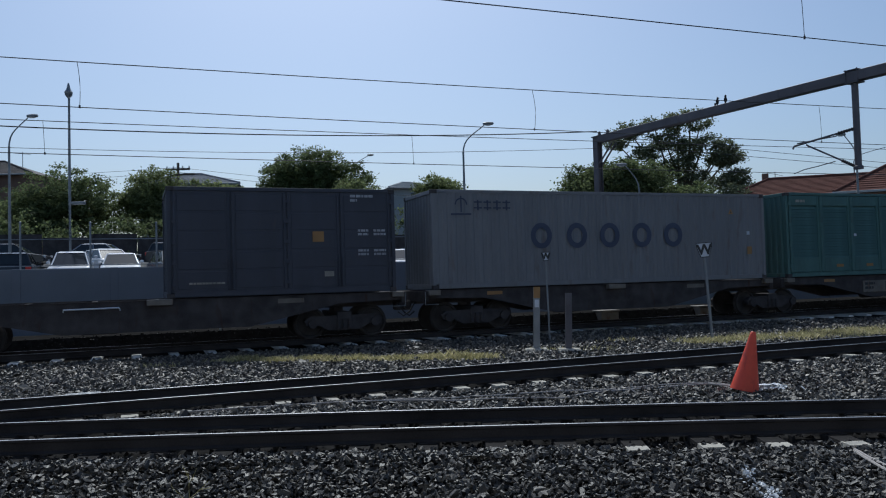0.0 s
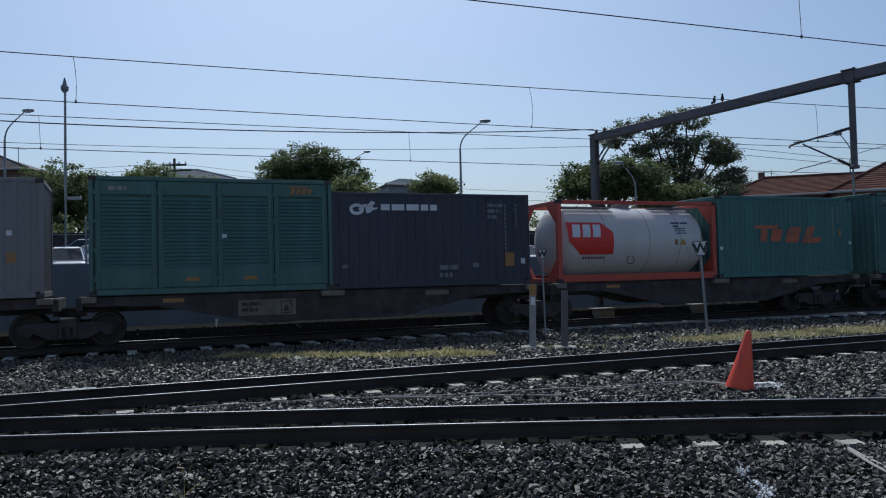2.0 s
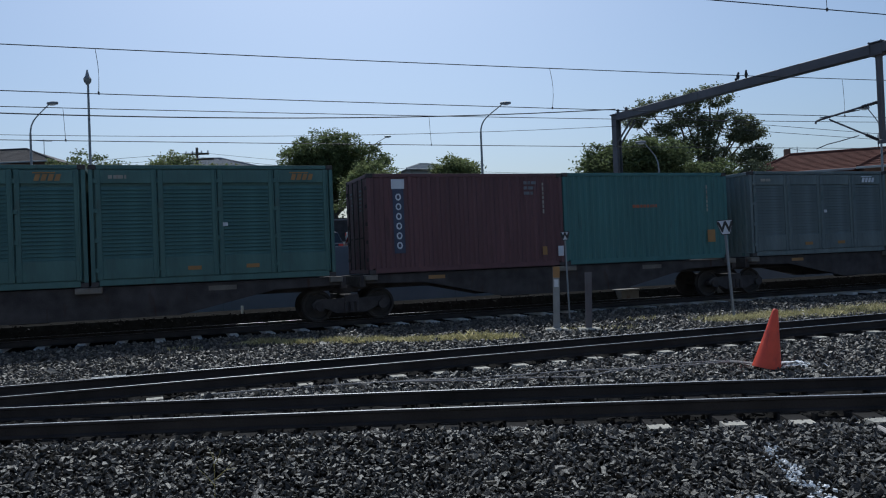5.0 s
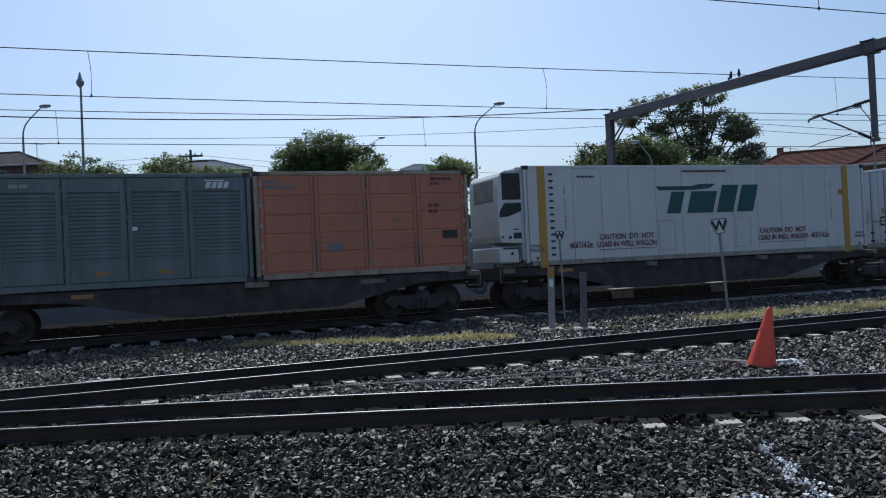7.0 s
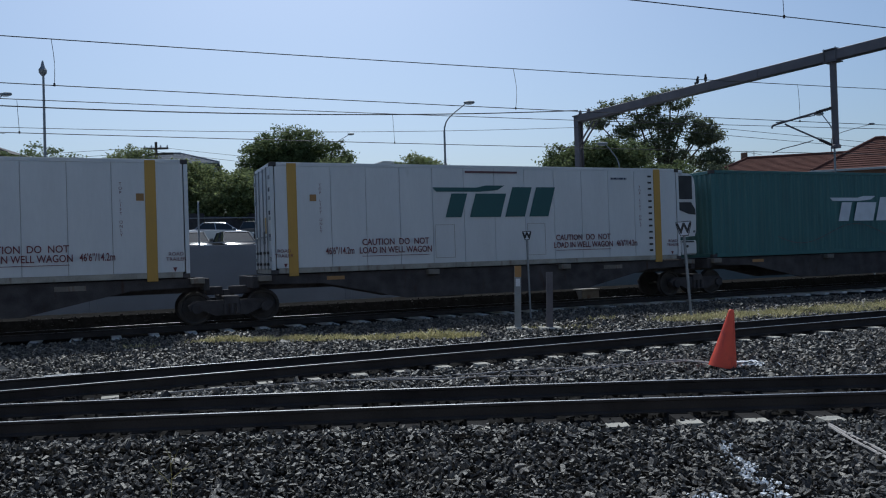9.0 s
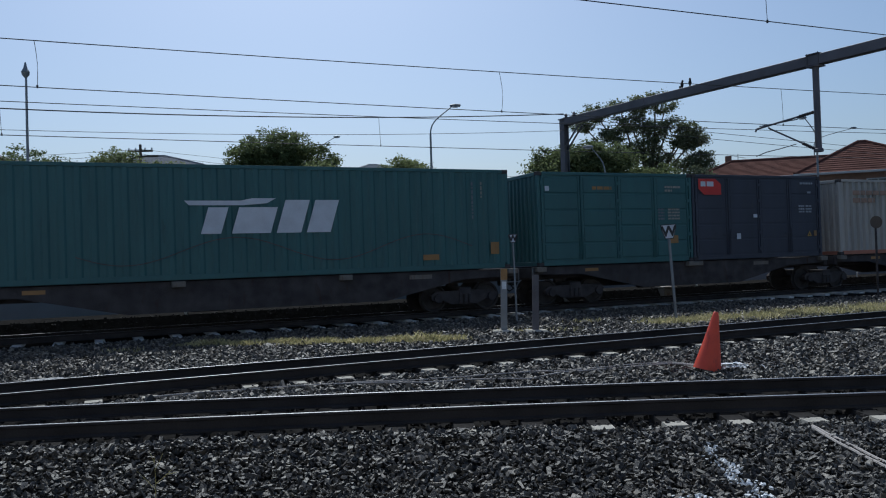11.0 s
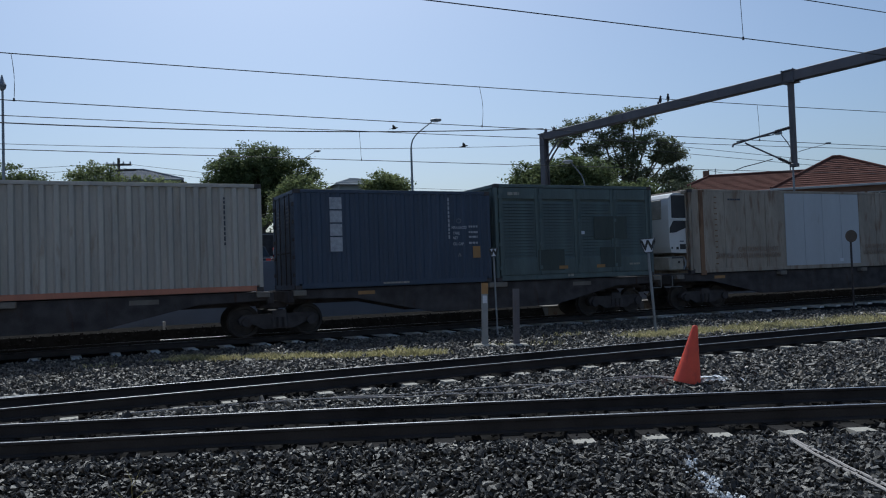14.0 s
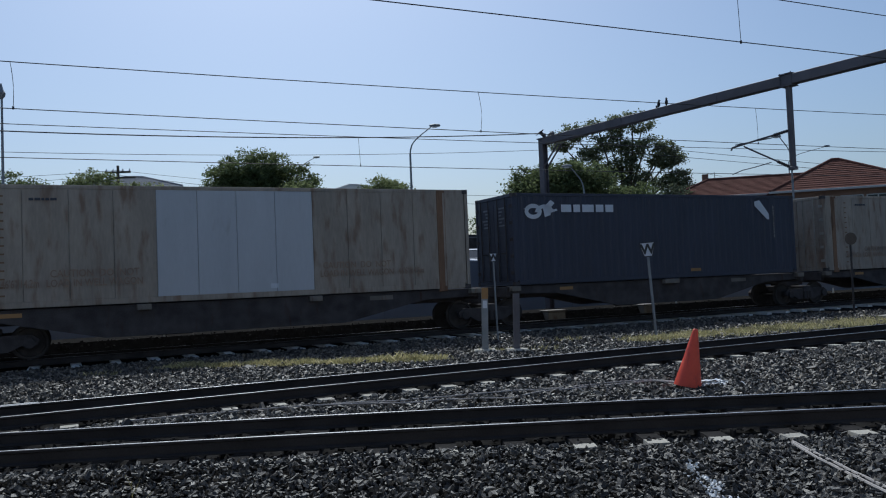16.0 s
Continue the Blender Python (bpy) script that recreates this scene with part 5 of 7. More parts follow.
    part("marker_plate", Shape().box(h - 3.6, h - 2.9, -1.156, -1.151, deck - 0.22, deck - 0.1), "worn_pad", ob)
    if plate:
        p = part("number_board", Shape().box(-2.5, -1.0, -1.19, -1.155, deck - 0.62, deck - 0.2, 0.008), "worn_pad", ob, "pale number board with dark bars")
        bars(p, -2.42, deck - 0.31, (0.5, 0.42), "black", -1.195, 0.09)
        sq = Shape().box(-1.40, -1.10, -1.194, -1.19, deck - 0.575, deck - 0.55).box(-1.40, -1.10, -1.194, -1.19, deck - 0.27, deck - 0.245)
        sq.box(-1.40, -1.375, -1.194, -1.19, deck - 0.55, deck - 0.27).box(-1.125, -1.10, -1.194, -1.19, deck - 0.55, deck - 0.27)
        sign_frame = part("frame", sq, "black", p)
        part("symbol", Shape().prism([(-1.34, deck - 0.52), (-1.16, deck - 0.52), (-1.25, deck - 0.33)], -1.194, -1.19), "black", sign_frame)
    if open_deck:
        part("deck_rail", Shape().tube([(-2.2, -1.16, deck - 0.24), (-2.19, -1.22, deck - 0.19), (-0.95, -1.22, deck - 0.18), (-0.92, -1.16, deck - 0.25)], 0.022, 6), "logo_white", ob, "pale hand rail along the sill")
    for x in (-1, 1):
        if x == -1 and joined:
            continue
        place = join - (a + b) / 2 if x == 1 and join else x * (h - 1.75)
        bg = part("bogie", BOGIE, None, ob, at=Matrix.Translation((place, 0, 0)))
        for k in (-0.88, 0.88):
            m = Matrix.Translation((k, 0, WHEEL_R))
            WHEELS.append((part("wheelset", WSET, None, bg, at=m), m))
    return ob


DARK = "grimy dark skeletal container wagon on two bogies"
wagon(-14.35, -1.25, DARK + " half empty", open_deck=True)
wagon(-0.75, 12.05, DARK, join=12.23)
wagon(12.42, 25.1, DARK + " with a number board", plate=True, join=25.32, joined=True)
wagon(25.55, 38.35, DARK, joined=True)
wagon(38.85, 51.65, DARK, join=51.84)
wagon(52.03, 64.75, DARK, join=64.94, joined=True)
wagon(65.12, 77.95, DARK, joined=True)
wagon(78.5, 93.4, DARK + " below white box", join=93.98)
wagon(94.5, 109.1, DARK + " below white box", join=109.4, joined=True)
wagon(109.65, 125.1, DARK + " below the longest container", joined=True)
wagon(125.5, 138.2, DARK, join=138.42)
wagon(138.6, 151.35, DARK + " with a number board", plate=True, join=151.55, joined=True)
wagon(151.75, 164.6, DARK, joined=True)
wagon(165.0, 179.8, DARK + " below cream box", join=180.2)
wagon(180.6, 193.5, DARK, join=193.95, joined=True)
wagon(194.4, 208.0, DARK, joined=True)
wagon(-28.0, -14.8, DARK + " running empty")


# ---- wall, fence and car park behind the train ----
def boundary_wall():
    base = root("wall_north", Matrix(), "low grey precast concrete wall along the railway", "wall", kind="structure")
    s = -60.0
    while s < 70:
        part("wall_panel", Shape().box(0.012, 2.988, -0.09, 0.09, -0.3, 2.44, 0.012), "wall", base, at=line_pose(s, WALL_Q))
        part("wall_post", Shape().box(-0.13, 0.13, -0.13, 0.14, -0.3, 2.45, 0.012), "wall", base, at=line_pose(s, WALL_Q + 0.02))
        s += 3.0


boundary_wall()


def wire_fence():
    fence = root("wire_fence", Matrix(), "galvanised post and wire fence above the wall", "fence")
    post = Shape().tube([(0, 0, 0), (0, 0, 1.62)], 0.032, 8).lathe([(0.04, 1.6), (0.036, 1.64), (0.01, 1.66)], 8).mesh("post", "galv", True)
    for i in range(-9, 12):
        part("post", post, None, fence, at=line_pose(-11.9 + 2.15 * i, WALL_Q + 0.16, 2.4))
    for z in (2.55, 3.45):
        part("rail", Shape().tube([on_line(-32, WALL_Q + 0.16, z), on_line(13, WALL_Q + 0.16, z)], 0.018, 6), "galv", fence)


wire_fence()


def car_model(paint, label, tall=1.45, long=4.5, hatch=False):
    """Built once at the origin, nose towards -y."""
    ob = root("car", Matrix(), label, "car", "cars in the car park")
    l, w = long / 2, 0.88
    body = Shape()
    prof = [(-l, 0.35), (-l - 0.02, 0.55), (-l + 0.12, 0.72), (-l + 1.15, 0.90), (l - 0.75, 0.95), (l - 0.08, 0.90), (l, 0.6), (l - 0.02, 0.33), (l - 0.5, 0.25), (-l + 0.5, 0.25)]
    n = len(prof)
    for x, k in ((-w, 0.0), (-w + 0.07, 1.0), (w - 0.07, 1.0), (w, 0.0)):
        body.v += [(x, y * (0.985 if k == 0 else 1.0), z - (0.05 if k == 0 and z > 0.8 else 0)) for y, z in prof]
    for i in range(3):
        body.f += [(i * n + j, i * n + (j + 1) % n, (i + 1) * n + (j + 1) % n, (i + 1) * n + j) for j in range(n)]
    body.f += [tuple(range(n - 1, -1, -1)), tuple(range(3 * n, 4 * n))]
    part("body", body, paint, ob, smooth=True)
    y0, y1 = -l + 1.05, (l - 0.2 if hatch else l - 0.65)
    ya, yb = y0 + 0.75, (y1 - 0.25 if hatch else y1 - 0.6)
    cabin = Shape()
    cabin.v = [(-0.78, y0, 0.88), (0.78, y0, 0.88), (0.78, y1, 0.92), (-0.78, y1, 0.92), (-0.60, ya, tall - 0.06), (0.60, ya, tall - 0.06), (0.60, yb, tall - 0.05), (-0.60, yb, tall - 0.05)]
    cabin.f = [(0, 1, 5, 4), (1, 2, 6, 5), (2, 3, 7, 6), (3, 0, 4, 7), (4, 5, 6, 7)]
    part("window_glass", cabin, "pane", ob, "dark tinted glass")
    roof = Shape().add([(-0.62, ya - 0.06, tall - 0.075), (0.62, ya - 0.06, tall - 0.075), (0.62, yb + 0.06, tall - 0.065), (-0.62, yb + 0.06, tall - 0.065), (-0.5, ya + 0.15, tall), (0.5, ya + 0.15, tall), (0.5, yb - 0.15, tall), (-0.5, yb - 0.15, tall)], [(0, 1, 2, 3), (4, 5, 6, 7), (0, 1, 5, 4), (1, 2, 6, 5), (2, 3, 7, 6), (3, 0, 4, 7)])
    part("roof", roof, paint, ob, smooth=True)
    for x in (-1, 1):
        for a, b in (((x * 0.79, y0, 0.88), (x * 0.61, ya, tall - 0.06)), ((x * 0.79, y1, 0.92), (x * 0.61, yb, tall - 0.05)), ((x * 0.80, (y0 + y1) / 2, 0.9), (x * 0.615, (ya + yb) / 2, tall - 0.05))):
            part("pillar", Shape().tube([a, b], 0.035, 6), paint, ob)
        part("mirror", Shape().box(*sorted((x * 0.86, x * 1.03)), y0 + 0.25, y0 + 0.38, 0.93, 1.07, 0.03), paint, ob)
        part("headlight", Shape().box(*sorted((x * 0.5, x * 0.82)), -l - 0.015, -l + 0.08, 0.58, 0.72, 0.02), "plastic", ob)
        part("tail_light", Shape().box(*sorted((x * 0.6, x * 0.84)), l - 0.06, l + 0.01, 0.62, 0.82, 0.02), "logo_red", ob)
        for y in (-l + 0.85, l - 0.85):
            wh = part("wheel", Shape().lathe([(0.2, -0.1), (0.31, -0.1), (0.33, -0.06), (0.33, 0.06), (0.31, 0.1), (0.2, 0.1)], 18, "X", (x * 0.78, y, 0.33)), "rubber", ob)
            part("rim", Shape().lathe([(0.03, -0.105), (0.2, -0.105), (0.2, 0.105), (0.03, 0.105)], 10, "X", (x * 0.78, y, 0.33)), "galv", wh)
    part("grille", Shape().box(-0.42, 0.42, -l - 0.02, -l + 0.05, 0.42, 0.66, 0.01), "black", ob)
    part("number_plate", Shape().box(-0.19, 0.19, -l - 0.03, -l, 0.36, 0.46), "logo_white", ob)
    return ob


MODELS = [car_model("car_white", "parked white station wagon with dark glass", 1.55, 4.6, True), car_model("car_silver", "parked silver four door sedan", 1.44, 4.5), car_model("car_dark", "parked dark hatchback with tinted glass", 1.48, 4.1, True), car_model("car_white", "parked white four door sedan", 1.45, 4.6), car_model("car_red", "parked dull red small hatchback", 1.46, 4.0, True)]
used = set()
for k, (s, q, kind, turn) in enumerate([(-16.0, 21.0, 0, 0), (-13.5, 21.2, 2, 180), (-11.1, 21.0, 0, 0), (-9.7, 26.0, 3, 24), (-8.9, 20.9, 3, 0), (-6.4, 22.0, 2, 12), (-4.6, 21.2, 2, 0), (-2.4, 21.0, 2, 4), (0.0, 21.2, 2, 180), (2.6, 21.0, 4, 0), (5.2, 21.1, 3, 0), (8.0, 21.0, 2, 0), (10.6, 21.2, 1, 0), (13.3, 21.0, 3, 0), (16.0, 21.0, 0, 0), (-20.3, 34.0, 1, 75), (-15.2, 34.0, 2, 78), (-10.2, 34.0, 1, 72), (-5.4, 34.0, 2, 78), (-1.6, 34.0, 1, 85), (1.8, 34.5, 2, 80), (6.9, 34.0, 0, 85), (12.5, 34.0, 3, 95)]):
    m = line_pose(s, q, ground_height(q) + 0.02, turn)
    if kind in used:
        copy_thing(MODELS[kind], m)
    else:
        used.add(kind)
        MODELS[kind].matrix_basis = m


# ---- lamps and poles ----
def street_lamp(x, y, top, reach, label="tall galvanised street lamp with a curved arm", z0=None):
    z0 = 1.6 if z0 is None else z0
    ob = root("street_lamp", pose(x, y, z0), label, "street lamp", "street lamps")
    h = top - z0
    sgn = 1 if reach > 0 else -1
    part("pole", Shape().tube([(0, 0, -0.3), (0, 0, h * 0.5), (0, 0, h - 1.6)], 0.085, 10, 0.055), "galv", ob, smooth=True)
    arc = [(reach * p, 0, h - d) for p, d in ((0.0, 1.62), (0.02, 1.40), (0.08, 1.15), (0.18, 0.94), (0.32, 0.76), (0.52, 0.55), (1.0, 0.10))]
    part("arm", Shape().tube(arc, 0.045, 8, 0.03), "galv", ob, smooth=True)
    head = Shape().lathe([(0.02, -0.32), (0.07, -0.28), (0.105, 0.0), (0.08, 0.27), (0.02, 0.32)], 10, "X", (reach + sgn * 0.22, 0, h - 0.02))
    part("lamp_head", head, "galv", ob, smooth=True)
    part("diffuser", Shape().lathe([(0.02, -0.2), (0.07, -0.14), (0.07, 0.12), (0.02, 0.18)], 8, "X", (reach + sgn * 0.22, 0, h - 0.08)), "plastic", ob)
    part("base_plate", Shape().box(-0.2, 0.2, -0.2, 0.2, -0.02, 0.02), "galv", ob)
    return ob


street_lamp(-23.35, 42, 11.1, 1.05)
street_lamp(1.08, 45, 10.55, 1.25)
street_lamp(-9.0, 75, 13.7, 1.7)
street_lamp(11.3, 46, 8.1, -0.75)
street_lamp(25.6, 49, 10.0, -0.7)
street_lamp(41.5, 80, 14.0, 4.0)

flag = root("light_mast", pose(-18.2, 38, 1.9), "slim grey mast with a small pointed floodlight head", "mast")
part("pole", Shape().tube([(0, 0, -0.3), (0, 0, 4.5), (0.02, 0, 9.2)], 0.085, 10, 0.05), "galv", flag, smooth=True)
part("lamp_head", Shape().lathe([(0.05, 9.1), (0.17, 9.25), (0.19, 9.4), (0.1, 9.55), (0.03, 9.85)], 10), "galv", flag, smooth=True)
part("side_lamp", Shape().box(0.1, 0.75, -0.1, 0.1, 3.9, 4.05, 0.03), "galv", flag)

pole = root("power_pole", pose(-28.9, 85, 1.6), "timber power pole with two cross-arms", "power pole")
part("pole", Shape().tube([(0, 0, -0.3), (0, 0, 13.4)], 0.22, 10, 0.14), "bark", pole)
part("cross_arm", Shape().box(-1.3, 1.3, -0.08, 0.08, 12.6, 12.8), "bark", pole)
part("cross_arm", Shape().box(-0.4, 1.9, -0.28, -0.12, 12.0, 12.2), "bark", pole)
for x in (-1.2, -0.5, 0.5, 1.2):
    part("insulator", Shape().lathe([(0.06, 12.8), (0.09, 12.9), (0.05, 13.05)], 8, "Z", (x, 0, 0)), "plastic", pole)
for k, (x1, z1) in enumerate(((-90, 15.5), (-90, 14.9), (20, 10.5), (20, 9.9))):
    pts = []
    for i in range(13):
        t = i / 12
        pts.append((-28.9 + (x1 + 28.9) * t, 85 + 4 * t, 14.5 - 0.5 * (k % 2) + (z1 - 14.5) * t - 3 * t * (1 - t)))
    thing("service_wire", Shape().tube(pts, 0.02, 5), "wire", Matrix(), "thin dark overhead service wire", "wire", "service wires")


# ---- gantry over the tracks ----
GANTRY_A, GANTRY_B = Vector((6.06, 31.1, 0)), Vector((11.47, 21.87, 0))
beam_way = (GANTRY_B - GANTRY_A).normalized()
turn = math.degrees(math.atan2(beam_way.y, beam_way.x))
gan = root("overhead_gantry", pose(GANTRY_A.x, GANTRY_A.y, 0, 0, 0, turn), "dark weathered steel portal gantry over the tracks", "gantry")
SPAN, TOP = 27.0, 7.14
for x in (0.0, SPAN):
    col = Shape().box(x - 0.125, x + 0.125, -0.13, -0.108, 0, TOP).box(x - 0.125, x + 0.125, 0.108, 0.13, 0, TOP).box(x - 0.012, x + 0.012, -0.108, 0.108, 0, TOP)
    c = part("column", col, "gantry", gan)
    part("column_cap", Shape().box(x - 0.17, x + 0.17, -0.17, 0.17, TOP, TOP + 0.04), "gantry", c)
    part("footing", Shape().box(x - 0.5, x + 0.5, -0.5, 0.5, -0.3, 0.12, 0.03), "concrete", c)
part("beam", Shape().box(0.135, SPAN - 0.135, -0.14, 0.14, TOP - 0.24, TOP + 0.05, 0.012), "gantry", gan)
for x in (4.0, 8.0, 16.0):
    part("splice_plate", Shape().box(x - 0.35, x + 0.35, -0.155, -0.14, TOP - 0.235, TOP + 0.045, 0.004), "gantry", gan)
for y in (-0.1, 0.1):
    part("knee_brace", Shape().tube([(0.1, y, TOP - 1.15), (0.95, y, TOP - 0.36)], 0.035, 6), "gantry", gan)
for x, y in ((0.25, -0.1), (0.5, 0.1), (0.72, -0.1)):
    part("insulator", Shape().lathe([(0.03, TOP), (0.07, TOP + 0.06), (0.05, TOP + 0.1), (0.07, TOP + 0.14), (0.02, TOP + 0.2)], 8, "Z", (x, y, 0)), "gantry", gan)
DROP = (GANTRY_B - GANTRY_A).length
drop = part("drop_tube", Shape().tube([(DROP, 0, TOP - 0.26), (DROP, 0, 4.48)], 0.09, 12), "gantry", gan, smooth=True)
for z in (TOP - 0.28, TOP + 0.06):
    part("clamp", Shape().box(DROP - 0.2, DROP + 0.2, -0.17, 0.17, z, z + 0.03), "gantry", drop)
for x in (-0.17, 0.17):
    part("clamp_bolt", Shape().tube([(DROP + x, -0.15, TOP - 0.30), (DROP + x, -0.15, TOP + 0.11)], 0.016, 6), "gantry", drop)
part("end_cap", Shape().lathe([(0.13, 4.46), (0.13, 4.54), (0.1, 4.56)], 12, "Z", (DROP, 0, 0)), "gantry", drop)


arm = root("cantilever", Matrix(), "steel registration arm with ribbed insulators", "cantilever")
D = GANTRY_B


def T(dx, z):
    """A place on the arm, dx from the drop tube."""
    return (D.x + dx * 1.037, D.y + 0.45 * abs(dx), 1.78 + (z - 1.78) * 1.037)


part("top_tube", Shape().tube([T(-0.1, 5.45), T(-1.42, 5.12)], 0.028, 8), "gantry", arm)
part("strut_tube", Shape().tube([T(-0.15, 4.5), T(-1.1, 5.1), T(-1.14, 5.14)], 0.024, 8), "gantry", arm)
part("steady_tube", Shape().tube([T(-0.45, 5.3), T(-1.35, 5.19)], 0.016, 6), "gantry", arm)
for a, b in ((T(-0.02, 5.47), T(-0.42, 5.37)), (T(-0.06, 4.44), T(-0.36, 4.63))):
    a, b = Vector(a), Vector(b)
    sh = Shape().lathe([(0.03, 0.0)] + [(r, (b - a).length * (i + k) / 7) for i in range(7) for r, k in ((0.036, 0.1), (0.052, 0.4), (0.052, 0.55), (0.036, 0.85))] + [(0.03, (b - a).length)], 10)
    part("insulator", sh, "under", arm, at=Matrix.Translation(a) @ (b - a).to_track_quat("Z", "Y").to_matrix().to_4x4())
part("hook", Shape().tube([T(-1.42, 5.12), T(-1.45, 5.04)], 0.03, 6), "gantry", arm)
part("pull_off_arm", Shape().tube([T(-0.5, 4.62), T(-0.9, 4.52), T(-1.2, 4.46), T(-1.45, 4.36)], 0.014, 6), "gantry", arm)

# birds on the beam
for dx, s in ((5.95, 1), (6.28, -1)):
    b = root("bird", gan.matrix_basis @ pose(dx, 0.0, TOP + 0.05, 0, 0, 40 * s), "small dark bird perched on the gantry beam", "bird", "birds on the beam")
    part("body", Shape().lathe([(0.01, 0.03), (0.045, 0.09), (0.055, 0.15), (0.04, 0.21), (0.015, 0.25)], 10), "feather", b, smooth=True)
    part("head", Shape().lathe([(0.01, 0.21), (0.035, 0.24), (0.035, 0.27), (0.01, 0.3)], 8, "Z", (0.015, 0, 0)), "feather", b, smooth=True)
    part("beak", Shape().tube([(0.045, 0, 0.26), (0.08, 0, 0.255)], 0.008, 5, 0.002), "feather", b)
    part("tail", Shape().box(-0.1, -0.03, -0.015, 0.015, 0.0, 0.1), "feather", b)
    for y in (-0.02, 0.02):
        part("leg", Shape().tube([(0, y, 0), (0, y, 0.06)], 0.006, 5), "feather", b)


# ---- two birds that fly in and settle on the feeder cable ----
FLIGHTS = (
    ((0.0, -112.42, 45.26, 8.4), (3.63, -84.11, 43.08, 8.4), (7.26, -55.79, 40.9, 8.4), (10.29, -32.2, 39.09, 8.4), (12.1, -18.04, 38.0, 8.4), (12.3, -15.97, 37.52, 8.76), (12.7, -11.99, 36.57, 9.06), (13.1, -8.05, 35.61, 8.89), (13.5, -4.36, 34.66, 8.51), (13.9, -0.7, 33.7, 8.08), (14.1, 0.88, 33.23, 7.88), (14.3, 2.29, 32.75, 7.76), (14.5, 3.54, 32.27, 7.61), (14.8, 5.04, 31.55, 7.51), (15.3, 5.91, 30.7, 7.36), (16.0, 5.91, 30.7, 7.36)),
    ((0.0, -109.62, 45.14, 7.87), (3.57, -81.77, 43.0, 7.87), (7.14, -53.93, 40.86, 7.87), (10.12, -30.72, 39.07, 7.87), (11.9, -16.8, 38.0, 7.87), (12.1, -14.69, 37.49, 7.68), (13.5, -0.7, 33.92, 6.94), (13.9, 2.38, 32.9, 6.96), (14.1, 3.57, 32.39, 7.1), (14.3, 4.63, 31.88, 7.31), (14.5, 5.29, 31.37, 7.42), (14.8, 5.86, 30.6, 7.34), (15.2, 6.33, 30.9, 7.32), (16.0, 6.33, 30.9, 7.32)))
FLYERS = []
for flight in FLIGHTS:
    b = root("bird", pose(*flight[0][1:]), "small dark bird flying over to perch on a cable", "bird", "flying birds")
    part("body", Shape().lathe([(0.008, -0.13), (0.035, -0.07), (0.045, 0.0), (0.032, 0.07), (0.012, 0.10)], 10, "X"), "feather", b, smooth=True)
    part("head", Shape().lathe([(0.008, 0.07), (0.028, 0.095), (0.028, 0.125), (0.008, 0.15)], 8, "X", (0, 0, 0.012)), "feather", b, smooth=True)
    part("beak", Shape().tube([(0.145, 0, 0.01), (0.18, 0, 0.005)], 0.008, 5, 0.002), "feather", b)
    part("tail", Shape().prism([(-0.10, -0.012), (-0.22, -0.035), (-0.22, 0.035), (-0.10, 0.012)], -0.006, 0.004, "Z"), "feather", b)
    pair = []
    for y in (-1, 1):
        wing = Shape().prism([(0.06, y * 0.02), (0.07, y * 0.12), (0.0, y * 0.25), (-0.03, y * 0.23), (-0.06, y * 0.10), (-0.05, y * 0.02)], -0.004, 0.006, "Z")
        pair.append((part("wing", wing, "feather", b), y))
    FLYERS.append((b, pair, flight))


# ---- overhead wires along the tracks ----
def wire(label, q, marks, r=0.011, s0=-60.0, s1=110.0):
    """A wire along the line at q, through heights (s, z), with straight ends."""
    pts = []
    n = 40
    (a, za), (b, zb), (c, zc) = marks
    for i in range(n + 1):
        s = s0 + (s1 - s0) * i / n
        z = za * (s - b) * (s - c) / ((a - b) * (a - c)) + zb * (s - a) * (s - c) / ((b - a) * (b - c)) + zc * (s - a) * (s - b) / ((c - a) * (c - b))
        pts.append(on_line(s, q, z))
    return thing("overhead_wire", Shape().tube(pts, r, 5), "wire", Matrix(), label, "wire", "overhead wires")


wire("taut dark contact wire over the tracks", -10.0, ((-20, 5.93), (0.17, 6.05), (20, 6.2)), 0.010)
wire("taut dark catenary wire over the tracks", -10.0, ((-20, 7.1), (0.17, 7.0), (20, 7.2)), 0.010)
wire("taut dark catenary wire over the tracks", -3.4, ((-10.8, 6.41), (-1.36, 6.46), (13.6, 6.66)), 0.011)
wire("taut dark contact wire over the tracks", -3.4, ((-10.8, 5.48), (-1.4, 5.47), (13, 5.52)), 0.010)
wire("taut dark catenary wire over the train", 1.22, ((-11.5, 6.05), (0.46, 6.10), (19.2, 6.33)), 0.011)
wire("taut dark contact wire over the train", 1.22, ((-11.5, 5.21), (0.43, 5.22), (14, 5.28)), 0.011)
wire("thick dark feeder cable fixed to the gantry", 5.3, ((-12.1, 6.63), (1.9, 6.91), (8.4, 7.32)), 0.020, -40, 8.6)
wire("thin dark feeder cable fixed to the gantry", 5.3, ((-12.1, 5.99), (1.9, 6.30), (8.4, 6.66)), 0.009, -40, 8.6)
wire("thin dark feeder cable beyond the gantry", 5.3, ((8.4, 7.2), (25, 6.5), (50, 5.6)), 0.011, 8.6, 80)
wire("thin dark feeder cable beyond the gantry", 5.3, ((8.4, 6.9), (25, 6.25), (50, 5.5)), 0.011, 8.6, 80)
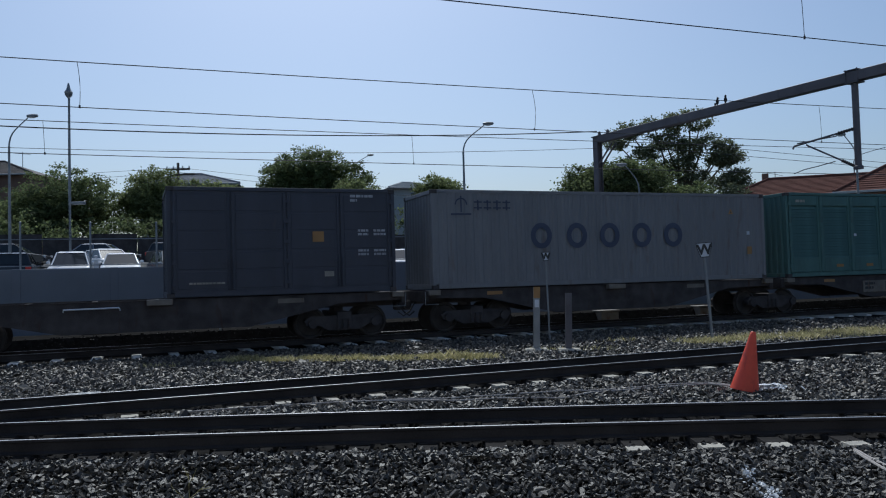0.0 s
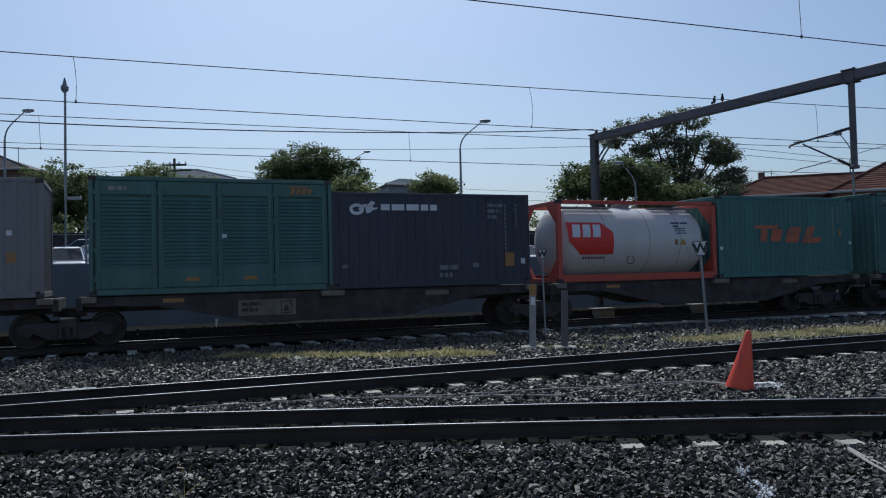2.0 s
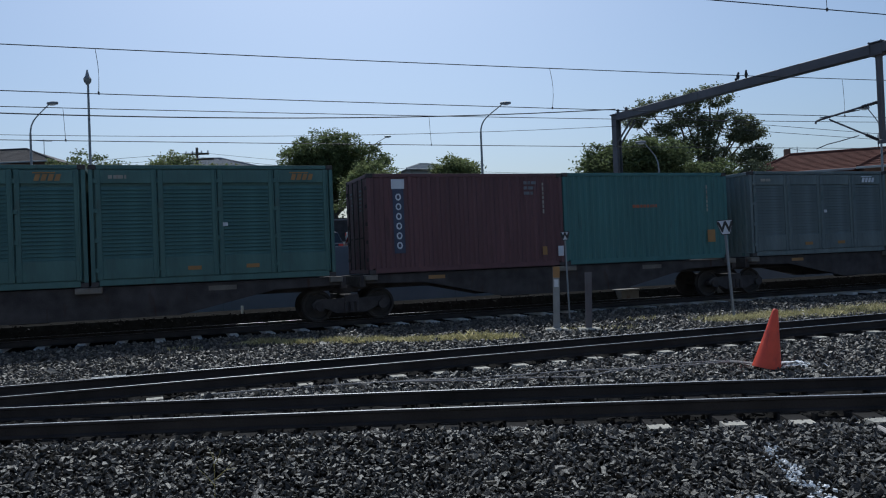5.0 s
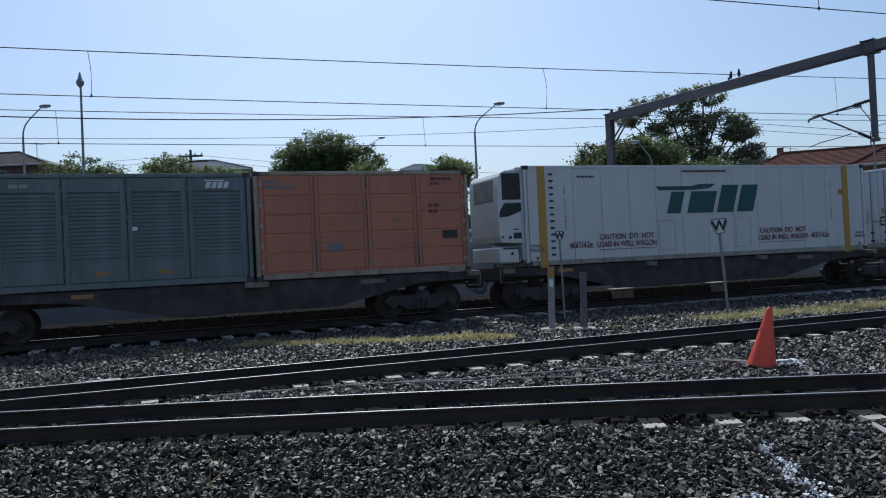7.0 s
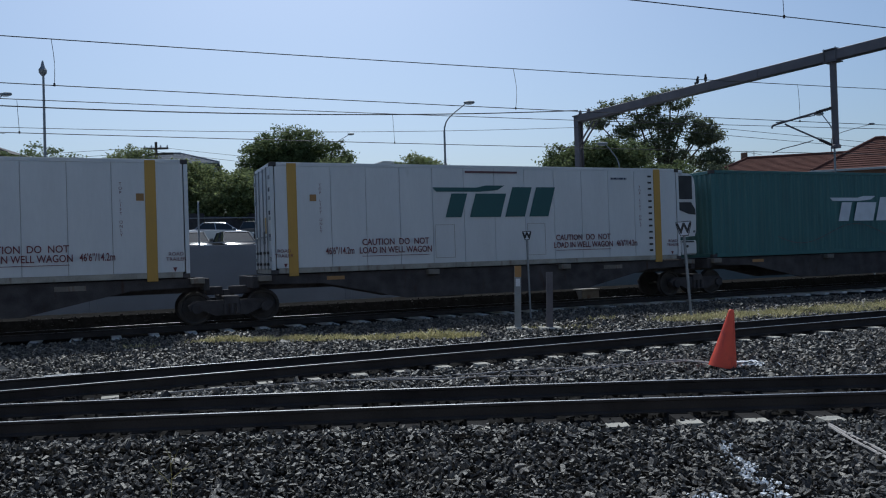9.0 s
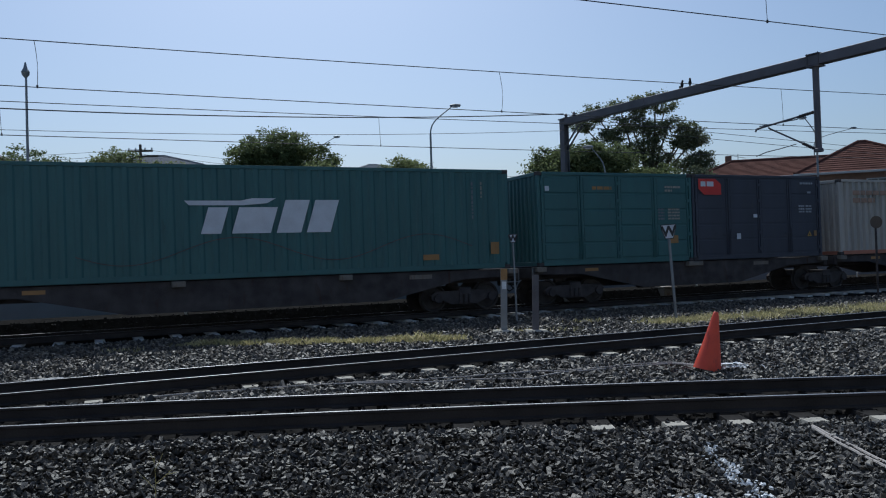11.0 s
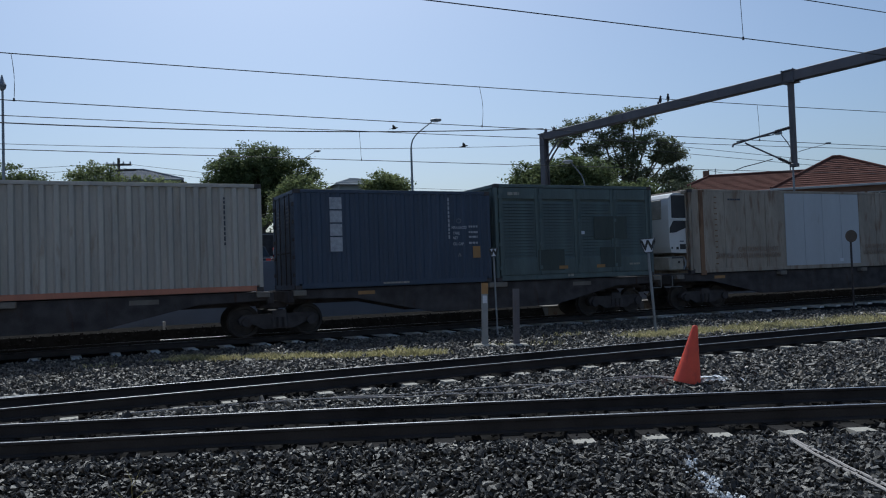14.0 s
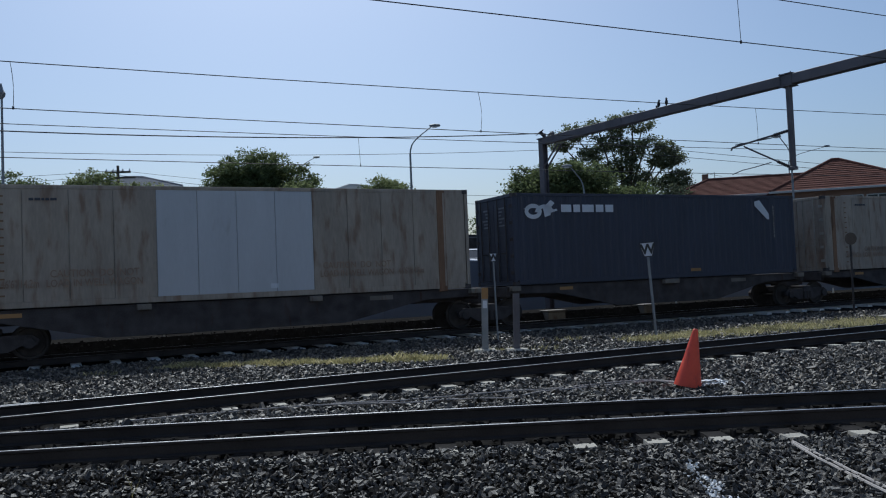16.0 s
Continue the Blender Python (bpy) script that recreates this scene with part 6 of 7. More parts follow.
for s, q, z0, z1, bend in ((3.25, -10.0, 6.06, 7.05, 0.0), (-9.44, -3.4, 5.48, 6.42, 0.03), (1.08, -3.4, 5.47, 6.5, 0.06), (10.77, -3.4, 5.51, 6.61, 0.02), (-10.5, 1.22, 5.21, 6.06, 0.0), (-0.55, 1.22, 5.22, 6.09, 0.0), (11.6, 1.22, 5.27, 6.22, 0.0)):
    pts = [on_line(s + bend * math.sin(math.pi * i / 6) + 0.04 * i / 6, q, z1 + (z0 - z1) * i / 6) for i in range(7)]
    dr = root("dropper_wire", Matrix(), "thin dropper holding the contact wire", "dropper", "droppers")
    part("wire", Shape().tube(pts, 0.006, 5), "wire", dr)
    p = pts[-1]
    part("clip", Shape().box(p.x - 0.015, p.x + 0.015, p.y - 0.015, p.y + 0.015, z0 - 0.02, z0 + 0.04), "wire", dr)


# ---- trees ----
def leaves(name, blobs, count, size, material, seed, tuft=0.42):
    """Leaves gathered in tufts over the skin of lumpy blobs (x, y, z, rx, ry, rz), a few of them deep inside."""
    g = np.random.default_rng(seed)
    arr = np.array(blobs, float)
    vol = arr[:, 3] * arr[:, 5]
    tufts = max(len(blobs) * 7, count // 55)
    home = g.choice(len(blobs), tufts, p=vol / vol.sum())
    d = g.normal(size=(tufts, 3))
    d /= np.linalg.norm(d, axis=1)[:, None]
    reach = g.uniform(0.6, 1.0, tufts)
    lump = np.array([noise.noise(Vector(x) * 2.2 + Vector((i * 7.1, 0, 0))) for x, i in zip(d, home)])
    centre = arr[home, :3] + d * arr[home, 3:] * (reach * (1 + 0.25 * lump))[:, None]
    wide = tuft * g.uniform(0.6, 1.3, tufts)
    pick = g.integers(0, tufts, count)
    p = centre[pick] + g.normal(size=(count, 3)) * wide[pick][:, None] * (0.62, 0.62, 0.36)
    deep = g.uniform(size=count) < 0.2
    inner = g.choice(len(blobs), count, p=vol / vol.sum())
    e = g.normal(size=(count, 3))
    e *= (g.uniform(0, 1, count) ** 0.5 / np.linalg.norm(e, axis=1))[:, None]
    p = np.where(deep[:, None], arr[inner, :3] + e * arr[inner, 3:] * 0.8, p)
    a = g.normal(size=(count, 3)) * (1, 1, 0.55)
    a /= np.linalg.norm(a, axis=1)[:, None]
    c = np.cross(a, g.normal(size=(count, 3)) * (0.6, 0.6, 1.0))
    c /= np.linalg.norm(c, axis=1)[:, None]
    s = size * g.uniform(0.5, 1.3, count)[:, None]
    v = np.stack([p - a * s, p + c * s * 0.6, p + a * s, p - c * s * 0.6], 1).reshape(-1, 3)
    me = bpy.data.meshes.new(name)
    me.vertices.add(count * 4)
    me.vertices.foreach_set("co", v.reshape(-1))
    me.loops.add(count * 4)
    me.loops.foreach_set("vertex_index", np.arange(count * 4))
    me.polygons.add(count)
    me.polygons.foreach_set("loop_start", np.arange(0, count * 4, 4))
    me.update(calc_edges=True)
    me.materials.append(M[material])
    return me


def tree(label, x, y, z0, blobs, count, size, material, seed, trunk_r=0.3):
    """Trunk and limbs reach into each blob; blobs are relative to the foot."""
    ob = root("tree", pose(x, y, z0), label, "tree", "trees behind the railway")
    g = random.Random(seed)
    low = min(b[2] - b[5] for b in blobs)
    fork = max(1.2, low * 0.8)
    part("trunk", Shape().tube([(0, 0, -0.3), (0.1, 0, fork * 0.5), (0.0, 0.1, fork)], trunk_r, 10, trunk_r * 0.7), "bark", ob, smooth=True)
    for b in blobs:
        mid = (b[0] * 0.45 + g.uniform(-0.3, 0.3), b[1] * 0.45, fork + (b[2] - fork) * 0.55)
        part("limb", Shape().tube([(0, 0.1, fork - 0.2), mid, (b[0], b[1], b[2] + b[5] * 0.4)], trunk_r * 0.5, 7, trunk_r * 0.1), "bark", ob)
    tagged(part("crown", leaves("crown", blobs, int(count * 2.5), size * 0.70, material, seed), None, ob), kind="stuff")
    return ob


def lumps(seed, n, w, h, z, d=None, r=(0.3, 0.5)):
    """n blobs spread over an oval crown w wide and h high about height z."""
    g = random.Random(seed)
    out = []
    for i in range(n):
        a, k = 2 * math.pi * i / n + g.uniform(-0.3, 0.3), g.uniform(0.35, 0.95)
        rr = g.uniform(*r) * h
        out.append((math.cos(a) * (w / 2 - rr * 0.8) * k, g.uniform(-1, 1) * (d or w) * 0.3, z + math.sin(a) * (h / 2 - rr * 0.7) * k, rr * 1.15, rr, rr * 0.85))
    return out


G0 = 3.3
tree("dense rounded dark green tree", -11.6, 70, G0, [(-0.9, 0, 7.9, 3.9, 3.2, 2.4), (0.6, -0.6, 8.6, 2.4, 2.2, 1.7), (-2.6, -0.4, 7.4, 2.4, 2.2, 1.9), (3.3, 0, 7.3, 2.0, 1.9, 1.9), (4.3, 0.3, 6.3, 1.3, 1.4, 1.4), (-4.3, 0, 6.1, 1.5, 1.6, 1.3), (0, 0, 5.6, 4.2, 3.0, 2.0), (-0.4, -1.0, 7.0, 3.0, 2.4, 1.8)], 18500, 0.165, "leaf", 1, 0.4)
tree("broad green tree with drooping leafy sides", -31.8, 66, G0, lumps(2, 10, 10, 6.5, 5.2) + [(0, 0, 4.6, 4.2, 3, 3.2)], 15300, 0.165, "leaf", 2)
tree("leafy green tree beside the car park", -25.2, 68, G0, [(0, 0, 6.7, 2.4, 2.2, 2.0), (-0.4, 0, 4.4, 3.2, 2.6, 2.3), (1.7, 0, 5.7, 1.6, 1.6, 1.5), (-1.8, 0, 5.9, 1.4, 1.4, 1.3), (0.4, -0.8, 5.4, 2.2, 1.8, 1.6)], 12500, 0.165, "leaf_light", 3)
tree("broad green tree with drooping leafy sides", -38.5, 68, G0, lumps(4, 9, 8, 5.0, 4.4) + [(0, 0, 3.9, 3.5, 3, 2.8)], 10200, 0.165, "leaf", 4)
tree("low tree with light green leaves", -18.4, 62, G0, lumps(5, 8, 5.5, 5, 4.2) + [(0, 0, 3.2, 2.4, 2, 2.4)], 8500, 0.165, "leaf_light", 5, 0.22)
tree("low tree with light green leaves", -14.4, 60, G0, lumps(6, 8, 5.0, 4.4, 3.6) + [(0, 0, 3.0, 2.3, 2, 2.0)], 7650, 0.165, "leaf_light", 6, 0.22)
tree("small tree with light green leaves", -0.6, 74, G0, lumps(7, 7, 4.6, 4, 6.4) + [(0, 0, 5.6, 2.0, 2, 2.2)], 5950, 0.165, "leaf_light", 7, 0.2)
tree("low tree with light green leaves", -7.2, 62, G0, lumps(15, 8, 4.6, 4.0, 4.4) + [(0, 0, 3.0, 2.2, 2, 2.2)], 6800, 0.165, "leaf_light", 15, 0.2)
tree("tall open gum tree with leafy clumps", 21.0, 70, G0, [(-0.2, 0, 11.7, 1.7, 1.3, 0.9), (1.0, 0, 12.4, 0.9, 0.9, 0.6), (-2.4, 0, 11.6, 1.2, 1.2, 0.8), (-4.6, 0.5, 11.0, 1.3, 1.2, 0.9), (-5.6, 0.5, 9.9, 1.0, 1.0, 0.6), (1.9, 0, 11.3, 1.0, 1.0, 0.7), (-1.4, 0, 10.0, 1.7, 1.2, 0.9), (1.0, 0, 9.5, 1.6, 1.3, 0.9), (3.8, 0, 9.4, 1.2, 1.2, 0.8), (4.7, 0.6, 8.4, 1.2, 1.2, 0.7), (3.3, -0.5, 8.2, 1.3, 1.2, 0.8), (5.0, 0, 6.7, 1.2, 1.2, 0.8), (5.4, 0, 5.7, 1.0, 1.1, 0.7), (3.6, 0, 6.2, 1.3, 1.2, 0.9), (-0.2, 0, 8.0, 1.8, 1.3, 1.0), (-3.4, 0, 8.8, 1.5, 1.2, 0.9), (1.2, 0, 6.5, 1.8, 1.3, 1.0), (5.6, 0, 4.6, 0.9, 1.0, 0.8), (-5.0, 0, 7.6, 1.3, 1.2, 0.8), (-2.2, 0.3, 7.0, 1.9, 1.4, 1.1), (2.4, 0.2, 10.2, 0.9, 0.9, 0.6)], 13000, 0.165, "leaf_gum", 8, 0.34)
tree("spreading flat-topped dark tree", 12.6, 60, G0, lumps(9, 12, 8.6, 3.4, 5.3) + [(0, 0, 5.2, 3.4, 2.6, 1.5), (-3.2, 0, 4.6, 1.2, 1.2, 0.8), (2.8, 0, 5.0, 2.2, 2, 1.6)], 15300, 0.165, "leaf", 9, 0.35)
tree("dark leafy shrub tree beside the gum", 18.2, 62, G0, lumps(10, 9, 7.0, 4.2, 3.4) + [(0, 0, 3.0, 3, 2.4, 2.0)], 10200, 0.165, "leaf", 10)
tree("dark leafy shrub tree beside the red roof", 24.0, 66, G0, lumps(11, 8, 5.0, 3.6, 3.6) + [(0, 0, 2.6, 2.4, 2, 1.8)], 7650, 0.165, "leaf_gum", 11, 0.2)
hedge = [(*on_line(u, 40.6 + 0.5 * math.sin(u), 5.0), 2.4, 1.4, 2.3 + 0.4 * math.sin(u * 1.7)) for u in range(-36, 44, 3)]
tagged(new("hedge", leaves("hedge", hedge, 34000, 0.12, "leaf", 21)), "dark hedge behind the car park fence", "hedge", kind="stuff")
bank = root("garden_fence", Matrix(), "dark timber paling fence behind the car park", "fence")
for u in range(-44, 48, 3):
    part("fence_panel", Shape().box(0.02, 2.98, -0.05, 0.05, 3.3, 5.35 + 0.12 * math.sin(u)), "under", bank, at=line_pose(u, 38.6))


# ---- houses ----
def house(label, x, y, w, d, z0, eave, ridge, ridge_len, roof, walls, turn=0.0, windows=()):
    """Walls, eaves and a hipped or gabled tile roof; windows are x places on the front."""
    ob = root("house", pose(x, y, 0, 0, 0, turn), label, "house", "houses behind the railway")
    part("wall", Shape().box(-w / 2, w / 2, -d / 2, d / 2, z0, eave), walls, ob)
    o = 0.5
    r = ridge_len / 2
    rf = Shape()
    rf.v = [(-w / 2 - o, -d / 2 - o, eave), (w / 2 + o, -d / 2 - o, eave), (w / 2 + o, d / 2 + o, eave), (-w / 2 - o, d / 2 + o, eave), (-r, 0, ridge), (r, 0, ridge)]
    rf.f = [(0, 1, 5, 4), (1, 2, 5), (2, 3, 4, 5), (3, 0, 4), (0, 3, 2, 1)]
    rp = part("roof", rf, roof, ob)
    part("ridge_cap", Shape().tube([(-r, 0, ridge + 0.02), (r, 0, ridge + 0.02)], 0.13, 8), roof, rp)
    for a, b in (((-w / 2 - o, -d / 2 - o), -r), ((w / 2 + o, -d / 2 - o), r)):
        part("hip_cap", Shape().tube([(a[0], a[1], eave + 0.03), (b, 0, ridge + 0.02)], 0.11, 8), roof, rp)
    part("gutter", Shape().box(-w / 2 - o - 0.1, w / 2 + o + 0.1, -d / 2 - o - 0.12, -d / 2 - o, eave - 0.16, eave, 0.02), "render", ob)
    # courses of tiles
    cs = Shape()
    n = 14
    for i in range(1, n):
        t = i / n
        xa, xb = -w / 2 - o + (w / 2 + o - r) * t, w / 2 + o - (w / 2 + o - r) * t
        yy, zz = (-d / 2 - o) * (1 - t), eave + (ridge - eave) * t
        cs.box(xa, xb, yy - 0.04, yy + 0.04, zz - 0.02, zz + 0.022)
    tagged(part("tile_course", cs, roof, rp), kind="stuff")
    for wx in windows:
        f = Shape().box(wx - 0.75, wx + 0.75, -d / 2 - 0.05, -d / 2 + 0.02, eave - 1.75, eave - 0.55)
        win = part("window", f, "render", ob)
        for k in (-1, 1):
            part("pane", Shape().box(wx + k * 0.36 - 0.31, wx + k * 0.36 + 0.31, -d / 2 - 0.062, -d / 2 - 0.05, eave - 1.67, eave - 0.63), "pane", win)
    return ob


h1 = house("brick house with a long red tiled hip roof", 31.5, 66, 15.0, 9, 3, 7.5, 9.35, 8.4, "tiles", "brick", -16, (-3.0, 1.0, 4.0))
part("chimney", Shape().box(-4.6, -4.1, 0.2, 0.7, 8.6, 9.9, 0.02), "brick", h1)
part("antenna", Shape().tube([(-3.6, 0, 9.2), (-3.6, 0, 10.0)], 0.03, 5).tube([(-4.2, 0, 9.9), (-3.0, 0, 9.6)], 0.02, 5), "galv", h1)
house("brick house with a pointed red tiled hip roof", 34.3, 59, 9.6, 8.6, 3, 7.1, 9.68, 0.6, "tiles", "brick", -20, (-3.0, 0.2, 1.9))
house("brown tiled house with pale eaves", -53.0, 90, 16.0, 10, 3, 14.3, 16.5, 5.0, "dark_tiles", "brick", 0, (-2.0, 3.0))
house("pale rendered house with a grey roof", -29.5, 92, 10, 10, 3, 13.0, 14.7, 2.0, "wall", "render", 12, (0.0, 3.0))
house("pale gabled house far behind the trees", -4.9, 98, 6.0, 8, 3, 12.6, 13.7, 1.2, "render", "render", 20, (0.0,))
ant = root("antenna", pose(-47.4, 88, 15.6), "thin roof antenna with cross rods", "antenna")
part("mast", Shape().tube([(0, 0, -0.8), (0, 0, 1.6)], 0.04, 5), "galv", ant)
part("rod", Shape().tube([(-0.9, 0, 1.5), (0.9, 0, 1.3)], 0.03, 5), "galv", ant)


# ---- things beside the tracks ----
def marker_post(x, y, h, band):
    ob = root("marker_post", pose(x, y, -0.02, 0, 1.6, 0), "grey steel marker post in a concrete footing" + (" with orange band" if band else ""), "post", "marker posts")
    ch = Shape().box(-0.075, 0.075, -0.012, 0.0, 0, h, 0.003).box(-0.075, -0.063, 0.0, 0.06, 0, h).box(0.063, 0.075, 0.0, 0.06, 0, h)
    part("post", ch, "galv" if band else "gantry", ob)
    part("footing", Shape().box(-0.27, 0.27, -0.22, 0.22, -0.1, 0.075, 0.03), "concrete", ob)
    if band:
        part("band", Shape().box(-0.078, 0.078, -0.018, -0.0125, h - 0.26, h), "amber", ob, "faded orange band")
        part("sticker", Shape().box(-0.05, 0.05, -0.016, -0.0125, h - 0.48, h - 0.3), "logo_white", ob)


marker_post(2.04, 18.63, 1.52, True)
marker_post(2.76, 18.42, 1.36, False)


def whistle_sign(x, y, size, top, label, lean):
    ob = root("whistle_sign", pose(x, y, -0.05, 0, lean, 0), label, "sign", "whistle signs")
    part("pole", Shape().tube([(0, 0.03, 0), (0, 0.03, top)], 0.038 if size > 0.3 else 0.025, 10), "galv", ob, smooth=True)
    h = size / 2
    part("plate", Shape().prism([(-h * 0.55, top - size), (h * 0.55, top - size), (h * 1.08, top - size * 0.25), (h * 1.08, top), (-h * 1.08, top), (-h * 1.08, top - size * 0.25)], -0.014, -0.008), "logo_white", ob, "white plate")
    part("backing", Shape().prism([(-h * 0.62, top - size - 0.02), (h * 0.62, top - size - 0.02), (h * 1.18, top - size * 0.25), (h * 1.18, top + 0.02), (-h * 1.18, top + 0.02), (-h * 1.18, top - size * 0.25)], -0.008, -0.002), "black", ob)
    part("lettering", words("W", size * 1.08, "black", 0.012), None, ob, at=Matrix.Translation((0, -0.017, top - size * 0.5)))
    part("cap_bracket", Shape().box(-0.05, 0.05, -0.002, 0.03, top - size * 0.7, top - size * 0.55), "galv", ob)


whistle_sign(6.69, 20.18, 0.34, 2.52, "white whistle board with a black W on a pole", -3.2)
whistle_sign(2.68, 21.2, 0.20, 2.42, "small whistle board with a black W near the train", -1.0)
rs = root("round_sign", pose(15.6, 26.2, -0.05), "dark round sign seen from behind on a pole", "sign")
part("pole", Shape().tube([(0, 0, 0), (0, 0, 2.75)], 0.035, 8), "under", rs)
part("disc", Shape().lathe([(0.21, -0.05), (0.21, -0.04)], 24, "Y", (0, 0, 2.6)), "bark", rs)

cone = root("traffic_cone", pose(4.32, 11.72, 0.0, 0, 11, 0), "faded orange plastic traffic cone leaning over", "traffic cone")
part("cone_body", Shape().lathe([(0.205, 0.0), (0.2, 0.03), (0.12, 0.42), (0.045, 0.82), (0.036, 0.86), (0.025, 0.87)], 28), "cone", cone, smooth=True)
sheet_ = Shape()
for i in range(7):
    for j in range(3):
        sheet_.v.append((i * 0.055, j * 0.07, 0.03 + 0.03 * noise.noise((i * 0.9, j * 0.9, 3))))
sheet_.f = [(i * 3 + j, i * 3 + j + 1, i * 3 + j + 4, i * 3 + j + 3) for i in range(6) for j in range(2)]
sheet_.v += [(a, b, c - 0.008) for a, b, c in sheet_.v]
sheet_.f += [tuple(21 + q for q in reversed(f)) for f in sheet_.f[:12]]
thing("crumpled_sheet", sheet_, "logo_white", pose(4.55, 11.75, 0.03, 0, 0, 10), "crumpled scrap of white plastic beside the cone", "scrap")

for u, q in ((-6.0, 3.3), (13.2, 3.3), (22.2, 3.3)):
    thing("peg", Shape().box(-0.04, 0.04, -0.02, 0.02, -0.1, 0.44, 0.006), "white", line_pose(u, q, 0.19), "short white painted survey peg", "peg", "pegs beside the track")
for u, w in ((7.3, 0.74), (11.5, 0.55)):
    bx = root("cable_pit", line_pose(u, 3.1, -0.02), "grimy concrete cable pit with a lid", "cable pit", "cable pits")
    part("pit_body", Shape().box(-w / 2, w / 2, -0.25, 0.25, -0.1, 0.42, 0.03), "worn_pad", bx)
    part("lid", Shape().box(-w / 2 - 0.03, w / 2 + 0.03, -0.28, 0.28, 0.42, 0.48, 0.015), "worn_pad", bx)
kerb = root("concrete_trough", pose(14.4, 22.6, 0.0, 0, 0, 18), "dark concrete trough lids lying in the grass", "trough")
for i in range(2):
    part("lid", Shape().box(i * 0.85, i * 0.85 + 0.8, -0.25, 0.25, -0.02, 0.14, 0.02), "concrete", kerb)


def cable(label, pts, r, material="galv"):
    fine = []
    for i in range(len(pts) - 1):
        a, b = Vector(pts[i]), Vector(pts[i + 1])
        for k in range(5):
            p = a.lerp(b, k / 5)
            fine.append((p.x, p.y, p.z + 0.012 * noise.noise((p.x * 2.1, p.y * 3.0, 0))))
    fine.append(pts[-1])
    thing("cable", Shape().tube(fine, r, 6), material, Matrix(), label, "cable", "cables on the ballast", smooth=True)


cable("pale conduit lying on the ballast", [(3.80, 7.56, 0.04), (3.77, 7.0, 0.035), (3.755, 6.4, 0.02), (3.74, 5.9, 0.01), (3.72, 5.0, 0.0)], 0.014, "cable_grey")
cable("pale conduit lying on the ballast", [(3.77, 7.50, 0.04), (3.715, 6.95, 0.03), (3.69, 6.4, 0.02), (3.67, 5.9, 0.01), (3.64, 5.0, 0.0)], 0.014, "cable_grey")
cable("thin pale cable lying beside the rail", [(-3.74, 10.92, 0.03), (-2.94, 11.15, 0.03), (-2.11, 11.34, 0.03), (-1.06, 11.5, 0.03), (0.02, 11.29, 0.03), (0.82, 11.4, 0.03), (1.55, 11.25, 0.03), (2.15, 11.8, 0.03), (2.6, 11.88, 0.03), (3.37, 12.1, 0.03), (3.94, 12.2, 0.03), (4.2, 11.95, 0.03)], 0.013, "cable_grey")
cable("thin pale cable lying beside the rail", [(-1.0, 11.55, 0.03), (0.0, 11.5, 0.03), (0.85, 11.75, 0.03), (1.65, 11.9, 0.03), (2.53, 11.97, 0.03), (3.44, 12.35, 0.03), (4.01, 12.4, 0.03), (4.22, 12.0, 0.03)], 0.013, "cable_grey")


# ---- grass ----
def grass(name, label, spots, count, seed, tall):
    g = np.random.default_rng(seed)
    pick = g.integers(0, len(spots), count)
    b = np.array(spots, float)[pick]
    x = b[:, 0] + g.normal(0, 1, count) * b[:, 2]
    y = b[:, 1] + g.normal(0, 1, count) * b[:, 3]
    h = tall * b[:, 4] * g.uniform(0.4, 1.2, count)
    a = g.uniform(0, 2 * math.pi, count)
    w = g.uniform(0.004, 0.009, count)
    lx, ly = g.normal(0, 0.45, count) * h, g.normal(0, 0.45, count) * h
    z = np.zeros(count)
    v = np.stack([np.stack([x - np.cos(a) * w, y - np.sin(a) * w, z], 1), np.stack([x + np.cos(a) * w, y + np.sin(a) * w, z], 1), np.stack([x + lx * 0.4 + np.cos(a) * w * 0.7, y + ly * 0.4, z + h * 0.6], 1), np.stack([x + lx, y + ly, z + h], 1)], 1)
    me = bpy.data.meshes.new(name)
    me.vertices.add(count * 4)
    me.vertices.foreach_set("co", v.reshape(-1))
    me.loops.add(count * 4)
    me.loops.foreach_set("vertex_index", np.arange(count * 4))
    me.polygons.add(count)
    me.polygons.foreach_set("loop_start", np.arange(0, count * 4, 4))
    me.update(calc_edges=True)
    me.materials.append(M["grass"])
    tagged(new(name, me), label, "grass", kind="stuff")


strip = [(-5.0 + 0.29 * i, 18.1 - 0.045 * i + 0.15 * math.sin(i * 1.3), 0.2, 0.11, 0.8 + 0.5 * math.sin(i * 2.1)) for i in range(21)] + [(0.6, 17.2, 0.26, 0.14, 1.2), (-1.0, 17.5, 0.25, 0.2, 0.9)]
grass("grass_strip", "dry yellow green grass growing through the ballast", strip, 7500, 31, 0.105)
strip = [(5.4 + 0.3 * i, 19.6 + 0.085 * i + 0.2 * math.sin(i), 0.25, 0.30 + 0.012 * i, 0.8 + 0.3 * math.sin(i * 1.7)) for i in range(2, 32)]
grass("grass_strip", "dry yellow green grass along the track shoulder", strip, 11500, 32, 0.11)
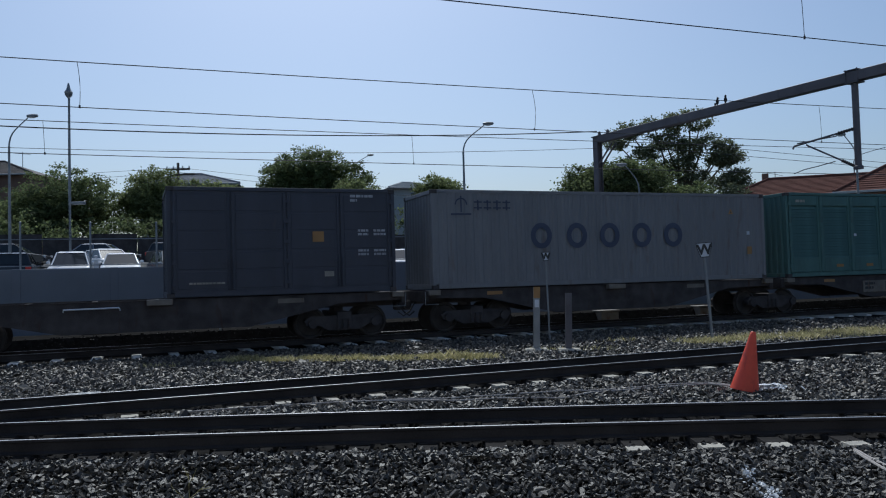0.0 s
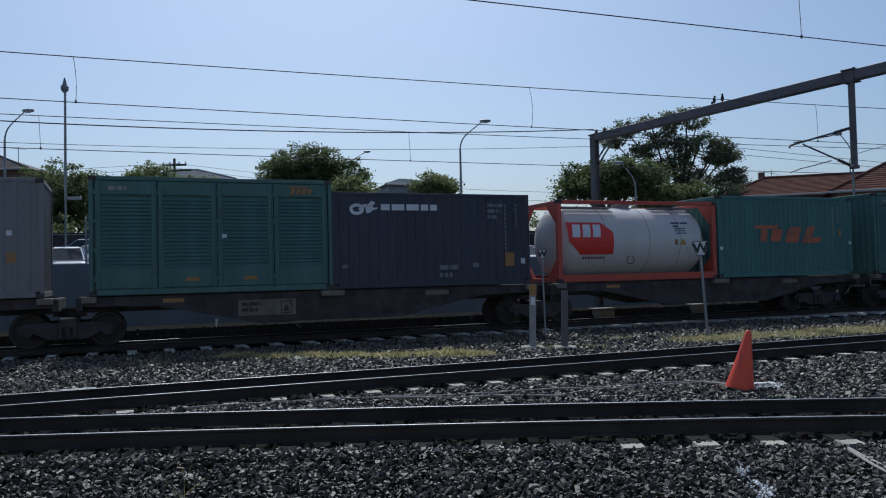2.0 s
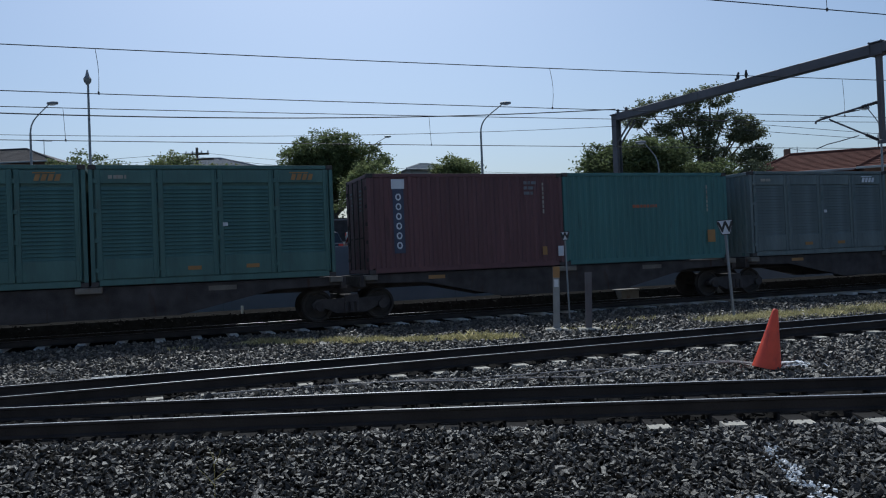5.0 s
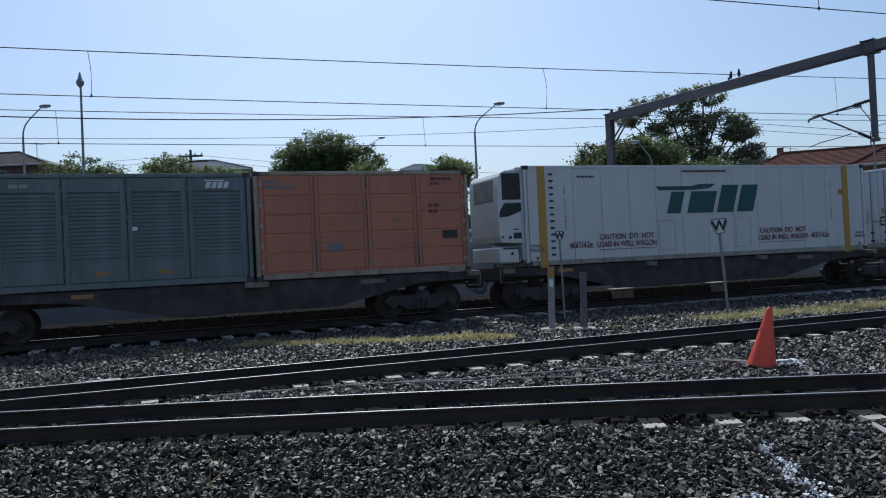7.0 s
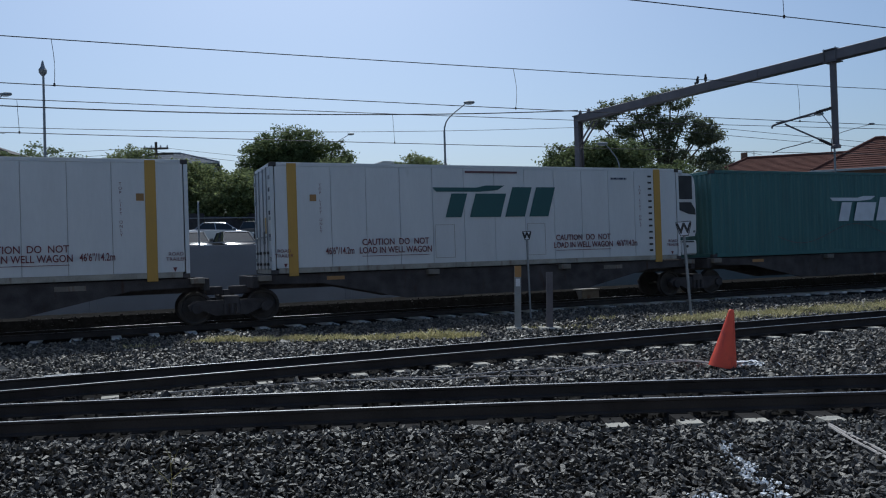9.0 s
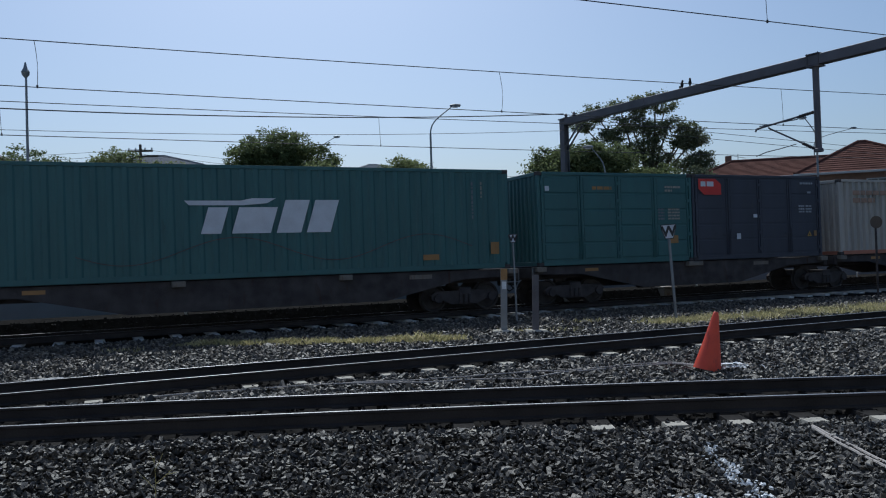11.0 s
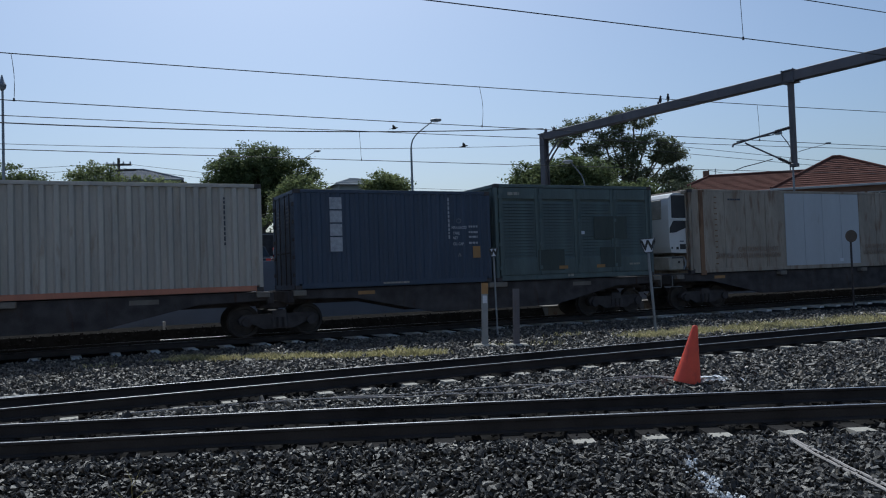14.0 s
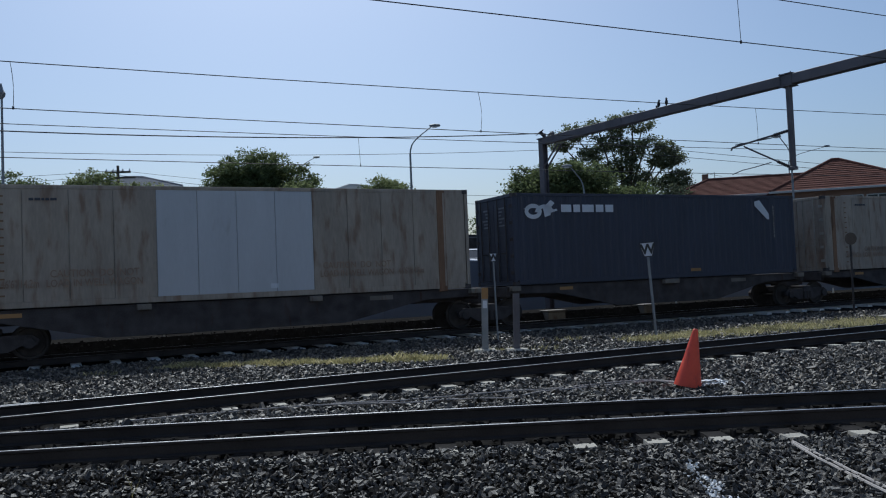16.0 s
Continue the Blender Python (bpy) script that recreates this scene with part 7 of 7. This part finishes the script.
grass("grass_tuft", "sparse dry weed tufts in the ballast", [(3.4, 18.3, 0.3, 0.1, 0.7), (2.4, 18.6, 0.3, 0.1, 0.6), (-6.4, 17.2, 0.25, 0.1, 0.7), (4.4, 20.6, 0.3, 0.1, 0.8)], 260, 33, 0.16)
grass("grass_tuft", "tall pale reedy grass tuft in the ballast", [(0.1, 17.3, 0.18, 0.06, 1.1), (0.4, 17.25, 0.1, 0.06, 0.8)], 110, 34, 0.20)


twig = root("dry_twig", pose(-2.25, 6.75, -0.22), "bare dry weed stalk standing in the ballast", "twig")
for a, b in (((0, 0, 0), (0.0, 0, 0.42)), ((0, 0, 0.18), (0.16, 0.02, 0.32)), ((0, 0, 0.14), (-0.15, 0, 0.30)), ((0, 0, 0.3), (0.07, 0, 0.44)), ((0, 0, 0.36), (-0.05, 0, 0.47)), ((0.09, 0.01, 0.26), (0.2, 0, 0.28))):
    part("stalk", Shape().tube([a, ((a[0] + b[0]) / 2 + 0.006, 0, (a[2] + b[2]) / 2), b], 0.0035, 5, 0.0015), "grass", twig)


# unseen pale wall, added behind the camera to bounce sunlight onto the train
back = root("bounce_wall", Matrix(), "unseen pale wall added behind the camera to bounce light", "wall", kind="structure")
part("wall_face", Shape().box(-60, 60, -9.4, -9.0, -0.4, 7.5), "station", back)
part("coping", Shape().box(-60.1, 60.1, -9.5, -8.9, 7.5, 7.65), "concrete", back)


# ---- movement ----
def motions():
    for ob, m in MOVING:
        walk(ob, [(0.5 * i, Matrix.Translation(ALONG * -travelled(0.5 * i)) @ m) for i in range(33)])
    for ob, m in WHEELS:
        walk(ob, [(i / 30, m @ Matrix.Rotation(-travelled(i / 30) / WHEEL_R, 4, "Y")) for i in range(481)])
    for b, pair, flight in FLYERS:
        down = flight[-2][0]
        walk(b, [(t, pose(x, y, z, 0, -35 if t >= down else -5, -10)) for t, x, y, z in flight])
        for w, side in pair:
            rows = []
            for i in range(161):
                t = i / 10
                beat = 35 * math.sin(2 * math.pi * 3.1 * t) + 8 if t < down else -76.0
                rows.append((t, Matrix.Rotation(radians(side * beat), 4, "X")))
            walk(w, rows)


motions()
